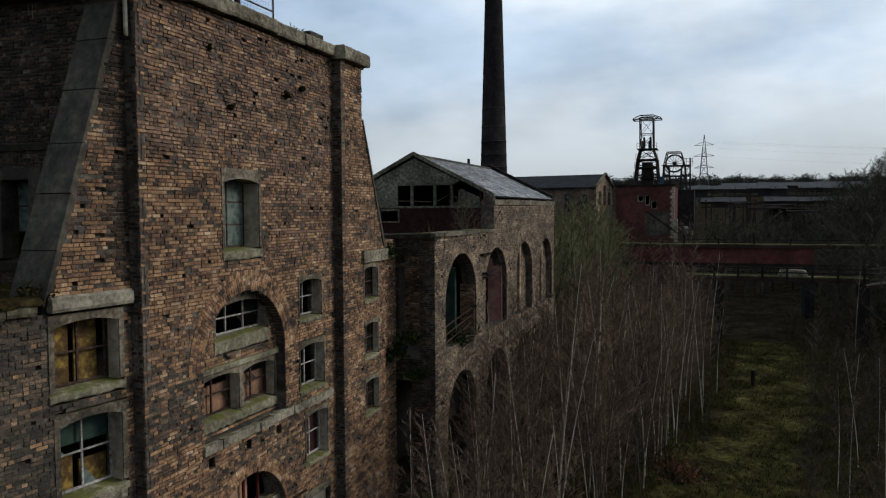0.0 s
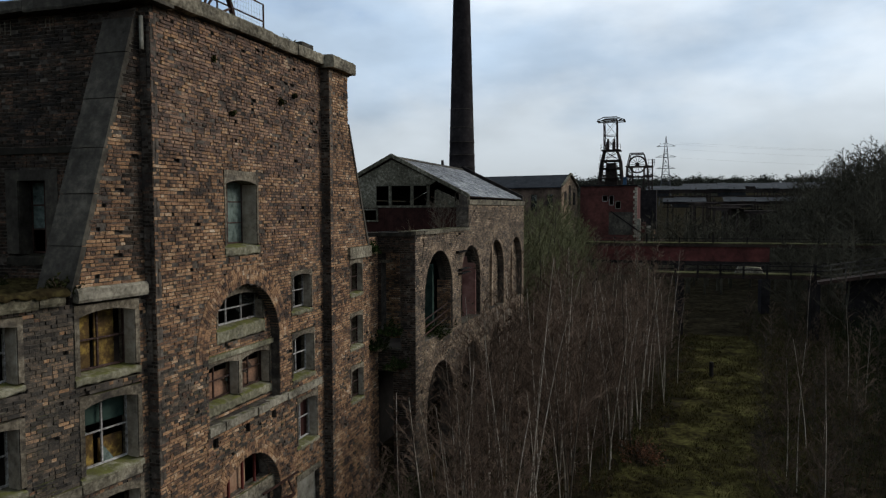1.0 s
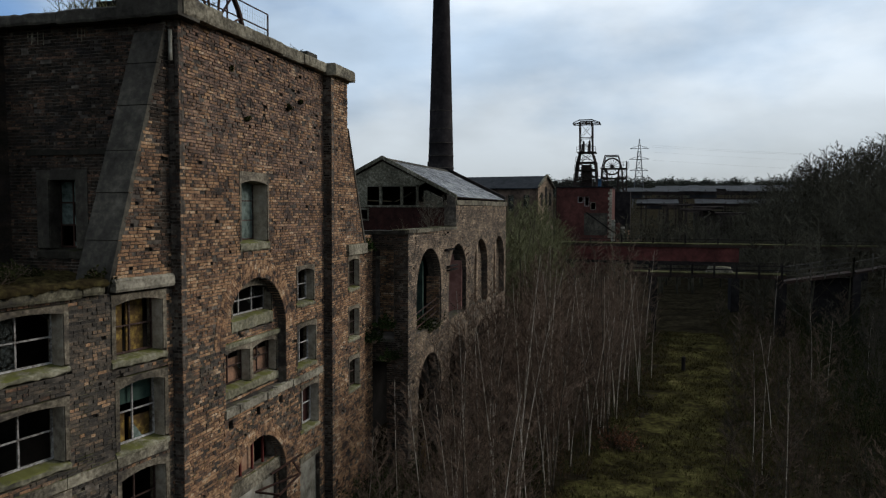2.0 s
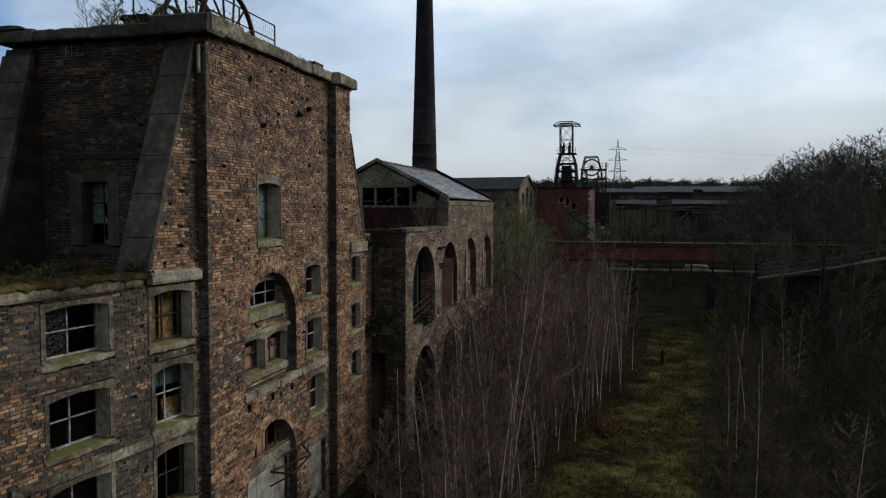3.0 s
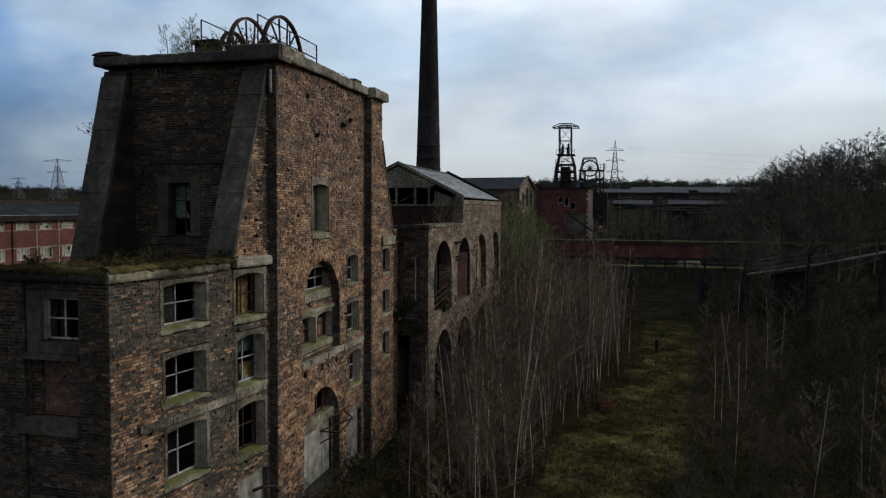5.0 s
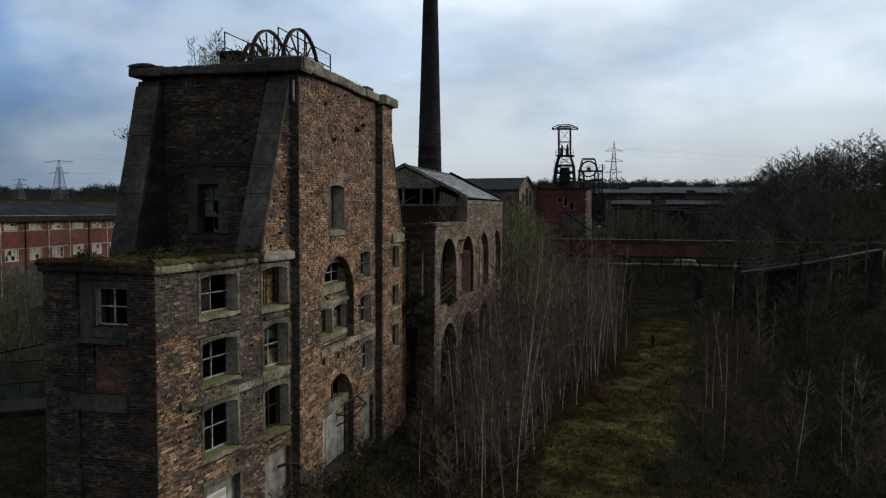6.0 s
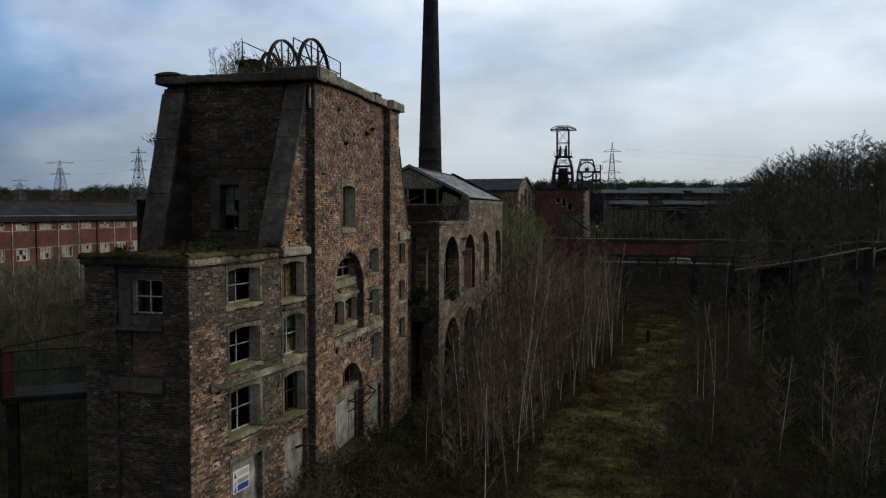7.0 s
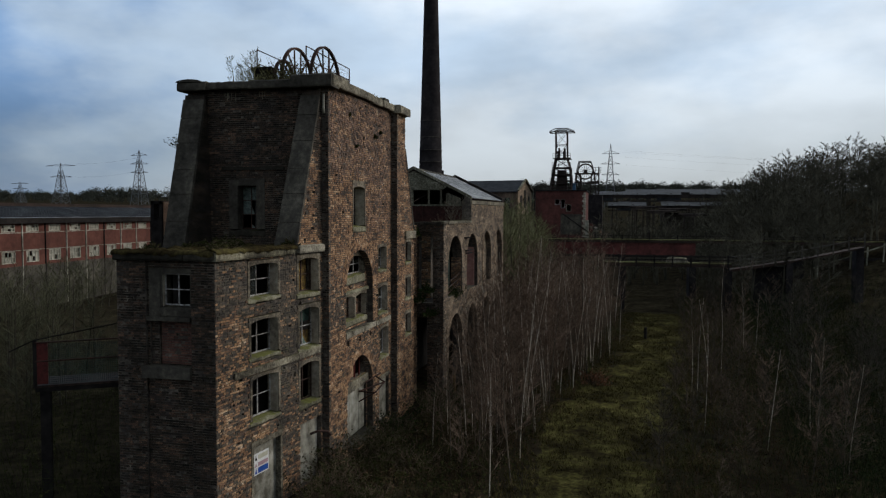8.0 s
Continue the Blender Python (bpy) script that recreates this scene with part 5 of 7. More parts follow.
# parapet link between tower and engine house
link = thing("linking_wall", "low dark brick wall linking the tower and the engine house", "wall")
LK = Face((0.12, 10.93), (0, 1))
brick_wall(link, LK, 0, 9.6, 0, 1.30, thick=0.4, seed=86)

# ---- ground: one sheet to the horizon ----


def smooth(a, b, v):
    k = min(1.0, max(0.0, (v - a) / (b - a)))
    return k * k * (3 - 2 * k)


def ground_z(x, y):
    r = math.hypot(x, y)
    z = 0.12 * noise.noise((x * 0.35, y * 0.35, 1.0)) + 0.25 * noise.noise((x * 0.08, y * 0.08, 4.0))
    z *= smooth(0, 6, abs(x - 0.0) if -8 < y < 32 else 6)
    # wooded bank
    z += 13.0 * smooth(19, 46, x) * smooth(34, 105, y) * (1 - smooth(170, 260, y))
    z += 6.0 * smooth(50, 120, x) * smooth(10, 60, y) * (1 - smooth(170, 260, y))
    # valley sides and far hills
    z += 14 * smooth(110, 400, r)
    z += (52 + 22 * noise.noise((x * 0.0011, y * 0.0011, 7.0))) * smooth(350, 1700, r) * (0.40 + 0.6 * smooth(-500, -60, x))
    z += 40 * smooth(1800, 3500, r)
    return z


def spaced(limit_lo, limit_hi, fine_lo, fine_hi, step):
    vals = []
    v = fine_lo
    while v <= fine_hi:
        vals.append(v)
        v += step
    s, v = step, fine_hi
    while v < limit_hi:
        s *= 1.16
        v += s
        vals.append(v)
    s, v = step, fine_lo
    while v > limit_lo:
        s *= 1.16
        v -= s
        vals.insert(0, v)
    return vals


g = Geo()
xs, ys = spaced(-4200, 4200, -14, 34, 0.8), spaced(-1500, 4600, -30, 60, 0.8)
for x in xs:
    for y in ys:
        g.v.append((x, y, ground_z(x, y)))
ny = len(ys)
for i in range(len(xs) - 1):
    for k in range(ny - 1):
        a = i * ny + k
        g.f.append((a, a + ny, a + ny + 1, a + 1))
ground = part("ground", g, GROUND, None, smooth=True)
tagged(ground, "rough winter ground of moss, grass and dark litter", "ground", kind="structure")


# ---- tall chimney ----
chimney = thing("mill_chimney", "tall tapering round chimney of sooty dark brick", "chimney")
g = Geo()
CX, CY = -21.2, 97.6
sides = 40
zs = [0, 6, 12, 17, 17.05, 17.3, 17.35, 18.9, 18.95, 19.15, 19.2, 20.9, 20.95, 21.1, 21.15, 30, 40, 50, 57, 57.1, 58.2, 58.3]
for i, z in enumerate(zs):
    r = 2.47 - 0.0272 * z
    if 17.03 < z < 17.33 or 18.93 < z < 19.17 or 20.93 < z < 21.12:
        r += 0.035
    if z > 57.05:
        r += 0.3
    for k in range(sides):
        a = 2 * math.pi * k / sides
        g.v.append((CX + r * math.cos(a), CY + r * math.sin(a), z))
for i in range(len(zs) - 1):
    for k in range(sides):
        g.f.append((i * sides + k, i * sides + (k + 1) % sides, (i + 1) * sides + (k + 1) % sides, (i + 1) * sides + k))
part("shaft", g, SOOT, chimney, smooth=True)
for z in (17.1, 19.0, 21.0, 23.2, 26.0):
    g = Geo()
    r = 2.47 - 0.0272 * z + 0.03
    pts = [(CX + r * math.cos(2 * math.pi * k / 32), CY + r * math.sin(2 * math.pi * k / 32), z) for k in range(33)]
    g.tube(pts, [0.045] * 33, 5)
    part("iron_band", g, STONE_DARK, chimney)


# ---- far workshop with a dark slate roof ----
shop = thing("workshop", "long brown brick workshop with a black slate roof", "building")
SC = Vector((-9.75, 125.0, 0))
SG, SD = Vector((0.19, 0.982, 0)), Vector((-0.982, 0.19, 0))
SLEN, SWID, EAVE, RIDGE = 27.0, 9.2, 14.75, 17.0
SH = Face(SC + SD * SLEN, -SD)
SE = Face(SC, SG)
holes = [Hole(1.6 + k * 3.2, 2.9 + k * 3.2, 10.2, 13.4, rise=0.5) for k in range(8)]
brick_spans = cut(0, SLEN, [(h.u0, h.u1) for h in holes])
g = Geo()
SH.box(g, 0, SLEN, 0, 10.2, -0.5, 0)
SH.box(g, 0, SLEN, 13.4, EAVE, -0.5, 0)
part("wall", g, WORKSHOP, shop)
for a, b in brick_spans:
    g = Geo()
    SH.box(g, a, b, 10.2, 13.4, -0.5, 0)
    part("pier", g, WORKSHOP, shop)
for h in holes:
    g = Geo()
    SH.box(g, h.u0, h.u1, h.z0, h.z1, -0.45, -0.3)
    part("window", g, GLASS, shop)
g = Geo()
SE.prism(g, [(0, 0), (SWID, 0), (SWID, EAVE), (SWID / 2, RIDGE), (0, EAVE)], -0.4, 0)
gable = part("gable", g, BRICK_GREY, shop, "paler brick gable end")
for u0, u1, z0, z1 in ((1.5, 2.7, 11.4, 14.0), (4.0, 5.2, 11.4, 15.2), (6.6, 7.7, 11.4, 14.0)):
    g = Geo()
    SE.prism(g, [(u0, z0), (u1, z0), (u1, z1 - 0.3), ((u0 + u1) / 2, z1), (u0, z1 - 0.3)], -0.05, 0.05)
    part("window", g, DARK, gable)
for k in range(2):
    g = Geo()
    r0 = SC + SG * (-0.5 if k == 0 else SWID + 0.5) - SD * 0.05
    r1 = SC + SG * (SWID / 2) - SD * 0.05
    e0, e1 = r0 + SD * SLEN, r1 + SD * SLEN
    g.hexa([(*r0.xy, EAVE - 0.2), (*e0.xy, EAVE - 0.2), (*e1.xy, RIDGE), (*r1.xy, RIDGE),
            (*r0.xy, EAVE - 0.02), (*e0.xy, EAVE - 0.02), (*e1.xy, RIDGE + 0.22), (*r1.xy, RIDGE + 0.22)])
    part("roof", g, SLATE_DARK, shop)
    g = Geo()
    c0, c1 = SC + SG * (-0.3 if k == 0 else SWID + 0.3) - SD * 0.2, SC + SG * (SWID / 2) - SD * 0.2
    g.beam((*c0.xy, EAVE + 0.12), (*c1.xy, RIDGE + 0.38), 0.4, 0.3)
    part("gable_coping", g, STONE, shop)

# ---- red pit-bank building ----
bank = thing("pit_bank_building", "flat-roofed red brick pit bank building with pale quoins", "building")
RB = Face((-4.4, 110), (1, 0))
BW = 9.05
holes = [Hole(3.5, 4.4, 11.8, 12.8), Hole(4.6, 5.4, 11.2, 12.8), Hole(5.6, 6.5, 10.6, 11.9)]
for za, zb, spans in ((0, 10.6, []), (10.6, 11.2, [holes[2]]), (11.2, 11.8, holes[1:]), (11.8, 11.9, holes), (11.9, 12.8, holes[:2]), (12.8, 14.3, [])):
    for a, b in cut(0, BW, [(h.u0, h.u1) for h in spans]):
        g = Geo()
        RB.box(g, a, b, za, zb, -0.4, 0)
        part("wall", g, PITBANK, bank)
g = Geo()
g.block(4.25, 4.65, 110.4, 122, 0, 14.3)
g.block(-4.4, -4.0, 110.4, 122, 0, 14.3)
g.block(-4.4, 4.65, 121.6, 122, 0, 14.3)
part("side_wall", g, PITBANK, bank)
for h, mm in zip(holes, (PAINT_WHITE, PAINT_WHITE, PLASTER)):
    g = Geo()
    for a, b, c, d_ in ((h.u0, h.u0 + 0.1, h.z0, h.z1), (h.u1 - 0.1, h.u1, h.z0, h.z1), (h.u0, h.u1, h.z0, h.z0 + 0.1), (h.u0, h.u1, h.z1 - 0.1, h.z1)):
        RB.box(g, a, b, c, d_, -0.25, -0.1)
    part("window", g, mm, bank)
g = Geo()
for k in range(18):
    w = 0.55 if k % 2 else 0.85
    RB.box(g, 9.07 - w * 0.7, 9.09, 6.0 + k * 0.45, 6.4 + k * 0.45, -0.3, 0.04)
part("quoins", g, REVEAL, bank)
g = Geo()
g.block(-4.6, 4.85, 109.8, 122.2, 14.3, 14.5)
part("roof", g, SOOT, bank)
g = Geo()
RB.box(g, 4.6, 8.4, 6.4, 10.1, 0.0, 0.12)
part("rendered_panel", g, STONE_DARK, bank)
g = Geo()
g.beam((0.6, 109.4, 10.2), (6.3, 107.5, 6.2), 0.18)
part("handrail", g, BLACK_IRON, bank)
for k in range(4):
    g = Geo()
    g.block(4.6 + k * 0.75, 5.2 + k * 0.75, 110 + k, 111.5 + k, 0, 9.0 - k * 0.6)
    part("stub_pier", g, (PLASTER, PITBANK, PLASTER, BRICK_TAN)[k], bank)


# ---- headgears ----
def lattice(g, a0, a1, b0, b1, n, w=0.12):
    """Two legs a0-a1 and b0-b1 with cross bracing."""
    a0, a1, b0, b1 = map(Vector, (a0, a1, b0, b1))
    for k in range(n):
        p, q = a0.lerp(a1, k / n), a0.lerp(a1, (k + 1) / n)
        r, s = b0.lerp(b1, k / n), b0.lerp(b1, (k + 1) / n)
        g.beam(p, s, w * 0.6)
        g.beam(r, q, w * 0.6)
        g.beam(q, s, w)


head = thing("headgear", "tall black steel lattice headgear with a wide crosshead", "headgear")
HY = 134.0


def ring_at(x0, x1, dy, z):
    return [(x0, HY + dy, z), (x1, HY + dy, z), (x1, HY + 4.6 - dy, z), (x0, HY + 4.6 - dy, z)]


foot, knee, waist, top = ring_at(-4.05, 0.6, 0.0, 14.4), ring_at(-3.4, 0.15, 0.5, 20.0), ring_at(-2.95, -0.5, 0.9, 22.0), ring_at(-3.05, -0.6, 0.9, 28.0)
for lo_, hi_, w in ((foot, knee, 0.30), (knee, waist, 0.26), (waist, top, 0.20)):
    for a, b in zip(lo_, hi_):
        g = Geo()
        g.beam(a, b, w)
        part("leg", g, STEEL, head)
for lo_, hi_, n, w in ((waist, top, 2, 0.12), (knee, waist, 1, 0.16), (foot, knee, 4, 0.16)):
    for k in range(4):
        g = Geo()
        lattice(g, lo_[k], hi_[k], lo_[(k + 1) % 4], hi_[(k + 1) % 4], n, w)
        part("bracing", g, STEEL, head)
# the enclosed cage way between the legs, with landings
g = Geo()
g.hexa([(-2.75, HY + 0.7, 14.6), (-0.35, HY + 0.7, 14.6), (-0.75, HY + 1.0, 19.6), (-2.55, HY + 1.0, 19.6),
        (-2.75, HY + 3.9, 14.6), (-0.35, HY + 3.9, 14.6), (-0.75, HY + 3.6, 19.6), (-2.55, HY + 3.6, 19.6)])
part("cage_way", g, STEEL, head, "sheeted cage way")
for z, x0, x1 in ((16.6, -4.0, 0.55), (18.4, -3.8, 0.4), (20.0, -3.6, 0.35), (22.0, -3.45, 0.25)):
    g = Geo()
    g.block(x0, x1, HY - 0.2, HY + 4.6, z, z + 0.14)
    part("landing", g, STEEL, head)
    g = Geo()
    for x in (x0, x0 + (x1 - x0) / 3, x0 + (x1 - x0) * 2 / 3, x1):
        g.beam((x, HY - 0.2, z), (x, HY - 0.2, z + 1.1), 0.07)
    for dz in (0.6, 1.1):
        g.beam((x0, HY - 0.2, z + dz), (x1, HY - 0.2, z + dz), 0.06)
    part("guard_rail", g, STEEL, head)
for x in (-2.3, -1.1):
    g = Geo()
    pts = [(x, HY + 2.3 + 1.15 * math.cos(2 * math.pi * k / 24), 23.2 + 1.15 * math.sin(2 * math.pi * k / 24)) for k in range(25)]
    g.tube(pts, [0.16] * 25, 6)
    for k in range(8):
        a = 2 * math.pi * k / 8
        g.tube([(x, HY + 2.3, 23.2), (x, HY + 2.3 + 1.1 * math.cos(a), 23.2 + 1.1 * math.sin(a))], [0.05, 0.04], 4)
    part("winding_wheel", g, STEEL, head)
    g = Geo()
    g.block(x - 0.3, x + 0.3, HY + 1.0, HY + 1.5, 22.1, 23.6 + 0.4 * x % 0.5)
    part("bearing", g, STEEL, head)
g = Geo()
for y in (HY + 0.9, HY + 3.7):
    g.beam((-4.4, y, 27.8), (1.0, y, 27.8), 0.18)
for x in (-4.3, -1.8, 0.9):
    g.beam((x, HY + 0.9, 27.8), (x, HY + 3.7, 27.8), 0.18)
for y in (HY + 0.9, HY + 3.7):
    g.beam((-4.3, y, 27.95), (-3.05, y, 28.5), 0.16)
    g.beam((0.9, y, 27.95), (-0.6, y, 28.5), 0.16)
    g.beam((-3.1, y, 28.5), (-0.55, y, 28.5), 0.2)
part("crosshead", g, STEEL, head)
g = Geo()
g.block(-7.4, -3.8, HY, HY + 3, 14.5, 14.75)
part("side_landing", g, STEEL, head)
for x in (-7.3, -6.1, -4.9):
    g = Geo()
    g.beam((x, HY + 0.3, 0), (x, HY + 0.3, 14.5), 0.22)
    part("post", g, STEEL, head)
g = Geo()
for k in range(7):
    x = -7.35 + k * 0.6
    g.beam((x, HY, 14.75), (x, HY, 16.5), 0.08)
for z in (15.4, 16.0, 16.5):
    g.beam((-7.4, HY, z), (-3.7, HY, z), 0.08)
part("side_rail", g, STEEL, head)
g = Geo()
g.block(-4.0, 0.6, HY, HY + 5, 0, 14.4)
part("base", g, SOOT, head)

head2 = thing("second_headgear", "squat black headgear frame carrying a large winding wheel", "headgear")
for y in (HY + 2, HY + 5.5):
    for a, b, w in (((1.15, 14.0), (1.35, 18.9), 0.22), ((1.35, 18.9), (1.95, 21.45), 0.2), ((1.95, 21.45), (4.5, 21.45), 0.2), ((4.5, 21.45), (5.2, 18.9), 0.2),
                    ((5.2, 18.9), (5.6, 14.0), 0.22), ((6.15, 14.0), (6.15, 20.3), 0.18), ((1.0, 18.9), (6.3, 18.9), 0.2), ((1.1, 16.9), (6.25, 16.9), 0.2),
                    ((2.6, 14.0), (2.2, 18.9), 0.18), ((4.4, 14.0), (4.6, 18.9), 0.18)):
        g = Geo()
        g.beam((a[0], y, a[1]), (b[0], y, b[1]), w)
        part("frame_member", g, STEEL, head2)
    g = Geo()
    lattice(g, (1.15, y, 14.0), (1.3, y, 18.8), (2.6, y, 14.0), (2.25, y, 18.8), 3, 0.13)
    lattice(g, (4.4, y, 14.0), (4.6, y, 18.8), (6.15, y, 14.0), (6.15, y, 18.8), 3, 0.13)
    part("bracing", g, STEEL, head2)
g = Geo()
for x in (4.9, 5.5, 6.1, 6.6):
    g.beam((x, HY + 1.7, 18.9), (x, HY + 1.7, 20.1), 0.07)
for z in (19.5, 20.1):
    g.beam((4.9, HY + 1.7, z), (6.7, HY + 1.7, z), 0.07)
part("guard_rail", g, STEEL, head2)
c = Vector((3.3, HY + 3.5, 19.35))
g = Geo()
pts = [(c.x + 1.62 * math.cos(2 * math.pi * k / 36), c.y, c.z + 1.62 * math.sin(2 * math.pi * k / 36)) for k in range(37)]
g.tube(pts, [0.17] * 37, 6)
wheel = part("winding_wheel", g, STEEL, head2)
for k in range(14):
    a = 2 * math.pi * k / 14
    g = Geo()
    g.tube([tuple(c), (c.x + 1.55 * math.cos(a), c.y, c.z + 1.55 * math.sin(a))], [0.06, 0.045], 5)
    part("spoke", g, STEEL, wheel)
g = Geo()
g.tube([(c.x, c.y - 0.4, c.z), (c.x, c.y + 0.4, c.z)], [0.38, 0.38], 12, True)
part("hub", g, STEEL, wheel)
g = Geo()
g.block(1.2, 7.0, HY + 1.5, HY + 6.5, 0, 14.2)
part("base", g, SOOT, head2)
g = Geo()
g.block(0.75, 1.35, HY + 0.5, HY + 2.0, 14.2, 16.6)
g.block(0.65, 1.45, HY + 0.4, HY + 2.1, 16.6, 16.75)
part("cabin", g, BLUE, head2, "small faded blue cabin")

# ---- dark sheds and gantries behind ----
for k, (x0, x1, y, z0, z1) in enumerate(((4.4, 60, 152, 13.2, 15.0), (8, 62, 146, 10.9, 12.4), (12, 70, 168, 14.6, 16.0))):
    shed = thing("conveyor_shed", "long dark half-stripped conveyor shed on steel posts", "shed", "dark sheds")
    r = random.Random(k + 3)
    for yy in (y, y + 7.6):
        for z in (z0, (z0 + z1) / 2, z1 - 0.5):
            g = Geo()
            g.beam((x0, yy, z), (x1, yy, z), 0.2)
            part("girder", g, STEEL, shed)
    x = x0
    while x < x1 - 1:
        n = min(x + r.uniform(1.8, 3.4), x1)
        if r.random() > 0.2:
            g = Geo()
            drop = r.choice((0.0, 0.0, 0.35, 0.7)) * (z1 - z0)
            g.block(x + 0.02, n - 0.02, y + 0.12, y + 0.18, z0 + drop, z1 - 0.45)
            part("side_sheet", g, SHEETING, shed)
        if r.random() > 0.12:
            g = Geo()
            a, b = z1 - 0.4 + r.uniform(-0.07, 0.07), z1 + 0.5 + r.uniform(-0.1, 0.1)
            g.hexa([(x + 0.02, y - 0.5, a), (n - 0.02, y - 0.5, a + r.uniform(-0.06, 0.06)), (n - 0.02, y + 4, b), (x + 0.02, y + 4, b),
                    (x + 0.02, y - 0.5, a + 0.06), (n - 0.02, y - 0.5, a + 0.06), (n - 0.02, y + 4, b + 0.06), (x + 0.02, y + 4, b + 0.06)])
            part("roof_sheet", g, SHEETING, shed)
        if r.random() < 0.22:
            g = Geo()
            w = r.uniform(0.3, 0.9)
            g.block(x + 0.3, x + 0.3 + w, y - 0.62, y - 0.54, z1 - 0.34, z1 - 0.34 + r.uniform(0.12, 0.3))
            part("loose_sheet", g, PLASTER, shed)
        x = n
    n = int((x1 - x0) / 4)
    for i in range(n):
        x = x0 + 1 + i * 4 + (i * 37 % 11) * 0.15
        for yy in (y + 0.3, y + 7.4):
            g = Geo()
            g.beam((x, yy, 0), (x, yy, z1), 0.22)
            part("post", g, STEEL, shed)
        if i % 2 == 0:
            g = Geo()
            g.beam((x, y + 0.2, z0), (x + 4, y + 0.2, z1 - 0.5), 0.12)
            part("brace", g, STEEL, shed)
low_shed = thing("store_shed", "low pale-walled store shed under the gantries", "shed")
g = Geo()
g.block(20, 27, 150, 156, 0, 10.2)
part("wall", g, STONE_DARK, low_shed)
g = Geo()
g.block(19.5, 27.5, 149.6, 156.4, 10.2, 10.5)
part("roof", g, SOOT, low_shed)
for k, (x, y, h) in enumerate(((13.5, 120, 11.2), (16.8, 118, 10.4), (19, 121, 10.8), (22.5, 119, 9.8))):
    fr = thing("pipe_trestle", "black steel pipe trestle", "trestle", "pipe trestles")
    for dx in (0, 1.6):
        g = Geo()
        g.beam((x + dx, y, 0), (x + dx, y, h), 0.25)
        part("post", g, STEEL, fr)
    g = Geo()
    g.beam((x - 0.4, y, h), (x + 2.2, y, h), 0.3)
    part("crossbeam", g, STEEL, fr)
    g = Geo()
    g.tube([(x - 1, y, h + 0.3), (x + 4, y, h + 0.3)], [0.2, 0.2], 8, True)
    part("pipe", g, STEEL, fr)

# ---- railway bridges across the clearing ----
rear = thing("rear_bridge", "old girder bridge with rusty red plate sides and a mossy deck", "bridge")
BR = Face((3.4, 66), (0.9995, 0.03))
u = 0.0
k = 0
while u < 16.2:
    n = min(u + 2.05, 16.3)
    g = Geo()
    BR.box(g, u + 0.02, n - 0.02, 5.25, 6.72, -0.12, 0.0)
    BR.box(g, u - 0.04, u + 0.06, 5.2, 6.75, -0.1, 0.06)
    part("side_plate", g, PLATE_RED, rear)
    u = n
g = Geo()
BR.box(g, -2, 42, 6.72, 7.0, -2.6, 0.16)
part("deck", g, TIMBER, rear)
g = Geo()
BR.box(g, -2, 42, 7.0, 7.1, -2.5, 0.17)
part("moss", g, DECK_MOSS, rear)
g = Geo()
BR.box(g, -2, 42, 4.95, 5.25, -0.2, 0.08)
part("bottom_flange", g, BLACK_IRON, rear)
for i in range(13):
    g = Geo()
    u = 1.2 + i * 3.25
    hgt = 8.0 if i % 2 else 7.7
    BR.box(g, u - 0.07, u + 0.07, 6.9, hgt, -0.1, 0.05)
    part("post", g, BLACK_IRON, rear)
for z in (7.55, 7.25):
    g = Geo()
    g.tube([BR.p(-2, z, 0), BR.p(42, z, 0)], [0.035, 0.035], 5)
    part("rail", g, BLACK_IRON, rear)
for u in (-1.0, 7.8, 16.0, 28, 40):
    g = Geo()
    BR.box(g, u - 0.4, u + 0.4, -0.5, 5.0, -2.4, -0.1)
    part("pier", g, SOOT, rear)

frontb = thing("footbridge", "low dark timber footbridge with post and rail sides", "bridge")
FB = Face((8.6, 50.5), (1, 0.004))
g = Geo()
FB.box(g, 0, 13.0, 4.95, 5.25, -1.8, 0)
part("deck", g, TIMBER, frontb)
g = Geo()
FB.box(g, 0, 13.0, 5.25, 5.33, -1.7, 0.01)
part("moss", g, DECK_MOSS, frontb)
for i in range(8):
    g = Geo()
    u = 0.4 + i * 1.75
    FB.box(g, u - 0.08, u + 0.08, 4.9, 6.15, -0.12, 0.04)
    part("post", g, BLACK_IRON, frontb)
for z in (6.0, 5.65):
    g = Geo()
    FB.box(g, 0, 13.2, z - 0.05, z + 0.05, -0.06, 0.06)
    part("rail", g, BLACK_IRON, frontb)
for u in (2.6, 12.6):
    g = Geo()
    FB.box(g, u - 0.2, u + 0.2, -0.3, 4.95, -1.6, -0.1)
    part("pier", g, BLACK_IRON, frontb)
ramp = thing("inclined_gantry", "sloping dark lattice gantry with pale handrails", "gantry")
ra, rb = Vector((21.5, 52.4, 4.55)), Vector((26.9, 52.8, 5.45))
rc = Vector((34.0, 53.4, 7.0))
for a, b, mm, nm in ((ra, rb, TIMBER, "deck_beam"), (rb, rc, TIMBER, "deck_beam")):
    g = Geo()
    g.beam(a, b, 1.4, 0.25 if a is ra else 0.14)
    part(nm, g, mm, ramp)
    for dz in ((0.5, 0.95, 1.35) if a is ra else (0.95,)):
        g = Geo()
        g.beam(a + Vector((0, -0.7, dz)), b + Vector((0, -0.7, dz)), 0.09)
        part("rail", g, TIMBER_GREY, ramp)
    for i in range(6):
        p = a.lerp(b, i / 5)
        g = Geo()
        g.beam(p + Vector((0, -0.7, -0.1)), p + Vector((0, -0.7, 1.4)), 0.11)
        part("post", g, TIMBER_GREY, ramp)
g = Geo()
g.block(26.9, 27.5, 52.2, 53.6, -0.5, 5.6)
part("pier", g, SOOT, ramp)
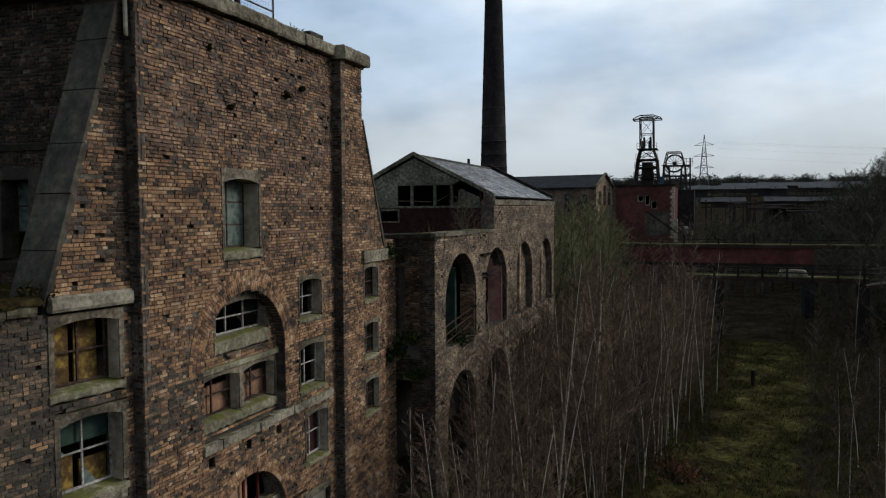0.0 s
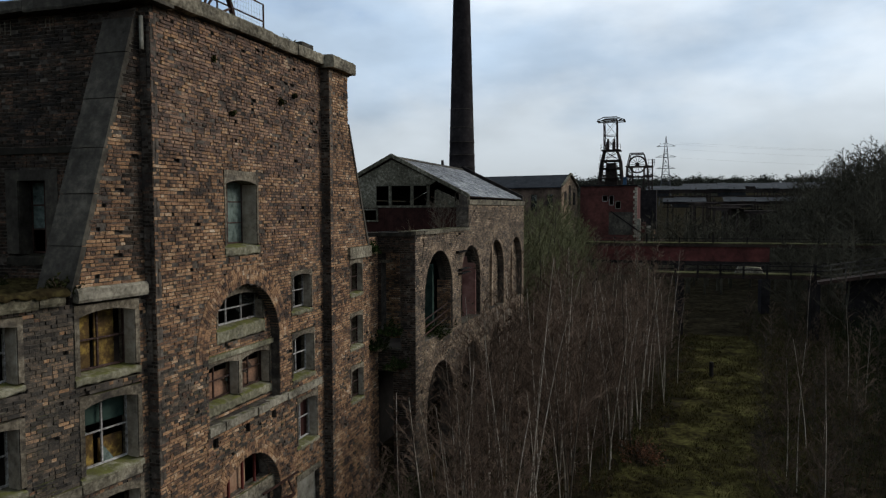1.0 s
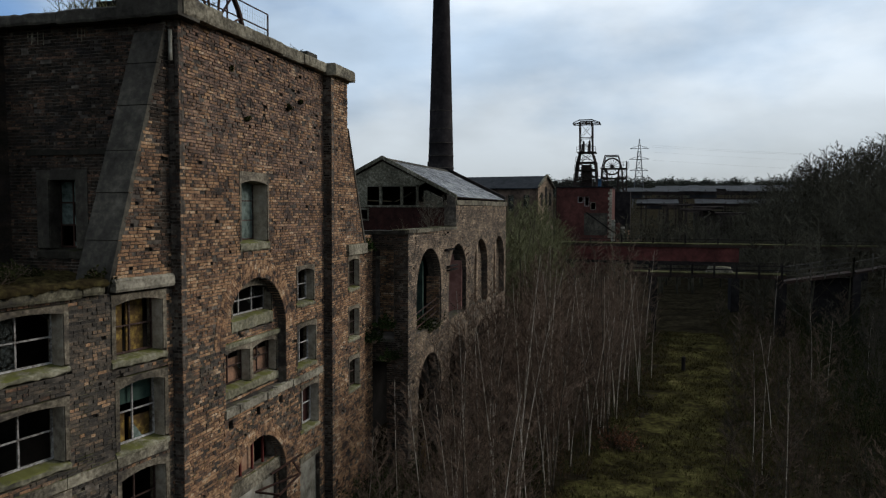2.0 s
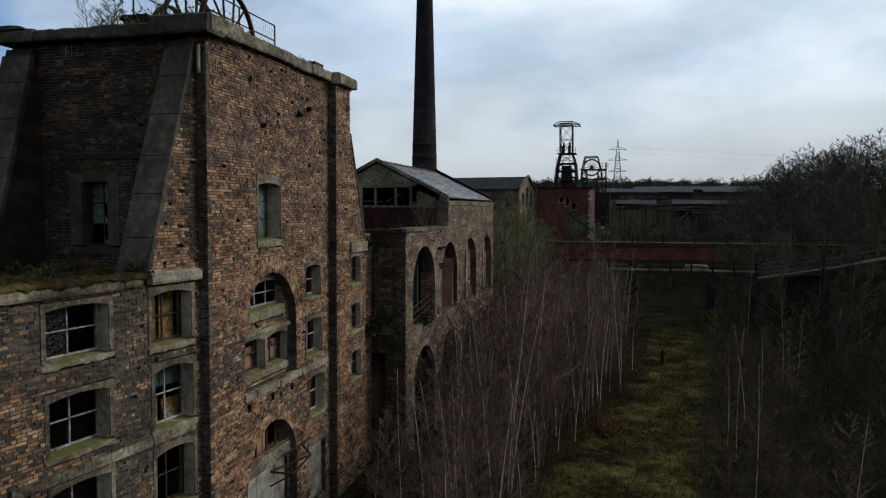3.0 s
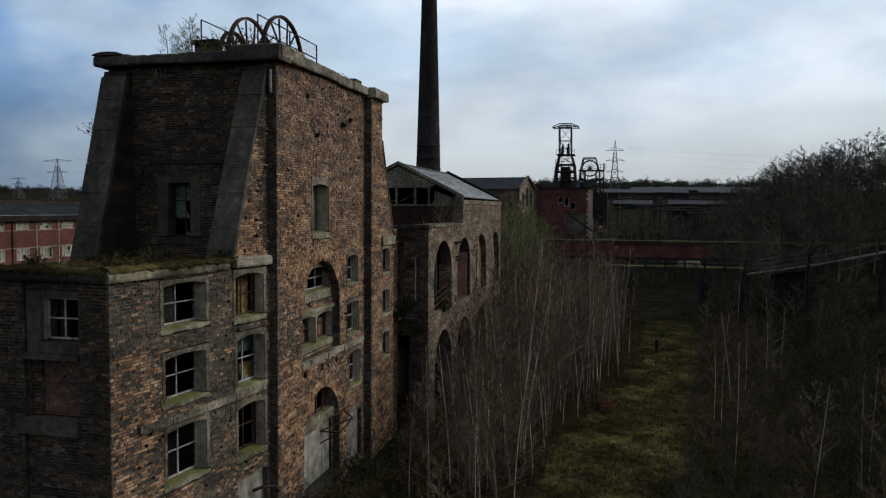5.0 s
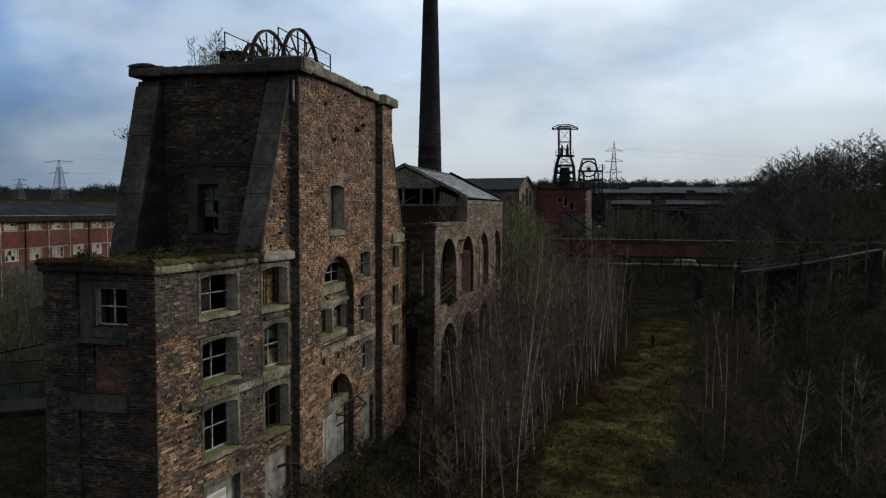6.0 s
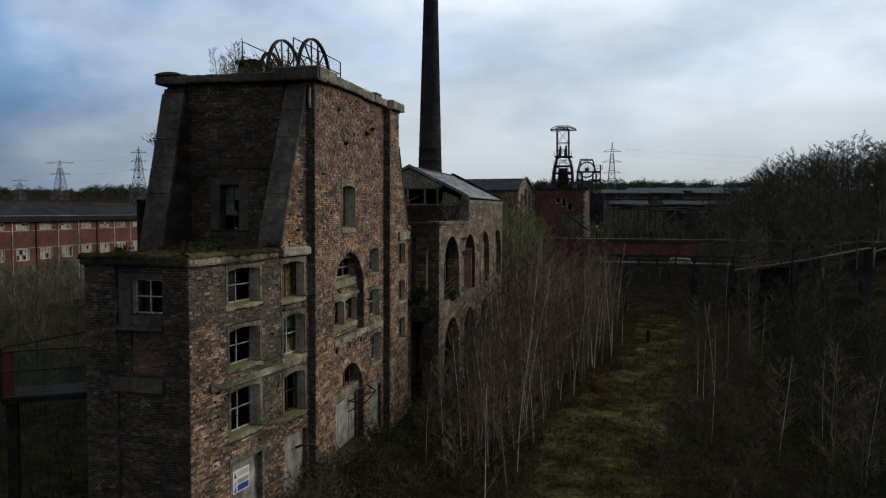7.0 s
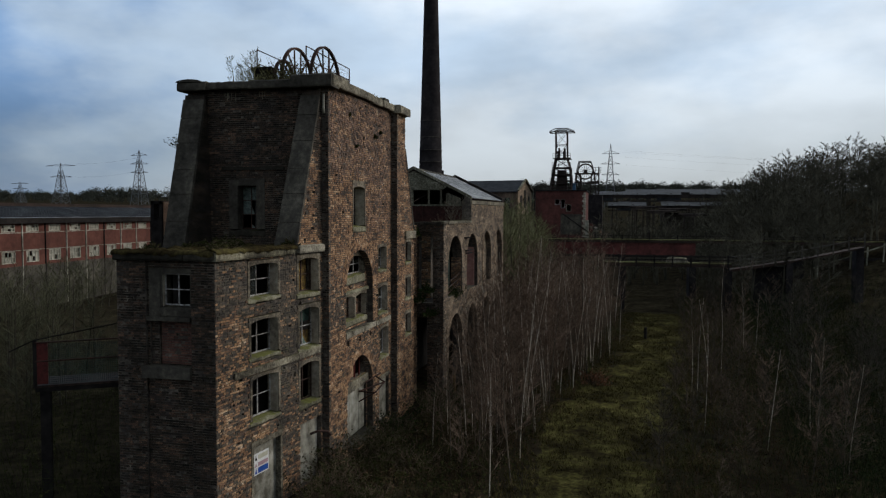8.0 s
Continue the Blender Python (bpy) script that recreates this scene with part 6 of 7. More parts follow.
g = Geo()
g.block(33.6, 34.3, 53.8, 55.2, -0.5, 6.9)
part("pier", g, SOOT, ramp)
g = Geo()
g.block(21.2, 21.7, 50.9, 52.2, -0.5, 4.6)
part("pier", g, SOOT, ramp)
g = Geo()
g.block(24.0, 26.9, 53.1, 53.5, -0.2, 5.0)
part("screen_wall", g, SOOT, ramp)
wagon = thing("scrap_sheet", "pale crumpled metal sheet lying on the footbridge", "scrap metal")
g = Geo()
g.hexa([(15.4, 51.3, 5.3), (17.6, 51.2, 5.3), (17.3, 51.4, 5.75), (15.7, 51.4, 5.9), (15.4, 52.0, 5.3), (17.6, 52.0, 5.3), (17.4, 51.9, 5.8), (15.6, 51.9, 5.8)])
part("sheet", g, STONE, wagon)
post = thing("stub_post", "short black post standing in the clearing", "post")
g = Geo()
g.tube([(12.98, 35.2, -0.3), (12.98, 35.2, 1.0), (12.98, 35.2, 1.05)], [0.13, 0.13, 0.09], 10, True)
part("shaft", g, BLACK_IRON, post)
fence = thing("broken_fence", "collapsed grey timber fence on the bank", "fence")
for i in range(7):
    g = Geo()
    x = 33 + i * 1.7
    z = ground_z(x, 66)
    g.beam((x, 66, z - 0.3), (x + 0.1, 66, z + 2.1), 0.14)
    part("post", g, BOARDS_GREY, fence)
g = Geo()
g.beam((32.5, 66, ground_z(33, 66) + 1.0), (43, 66, ground_z(43, 66) + 2.4), 0.12)
part("rail", g, BOARDS_GREY, fence)

# ---- long red factory ----
fac = thing("red_factory", "long low red brick factory with cream windows and a sheeted roof", "building")
FA = Face((-48.25, 20.0), (-0.085, 0.996))
bays = 17
bw = 3.53
FL = bw * bays
g = Geo()
win = []
for k in range(bays):
    win += [Hole(k * bw + 1.0, k * bw + 2.95, 8.12, 8.88), Hole(k * bw + 1.0, k * bw + 2.95, 4.90, 6.15)]
for za, zb in ((-1, 4.90), (6.15, 8.12), (8.88, 9.0)):
    FA.box(g, 0, FL, za, zb, -0.3, 0)
for za, zb, par in ((4.90, 6.15, 1), (8.12, 8.88, 0)):
    for a, b in cut(0, FL, [(h.u0, h.u1) for h in win[par::2]]):
        FA.box(g, a, b, za, zb, -0.3, 0)
part("wall", g, BRICK_RED, fac)
r = random.Random(3)
for h in win:
    g = Geo()
    t = 0.09
    for a, b, c, d_ in ((h.u0, h.u0 + t, h.z0, h.z1), (h.u1 - t, h.u1, h.z0, h.z1), (h.u0, h.u1, h.z0, h.z0 + t), (h.u0, h.u1, h.z1 - t, h.z1)):
        FA.box(g, a, b, c, d_, -0.2, -0.02)
    for i in range(1, 4):
        u = h.u0 + (h.u1 - h.u0) * i / 4
        FA.box(g, u - 0.03, u + 0.03, h.z0, h.z1, -0.15, -0.05)
    FA.box(g, h.u0, h.u1, (h.z0 + h.z1) / 2 - 0.03, (h.z0 + h.z1) / 2 + 0.03, -0.15, -0.05)
    w = part("window", g, CREAM, fac)
    q = Geo()
    q2 = Geo()
    for i in range(4):
        for j in range(2):
            u0, u1 = h.u0 + (h.u1 - h.u0) * i / 4, h.u0 + (h.u1 - h.u0) * (i + 1) / 4
            z0, z1 = h.z0 + (h.z1 - h.z0) * j / 2, h.z0 + (h.z1 - h.z0) * (j + 1) / 2
            if r.random() > 0.25:
                FA.box(q, u0, u1, z0, z1, -0.13, -0.11)
    if q.v:
        part("pane", q, PLASTER, w)
for k in range(bays + 1):
    g = Geo()
    FA.box(g, k * bw + 0.32, k * bw + 0.44, -1, 9.0, -0.05, 0.1)
    part("downpipe", g, PLASTER if k % 3 else BLACK_IRON, fac)
for z in (8.0, 6.17):
    g = Geo()
    FA.box(g, 0, FL, z, z + 0.07, -0.02, 0.05)
    part("band", g, PLASTER, fac)
g = Geo()
FA.box(g, 0, FL, -1, 4.55, 0.0, 0.06)
part("plinth", g, STONE_DARK, fac, "grey rendered plinth")
g = Geo()
FA.box(g, -0.5, FL + 0.3, 9.0, 9.6, -0.5, 0.5)
part("eave_board", g, BLACK_IRON, fac)
g = Geo()
p = FA.p
g.hexa([p(-0.5, 9.6, 0.5), p(FL, 9.6, 0.5), p(FL, 10.75, -3.4), p(-0.5, 10.75, -3.4), p(-0.5, 9.4, 0.4), p(FL, 9.4, 0.4), p(FL, 10.55, -3.4), p(-0.5, 10.55, -3.4)])
roof = part("roof", g, FACTORY_ROOF, fac)
g = Geo()
for k in range(140):
    u = FL * k / 140
    g.beam(p(u, 9.66, 0.45), p(u, 10.80, -3.35), 0.16, 0.12)
part("roof_ribs", g, SHEETING, roof)
g = Geo()
FA.box(g, -0.5, FL, 10.55, 11.2, -14, -3.4)
part("upper_roof", g, TIMBER, fac)
g = Geo()
FA.box(g, -0.5, FL, -1, 8.5, -14, -13.6)
FA.box(g, 0, 0.3, -1, 8.5, -13.6, -0.3)
FA.box(g, FL - 0.3, FL, -1, 8.5, -13.6, -0.3)
part("rear_wall", g, BRICK_RED, fac)
stair = thing("stair_tower", "narrow black stair tower with a square opening beside a brown wall", "tower")
g = Geo()
SX, SY = -17.6, 14.0
g.block(SX, SX + 0.75, SY, SY + 0.8, -0.3, 9.7)
for a, b, c, d_ in ((SX, SX + 0.2, 9.7, 10.9), (SX + 0.6, SX + 0.75, 9.7, 10.9), (SX, SX + 0.75, 10.75, 10.95)):
    g.block(a, b, SY, SY + 0.8, c, d_)
part("shaft", g, BLACK_IRON, stair)
g = Geo()
g.block(SX + 0.75, SX + 3.2, SY + 0.2, SY + 0.8, -0.3, 10.9)
part("wall", g, BRICK_TAN, stair)

# ---- pylons ----
def pylon(x, y, h, base, arms, label):
    t = thing("pylon", label, "pylon", "power line pylons")
    z = ground_z(x, y) - 1
    h = h - z
    g = Geo()
    b, m = base / 2, base / 9
    cb = [(x - b, y - b, z), (x + b, y - b, z), (x + b, y + b, z), (x - b, y + b, z)]
    ct = [(x - m, y - m, z + h * 0.82), (x + m, y - m, z + h * 0.82), (x + m, y + m, z + h * 0.82), (x - m, y + m, z + h * 0.82)]
    for k in range(4):
        g.beam(cb[k], ct[k], 0.26)
        g.beam(ct[k], (x, y, z + h), 0.18)
        lattice(g, cb[k], ct[k], cb[(k + 1) % 4], ct[(k + 1) % 4], 7, 0.15)
    part("mast", g, GALVANISED, t)
    for f, w in arms:
        g = Geo()
        zz = z + h * f
        g.beam((x - w, y, zz), (x + w, y, zz), 0.2)
        g.beam((x - w, y, zz), (x, y, zz + h * 0.045), 0.14)
        g.beam((x + w, y, zz), (x, y, zz + h * 0.045), 0.14)
        part("cross_arm", g, GALVANISED, t)


LBL = "grey steel lattice pylon on the skyline"
pylon(5.9, 330, 42.7, 5.6, ((0.86, 4.0), (0.71, 4.3), (0.55, 4.0)), LBL)
pylon(-271.5, 300, 35.2, 6.5, ((0.94, 9.0), (0.68, 6.5)), LBL)
pylon(-225, 300, 41.5, 6.5, ((0.90, 4.5), (0.75, 5.0), (0.60, 5.0)), LBL)
pylon(-391, 400, 30.6, 6.0, ((0.92, 7.0), (0.7, 6.0)), LBL)
wire = thing("power_lines", "thin sagging power lines on the skyline", "power line")
for dx, z in ((-4.4, 39.6), (4.4, 39.6), (4.8, 36.6), (4.4, 33.0)):
    pts = []
    for k in range(13):
        s = k / 12
        pts.append((7.3 + dx + 300 * s, 330 + 20 * s, z - 22 * s * (1 - s) - 4 * s))
    g = Geo()
    g.tube(pts, [0.014] * 13, 3)
    part("wire", g, BLACK_IRON, wire)
for z in (34.8, 28.0):
    pts = [(-262 + 38 * k / 10, 300, z + 0.3 * k - 4 * (k / 10) * (1 - k / 10)) for k in range(11)]
    g = Geo()
    g.tube(pts, [0.025] * 11, 3)
    part("wire", g, BLACK_IRON, wire)

# ---- landing beside the annexe ----
plat = thing("loading_landing", "rusty landing with a green mesh guard on a black post", "platform")
LA = Face((-8.68, -5.35), (4.05, 2.65))
LL = 4.75
for k in range(7):
    g = Geo()
    LA.box(g, 0, LL, 4.18, 4.26, -1.5 + k * 0.215, -1.5 + k * 0.215 + 0.2)
    part("deck_board", g, TIMBER, plat)
g = Geo()
LA.box(g, 0.05, LL, 4.02, 4.18, -0.16, -0.04)
LA.box(g, 0.05, LL, 4.02, 4.18, -1.42, -1.3)
part("bearer", g, BLACK_IRON, plat)
g = Geo()
LA.box(g, 0.18, 0.5, -0.3, 4.02, -0.42, -0.1)
part("post", g, BLACK_IRON, plat)
g = Geo()
LA.box(g, 0.0, 0.12, 4.2, 5.85, -0.1, 0.02)
part("end_post", g, BLACK_IRON, plat)
g = Geo()
LA.box(g, 0.12, 0.46, 4.3, 5.75, -0.06, 0.0)
part("end_panel", g, PAINT_RED, plat)
for z in (5.75, 5.1):
    g = Geo()
    g.tube([LA.p(0.05, z, 0), LA.p(LL, z + 0.05, 0)], [0.03, 0.03], 6, True)
    part("rail", g, IRON, plat)
g = Geo()
for k in range(64):
    u = 0.5 + 4.2 * k / 63
    g.beam(LA.p(u, 4.28, -0.02), LA.p(u, 5.7, -0.02), 0.010)
for k in range(20):
    z = 4.3 + 1.35 * k / 19
    g.beam(LA.p(0.5, z, -0.02), LA.p(LL, z, -0.02), 0.010)
part("mesh_guard", g, GREEN_PAINT, plat, "green wire mesh")
g = Geo()
g.tube([LA.p(-0.7, 5.5, 0.1), LA.p(0.05, 5.85, 0), LA.p(2.4, 6.25, -0.1), LA.p(LL, 6.75, -0.2)], [0.025] * 4, 5)
part("cable", g, BLACK_IRON, plat)

# ---- trees and undergrowth ----


def grow(seed, height, trunk_r, n_branch, twigs, lean=0.06, up=(0.5, 1.1), reach=0.26, start=0.2, sub=3, fine=0.008):
    """Trunk and crown of a bare tree rooted at the origin."""
    r = random.Random(seed)
    trunk, crown = Geo(), Geo()
    pts, rad = [], []
    a, b = r.uniform(-lean, lean), r.uniform(-lean, lean)
    n = 9
    for i in range(n + 1):
        s = i / n
        pts.append(Vector((a * height * s * s + 0.05 * math.sin(s * 5 + seed), b * height * s + 0.05 * math.cos(s * 4 + seed * 2), height * s)))
        rad.append(max(0.008, trunk_r * (1 - s) ** 0.8))
    trunk.tube(pts, rad, 6)
    for k in range(n_branch):
        s = start + (0.98 - start) * (k + r.random()) / n_branch
        i = min(n - 1, int(s * n))
        base = pts[i].lerp(pts[i + 1], s * n - i)
        ang = r.uniform(0, 2 * math.pi)
        ln = height * reach * (1.05 - s) ** 0.6 * r.uniform(0.6, 1.2)
        rise = r.uniform(*up)
        d = Vector((math.cos(ang), math.sin(ang), rise)).normalized()
        mid = base + d * ln * 0.5
        tip = base + d * ln + Vector((0, 0, ln * r.uniform(-0.05, 0.25)))
        br = max(0.007, trunk_r * 0.3 * (1 - s * 0.7))
        crown.tube([base, mid, tip], [br, br * 0.6, br * 0.25], 3)
        for q in range(twigs):
            f = r.uniform(0.25, 1.0)
            p0 = base.lerp(mid, f * 2) if f < 0.5 else mid.lerp(tip, f * 2 - 1)
            d2 = (d + Vector((r.uniform(-0.8, 0.8), r.uniform(-0.8, 0.8), r.uniform(-0.1, 0.8)))).normalized()
            l2 = ln * r.uniform(0.2, 0.5)
            p1 = p0 + d2 * l2
            crown.spike(p0, p1, fine * r.uniform(0.9, 1.5))
            for w in range(sub):
                g0 = p0.lerp(p1, r.uniform(0.2, 0.8))
                d3 = (d2 + Vector((r.uniform(-0.9, 0.9), r.uniform(-0.9, 0.9), r.uniform(-0.5, 0.6)))).normalized()
                crown.spike(g0, g0 + d3 * l2 * r.uniform(0.4, 0.9), fine * r.uniform(0.6, 1.0))
    return trunk, crown


def tree_kind(name, label, group, variants, bark, twig):
    """Builds the variants of a tree and returns a planter that copies them."""
    made = []

    def plant(x, y, turn, size, which):
        z = ground_z(x, y) - 0.08
        m = Matrix.LocRotScale((x, y, z), Euler((0, 0, turn)), (size, size, size))
        which %= len(variants)
        while len(made) <= which:
            made.append(None)
        if made[which] is None:
            t = thing(name, label, "tree", group)
            tr, cr = variants[which]
            part("trunk", tr, bark[which] if isinstance(bark, tuple) else bark, t, smooth=True)
            part("crown", cr, twig, t)
            made[which] = t
            t.matrix_basis = m
            return t
        c = copy_thing(made[which], Matrix.LocRotScale((x, y, z), Euler((0, 0, turn)), None))
        c.scale = (size, size, size)
        return c

    return plant


birches = [grow(s, h, 0.029 + 0.005 * (s % 3), 30, 7, lean=0.09, sub=3, fine=0.009) for s, h in ((1, 7.2), (2, 8.0), (3, 6.4), (4, 7.6), (5, 8.6), (6, 5.6))]
saplings = [grow(s, h, 0.022, 26, 8, lean=0.14, reach=0.32, start=0.08, sub=3) for s, h in ((11, 4.2), (12, 5.0), (13, 3.4), (14, 4.6))]
plant_birch = tree_kind("birch_tree", "slender bare birch with a pale trunk and fine twigs", "bare birches", birches, (BARK, BARK_MID, BARK_DARK, BARK_MID, BARK_DARK, BARK_MID), TWIG)
plant_sapling = tree_kind("birch_sapling", "thin bare birch sapling with purple-brown twigs", "birch saplings", saplings, (BARK_DARK, BARK_MID, BARK_DARK, BARK_MID), TWIG)
poles = [grow(s, h, 0.020 + 0.004 * (s % 3), 20, 5, lean=0.2, reach=0.17, start=0.42, sub=3, fine=0.009) for s, h in ((71, 8.4), (72, 9.0), (73, 7.4), (74, 8.0), (75, 6.6))]
plant_pole = tree_kind("birch_tree", "tall thin leaning birch with a bare pale stem", "bare birches", poles, (BARK, BARK_MID, BARK, BARK, BARK), TWIG)
plant_dark = tree_kind("birch_sapling", "thin bare sapling with blackish twigs", "dark saplings", saplings, BARK_DARK, BARK_DARK)
rnd = random.Random(77)


def west_edge(y):
    """East edge of the birch thicket beside the buildings."""
    for (y0, x0), (y1, x1) in zip(((-4, 6.4), (0.7, 6.9), (7.4, 7.5), (15.2, 8.0), (18.3, 9.1), (35, 11.1), (49, 11.7)),
                                  ((0.7, 6.9), (7.4, 7.5), (15.2, 8.0), (18.3, 9.1), (35, 11.1), (49, 11.7), (70, 12.5))):
        if y <= y1:
            return x0 + (x1 - x0) * (y - y0) / (y1 - y0)
    return 12.5


def east_edge(y):
    return 11.6 + max(0.0, (y - 1.0)) * 0.125 if y < 36 else 16.0


count = 0
while count < 185:
    y = rnd.uniform(0.5, 47)
    x = rnd.uniform(2.4 if y < 33 else -4, west_edge(y) - 0.3)
    if y < 4 and rnd.random() < 0.75:
        continue
    if y < 17 and x < 4.0 and rnd.random() < 0.85 or y < 11 and rnd.random() < 0.35:
        continue
    size = rnd.uniform(0.75, 1.05) * (0.75 if y < 8 else 1.0)
    if rnd.random() < 0.62:
        plant_birch(x, y, rnd.uniform(0, 6.28), size, rnd.randrange(6))
    else:
        plant_sapling(x, y, rnd.uniform(0, 6.28), rnd.uniform(0.8, 1.3), rnd.randrange(4))
    count += 1
for x, y, s, k in ((6.4, -0.6, 0.62, 0), (6.9, 1.2, 0.85, 1), (4.45, 1.95, 0.7, 3), (9.0, 18.6, 0.95, 4), (5.4, 2.6, 0.72, 5), (5.9, 4.4, 0.8, 2)):
    plant_birch(x, y, s * 9, s, k)
for k in range(96):
    y = 3.5 + 40 * rnd.random() ** 1.2
    x = rnd.uniform(3.2, west_edge(y) + 0.2)
    plant_pole(x, y, rnd.uniform(0, 6.28), rnd.uniform(0.65, 1.08) * (0.8 if y < 8 else 1.0), rnd.randrange(5))
for k in range(20):
    y = rnd.uniform(3, 50)
    x = east_edge(y) + abs(rnd.gauss(0, 5)) + 0.8
    plant_pole(x, y, rnd.uniform(0, 6.28), rnd.uniform(0.5, 0.85), rnd.randrange(5))
plant_brown = tree_kind("birch_sapling", "low bare sapling with dull brown twigs", "brown saplings", saplings, BARK_DARK, TWIG_BROWN)
count = 0
while count < 135:
    y = rnd.uniform(-6, 60)
    x = east_edge(y) + abs(rnd.gauss(0, 8)) + 0.2
    if x > 44:
        continue
    size = rnd.uniform(0.4, 0.85) if x < east_edge(y) + 6 else rnd.uniform(0.7, 1.2)
    (plant_dark if x > east_edge(y) + 7 or rnd.random() < 0.3 else plant_brown)(x, y, rnd.uniform(0, 6.28), size, rnd.randrange(4))
    count += 1
for x, y, s, k in ((18.0, 3.0, 0.75, 1), (18.9, 2.6, 0.6, 3), (19.8, 5.0, 0.62, 0), (17.2, 8.0, 0.7, 2)):
    plant_birch(x, y, s * 5, s, k)

# olive willows beyond the engine house, and dark scrub by the factory
willows = [grow(s, 10.0, 0.12, 42, 11, lean=0.1, up=(0.5, 1.5), reach=0.38, start=0.1, sub=3, fine=0.015) for s in (31, 32, 33)]
plant_willow = tree_kind("willow_tree", "rounded bare willow with olive twigs", "olive willows", willows, BARK_DARK, TWIG_OLIVE)
for x, y, s in ((1.2, 42, 1.0), (0.0, 52, 1.1), (-3.0, 58, 1.15), (0.5, 38, 0.95), (-1.5, 45, 1.05), (-0.5, 62, 1.15), (1.3, 56, 0.9), (-2.5, 50, 1.1), (1.6, 47, 0.85),
                (-4.5, 66, 1.15), (0.8, 68, 0.95), (2.2, 40, 0.7), (7.2, 84, 0.62), (0.9, 60, 1.0), (1.5, 54, 0.95), (0.2, 64, 1.05),
                (-1.2, 56, 1.1), (2.0, 50, 0.8), (-0.6, 41, 1.0), (1.9, 62, 0.95), (-2.2, 70, 1.2), (0.4, 46, 1.0)):
    plant_willow(x, y, x * 3 + y, s, int(x * 7 + y) % 3)
scrub = [grow(s, 9.0, 0.11, 26, 9, lean=0.12, up=(0.5, 1.4), reach=0.40, start=0.08, sub=2, fine=0.016) for s in (34, 35, 36)]
plant_scrub = tree_kind("willow_scrub", "low bare willow scrub with grey-olive twigs", "willow scrub", scrub, BARK_DARK, TWIG_SCRUB)
for x, y, s in ((4.6, 80, 0.75), (6.0, 90, 0.85), (8.4, 78, 0.55), (10.0, 92, 0.75), (3.4, 74, 0.7), (12.5, 88, 0.6), (6.6, 100, 0.8)):
    plant_scrub(x, y, x * 5 + y, s, int(y) % 3)
count = 0
while count < 48:
    x, y = rnd.uniform(-58, -9.5), rnd.uniform(-4, 44)
    if x > -13 and y > -1 or y > 2 + (-x) * 0.75 or x < -46:
        continue
    plant_scrub(x, y, rnd.uniform(0, 6.28), rnd.uniform(0.42, 0.68), rnd.randrange(3))
    count += 1

for k in range(34):
    plant_scrub(-40.0 - 5.5 * rnd.random(), 20 + 1.12 * k + rnd.uniform(-0.8, 0.8), rnd.uniform(0, 6.28), rnd.uniform(0.52, 0.66), k)

# the wooded bank, and woods too far off to count
bank_trees = [grow(s, 9.2, 0.13, 26, 8, lean=0.08, up=(0.15, 1.0), reach=0.38, start=0.12, sub=4, fine=0.019) for s in (51, 52, 53, 54)]


def wood(name, label, spots, variants, twig):
    base = []
    for tr, cr in variants:
        v = np.array(tr.v + cr.v)
        f = list(tr.f) + [tuple(i + len(tr.v) for i in q) for q in cr.f]
        base.append((v, f))
    vs, fs, o = [], [], 0
    for x, y, s, turn, k in spots:
        v, f = base[k % len(base)]
        c, sn = math.cos(turn) * s, math.sin(turn) * s
        w = np.empty_like(v)
        w[:, 0] = v[:, 0] * c - v[:, 1] * sn + x
        w[:, 1] = v[:, 0] * sn + v[:, 1] * c + y
        w[:, 2] = v[:, 2] * s + ground_z(x, y) - 0.1
        vs.append(w)
        fs.extend([tuple(i + o for i in q) for q in f])
        o += len(v)
    me = bpy.data.meshes.new(name)
    me.from_pydata(np.concatenate(vs).tolist(), [], fs)
    me.materials.append(twig)
    return tagged(new(name, me), label, "woodland", kind="stuff")


spots = []
while len(spots) < 225:
    x, y = rnd.uniform(20, 70), rnd.uniform(52, 150)
    if x < 20 + (y - 50) * 0.04 or x > 28 + (y - 40) * 0.45:
        continue
    spots.append((x, y, rnd.uniform(0.8, 1.08), rnd.uniform(0, 6.28), rnd.randrange(4)))
wood("bank_wood", "dense bare dark woodland on a rising bank", spots, bank_trees, TWIG_DARK)
small = [grow(s, 9.0, 0.16, 15, 6, up=(0.1, 1.0), reach=0.5, start=0.08, sub=2, fine=0.045) for s in (61, 62, 63)]
spots = []
while len(spots) < 230:
    x, y = rnd.uniform(-60, 90), rnd.uniform(72, 330)
    if -32 < x < 8 and 90 < y < 148 or (8 <= x < 30 and 112 < y < 180) or (x < 14 and y < 84):
        continue
    if y < 115 and 4 < x < 12 and rnd.random() < 0.5:
        continue
    spots.append((x, y, rnd.uniform(0.45, 0.8), rnd.uniform(0, 6.28), rnd.randrange(3)))
for _ in range(42):
    spots.append((rnd.uniform(7, 34), rnd.uniform(82, 112), rnd.uniform(0.85, 1.15), rnd.uniform(0, 6.28), rnd.randrange(3)))
wood("valley_scrub", "dark leafless scrub filling the valley floor", spots, small, TWIG_DARK)
fuller = []
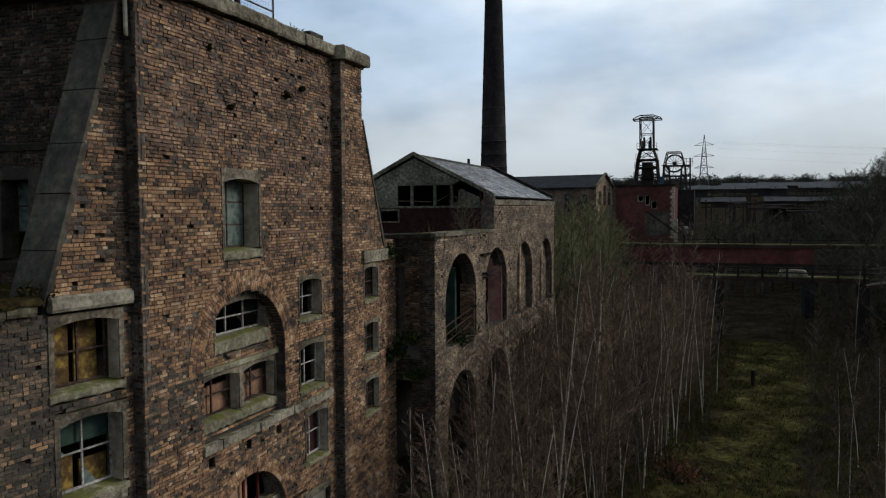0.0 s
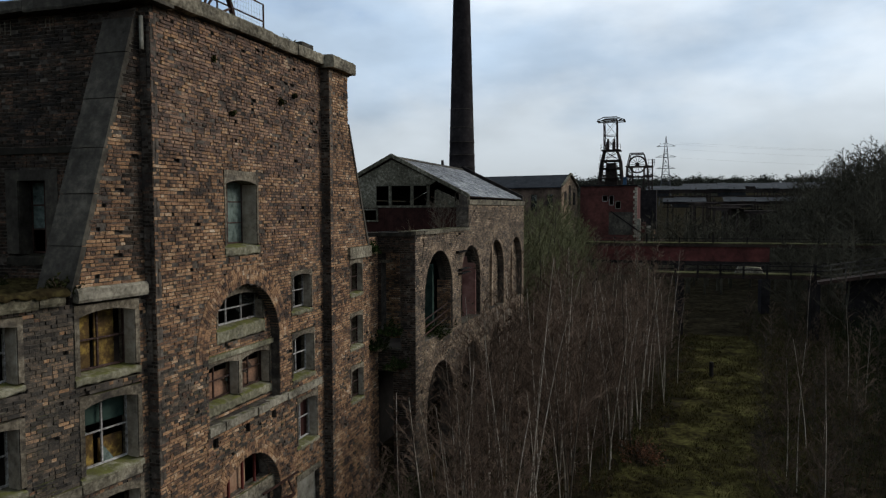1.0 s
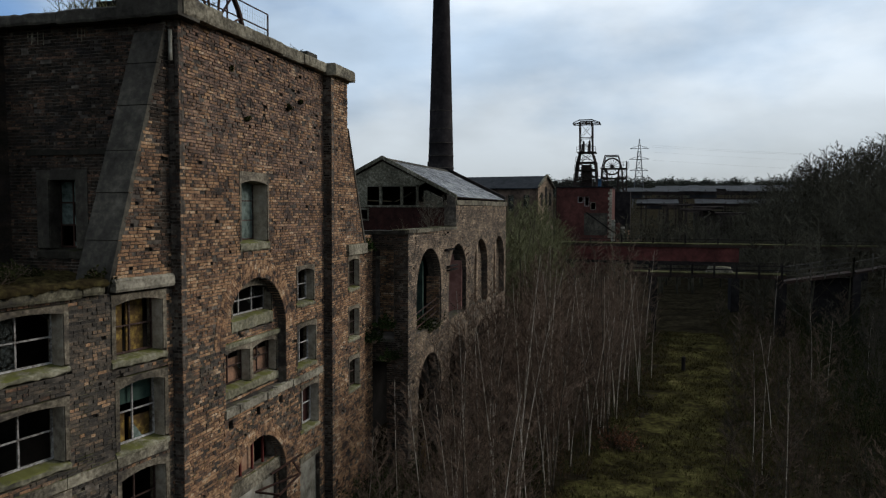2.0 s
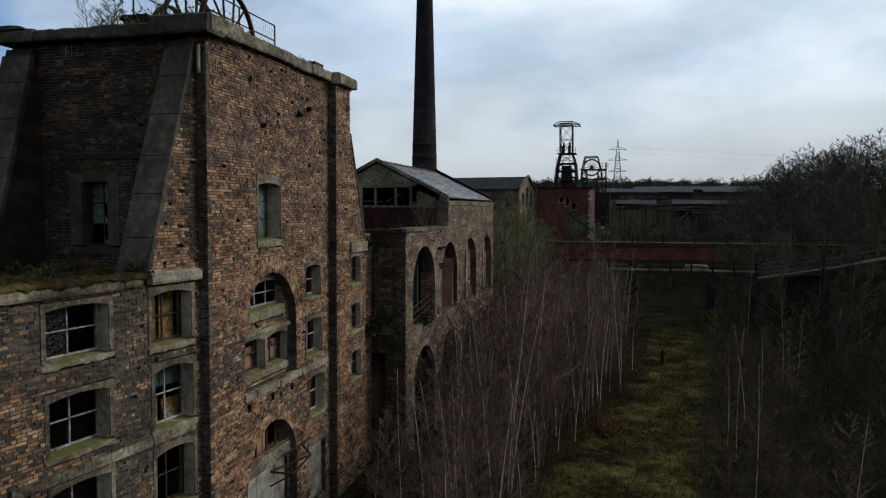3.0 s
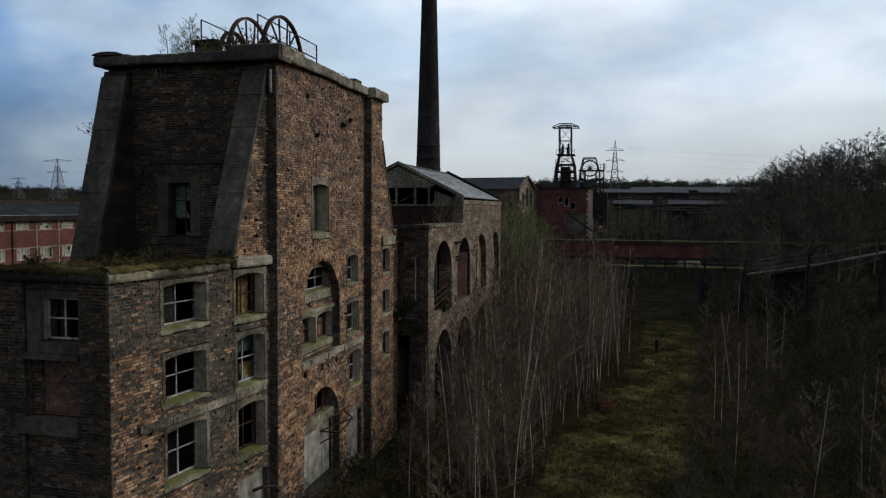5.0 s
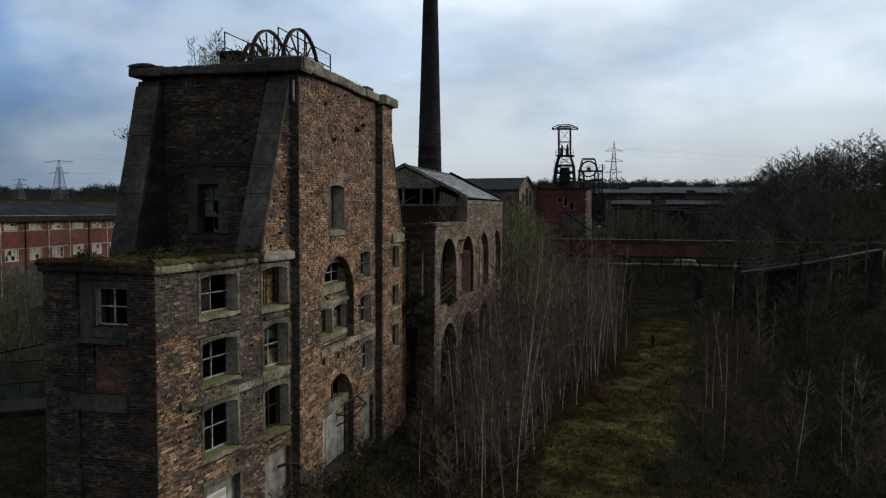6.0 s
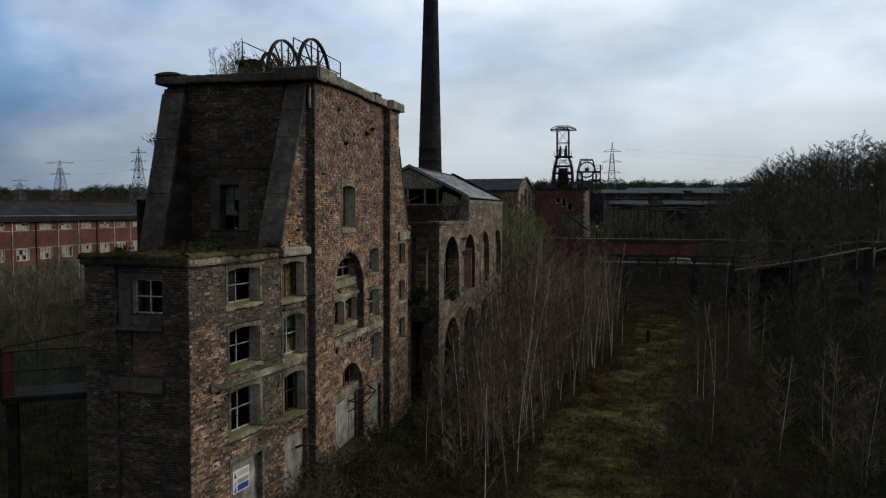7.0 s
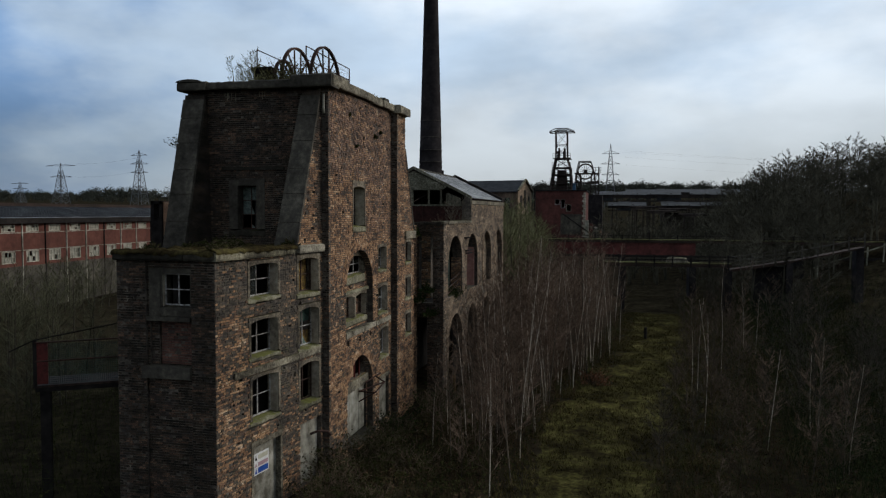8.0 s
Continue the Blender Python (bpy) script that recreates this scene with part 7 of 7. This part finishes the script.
for k in range(5):
    q = random.Random(k)
    tr, cr = Geo(), Geo()
    tall = q.uniform(6.5, 9.5)
    tr.tube([(0, 0, 0), (0.2, 0.1, tall * 0.5), (0.1, 0, tall * 0.8)], [0.3, 0.2, 0.08], 4)
    lobes = [(q.uniform(-2.2, 2.2), q.uniform(-2.2, 2.2), tall * q.uniform(0.45, 0.85), q.uniform(1.4, 2.5)) for _ in range(6)]
    for _ in range(150):
        lx, ly, lz, lr = q.choice(lobes)
        d = Vector((q.gauss(0, 1), q.gauss(0, 1), q.gauss(0, 0.8))).normalized() * lr * q.random() ** 0.4
        c = Vector((lx, ly, lz)) + d
        e = [Vector((q.uniform(-1, 1), q.uniform(-1, 1), q.uniform(-0.8, 0.9))) * 0.62 for _ in range(3)]
        cr.add([tuple(c + i) for i in e], [(0, 1, 2)])
    fuller.append((tr, cr))
spots = []
while len(spots) < 1500:
    az, dist = rnd.uniform(-1.15, 0.75), rnd.uniform(320, 1300)
    x, y = dist * math.sin(az), dist * math.cos(az)
    if noise.noise((x * 0.005, y * 0.009, 2.0)) < 0.06:
        continue
    spots.append((x, y, rnd.uniform(0.75, 1.35) * (0.6 if az < -0.3 and dist < 800 else 1.0), rnd.uniform(0, 6.28), rnd.randrange(5)))
for lo_, hi_, n, big in ((-1.0, -0.68, 230, 1.15), (-0.70, -0.35, 230, 1.6), (-0.12, 0.2, 330, 1.75)):
    for _ in range(n):
        az = rnd.uniform(lo_, hi_)
        dist = 820 + 130 * noise.noise((az * 9.0, 1.0, 0.0)) + rnd.uniform(0, 60)
        spots.append((dist * math.sin(az), dist * math.cos(az), rnd.uniform(0.75, 1.2) * big, rnd.uniform(0, 6.28), rnd.randrange(5)))
wood("far_woods", "grey-green distant woods and hedges on the hills", spots, fuller, FAR_WOOD)

# brambles, bracken and grass
def thicket(name, label, spots, material, tall, leaf):
    r = random.Random(len(spots))
    g = Geo()
    for x, y in spots:
        z = ground_z(x, y) - 0.02
        h = tall * r.uniform(0.5, 1.2)
        a = r.uniform(0, 6.28)
        dx, dy = math.cos(a) * h * 0.7, math.sin(a) * h * 0.7
        mid = (x + dx * 0.4, y + dy * 0.4, z + h)
        tip = (x + dx * 1.1, y + dy * 1.1, z + h * r.uniform(0.4, 0.9))
        g.spike((x, y, z), mid, 0.010)
        g.spike(mid, tip, 0.007)
        for _ in range(leaf):
            s = r.random()
            c = Vector((x, y, z)).lerp(Vector(mid), s) if r.random() < 0.5 else Vector(mid).lerp(Vector(tip), s)
            e = [Vector((r.uniform(-1, 1), r.uniform(-1, 1), r.uniform(-0.5, 0.8))) * (0.05 + 0.04 * r.random()) for _ in range(3)]
            g.add([tuple(c + k) for k in e], [(0, 1, 2)])
    ob = part(name, g, material)
    return tagged(ob, label, "undergrowth", kind="stuff")


spots = []
while len(spots) < 9000:
    y = rnd.uniform(-10, 48)
    x = rnd.uniform(1.0, west_edge(y) + rnd.gauss(0, 0.5))
    if y > 11.5 and x < 2.2:
        continue
    if y < -6 and x > 3.5:
        continue
    spots.append((x, y))
thicket("bramble_thicket", "tangled dark brambles at the foot of the buildings", spots[:4200], BRAMBLE, 0.9, 5)
thicket("dead_bracken", "dead brown bracken under the birches", spots[4200:], BRACKEN, 0.8, 5)
spots = []
while len(spots) < 4500:
    x, y = -4.8 - abs(rnd.gauss(0, 9)), rnd.uniform(-12, 30)
    spots.append((x, y))
thicket("west_brush", "dark tangled brush beside the annexe", spots, BRAMBLE, 1.5, 4)
spots = []
while len(spots) < 11500:
    y = rnd.uniform(-14, 60)
    x = east_edge(y) + abs(rnd.gauss(0, 8)) + 1.6 * noise.noise((y * 0.35, 3.0, 1.0)) + 0.6
    spots.append((x, y))
thicket("east_bracken", "dead brown bracken and brush beside the clearing", spots[:6200], BRACKEN, 0.9, 3)
thicket("east_bramble", "dark bramble brush beside the clearing", spots[6200:], BRAMBLE, 1.2, 4)
spots = []
while len(spots) < 5200:
    y = rnd.uniform(-4, 58)
    x = east_edge(y) + 5.5 + abs(rnd.gauss(0, 9))
    if noise.noise((x * 0.22, y * 0.22, 4.0)) < -0.12:
        continue
    spots.append((x, y))
thicket("evergreen_brush", "dark evergreen brush under the trees", spots, EVERGREEN, 2.3, 6)
g = Geo()
step = 0.25
keys = {}
for i in range(112):
    for k in range(360):
        x, y = 2.0 + i * step, -38 + k * step
        mid_, half = (west_edge(y) + east_edge(y)) / 2, (east_edge(y) - west_edge(y)) / 2
        limit = half + (1.3 if x > mid_ else 0.5) + 2.0 * noise.noise((x * 0.3, y * 0.3, 5.0)) + 0.8 * noise.noise((x * 1.3, y * 1.3, 6.0))
        if y < -16:
            limit -= (-16 - y) * 0.25
        if abs(x - mid_) > limit:
            continue
        sink = 0.14 * (1 - smooth(0.25, 1.1, limit - abs(x - mid_)))
        ids = []
        for a, b in ((0, 0), (1, 0), (1, 1), (0, 1)):
            key = (i + a, k + b)
            if key not in keys:
                keys[key] = len(g.v)
                px, py = x + a * step, y + b * step
                g.v.append((px, py, ground_z(px, py) + 0.035 - sink + 0.07 * noise.noise((px * 1.5, py * 1.5, 8.0)) + 0.04 * noise.noise((px * 4, py * 4, 8.0))))
            ids.append(keys[key])
        g.f.append(tuple(ids))
tagged(part("moss_turf", g, MOSS_SHEET, None, smooth=True), "mossy yellow-green turf of the clearing", "turf", kind="structure")
g = Geo()
r = random.Random(8)
n = 0
while n < 24000:
    y = rnd.uniform(-14, 52)
    lo_, hi_ = west_edge(y) - 0.4, east_edge(y) + 3.0
    x = rnd.uniform(lo_, hi_)
    if noise.noise((x * 0.5, y * 0.5, 9.0)) < -0.25:
        continue
    z = ground_z(x, y) - 0.02
    for _ in range(3):
        h = r.uniform(0.08, 0.26)
        a = r.uniform(0, 6.28)
        w = 0.022
        g.add([(x - w * math.sin(a), y + w * math.cos(a), z), (x + w * math.sin(a), y - w * math.cos(a), z),
               (x + h * 0.7 * math.cos(a), y + h * 0.7 * math.sin(a), z + h)], [(0, 1, 2)])
        x += r.uniform(-0.08, 0.08)
        y += r.uniform(-0.08, 0.08)
    n += 1
tagged(part("grass", g, GRASS), "tussocky yellow-green winter grass in the clearing", "grass", kind="stuff")


def shrub(name, label, place, size, n, twig, seed, leaves=0, leaf_mat=None):
    s = thing(name, label, "shrub")
    r = random.Random(seed)
    g, lf = Geo(), Geo()
    c = Vector(place)
    for _ in range(n):
        d = Vector((r.uniform(-1, 1), r.uniform(-1, 1), r.uniform(0.3, 1.4))).normalized()
        base = c + Vector((r.uniform(-0.3, 0.3), r.uniform(-0.3, 0.3), 0)) * size
        tip = base + d * size * r.uniform(0.5, 1.1)
        g.spike(base, tip, 0.012 + 0.006 * size)
        for _ in range(5):
            f = r.uniform(0.3, 0.95)
            p0 = base.lerp(tip, f)
            p1 = p0 + (d + Vector((r.uniform(-1, 1), r.uniform(-1, 1), r.uniform(-0.5, 0.7)))).normalized() * size * 0.28
            g.spike(p0, p1, 0.009)
            for _ in range(leaves):
                q = p0.lerp(p1, r.random())
                e = [Vector((r.uniform(-1, 1), r.uniform(-1, 1), r.uniform(-1, 1))) * 0.06 for _ in range(3)]
                lf.add([tuple(q + k) for k in e], [(0, 1, 2)])
    part("stem_mass", g, twig, s)
    if lf.v:
        part("leaf_mass", lf, leaf_mat, s)
    return s


def bushy(name, label, place, height, seed, twig, stems=5, reach=0.42):
    """A many-stemmed bare bush."""
    s = thing(name, label, "shrub")
    for k in range(stems):
        tr, cr = grow(seed + k, height * (0.7 + 0.08 * k), 0.028, 16, 8, lean=0.35, reach=reach, start=0.12, sub=3, fine=0.0045)
        for heap, nm in ((tr, "stem"), (cr, "twig_mass")):
            ob = part(nm, heap, twig, s)
            ob.location = (place[0] + 0.12 * math.cos(k * 2.4) * k, place[1] + 0.12 * math.sin(k * 2.4) * k, place[2])
    return s


bushy("roof_shrub", "bare buddleia growing on the tower roof", (-4.4, 1.9, 15.05), 1.7, 301, TWIG_OLIVE, 7)
shrub("roof_shrub", "olive shrub growing round the winding wheels", (-2.9, 3.0, 15.1), 1.85, 150, TWIG_OLIVE, 2, 3, GRASS)
shrub("roof_shrub", "low olive shrub on the tower cornice", (-1.9, 2.6, 15.1), 0.9, 80, TWIG_OLIVE, 3, 3, GRASS)
shrub("roof_shrub", "small dry weeds on the cornice", (-0.2, 6.2, 15.45), 0.35, 14, TWIG_OLIVE, 4)
shrub("wall_shrub", "bare shrub rooted in the tower's west side", (-6.1, 0.0, 12.7), 0.62, 80, TWIG_OLIVE, 5, 1, BRAMBLE)
bushy("parapet_shrub", "leafless elder growing behind the parapet", (0.9, 17.6, 9.0), 2.5, 331, BARK_MID, 4, 0.5)
shrub("parapet_shrub", "wiry weed on the parapet corner", (1.3, 12.6, 9.7), 0.5, 10, TWIG, 7)
shrub("ivy_clump", "dark ivy hanging on the link wall", (0.2, 11.4, 9.0), 0.5, 40, TWIG_OLIVE, 8, 5, IVY)
shrub("ivy_clump", "mossy growth in an arch opening", (1.4, 15.0, 5.3), 0.9, 60, TWIG_OLIVE, 9, 5, IVY)
for k, (y, z, x) in enumerate(((11.6, 5.4, 0.35), (12.1, 4.6, 0.9), (12.0, 5.9, 0.7))):
    shrub("ivy_clump", "dark ivy hanging in the corner of the walls", (x, y, z), 0.55, 40, TWIG, 70 + k, 7, IVY)
shrub("ledge_weed", "dead weeds between the coping slabs", (-0.75, -1.9, 8.9), 0.4, 30, TWIG, 10, 3, BRAMBLE)
for k, (y, z, w) in enumerate(((2.3, 14.2, 0.16), (5.4, 13.6, 0.16), (6.2, 13.9, 0.1), (3.0, 13.0, 0.1))):
    shrub("wall_weed", "small dark weed rooted in the brickwork", (0.0, y, z), w, 16, TWIG_OLIVE, 90 + k, 4, BRAMBLE)
shrub("copper_shrub", "small shrub still holding copper-brown leaves", (9.4, 18.0, 0), 1.2, 36, TWIG, 11, 5, RUST_LEAF)
r = random.Random(12)
for k in range(9):
    shrub("roof_weed", "dead weeds on the mossy annexe roof", (r.uniform(-4.3, -1.4), r.uniform(-5.6, -0.3), 8.95), r.uniform(0.25, 0.5), 22, TWIG, 20 + k, 2, BRAMBLE)
for k, (x, y, s) in enumerate(((0.9, -2.5, 1.6), (0.6, -0.3, 1.7), (1.4, 2.2, 1.5), (1.2, 5.0, 1.4), (2.2, 8.5, 1.6), (1.9, 0.8, 1.4), (2.6, -3.4, 1.3), (2.0, 10.6, 1.5), (3.4, 1.0, 1.3))):
    shrub("scrub_bush", "dense green-brown scrub against the wall", (x, y, ground_z(x, y)), s, 90, TWIG, 40 + k, 4, IVY if k in (3, 4, 7) else BRAMBLE)
stump = thing("painted_stump", "short pale yellow-topped marker post by the arches", "post")
g = Geo()
g.tube([(2.15, 12.6, -0.2), (2.15, 12.6, 1.35), (2.15, 12.6, 1.4)], [0.1, 0.09, 0.05], 8, True)
part("shaft", g, OCHRE, stump)
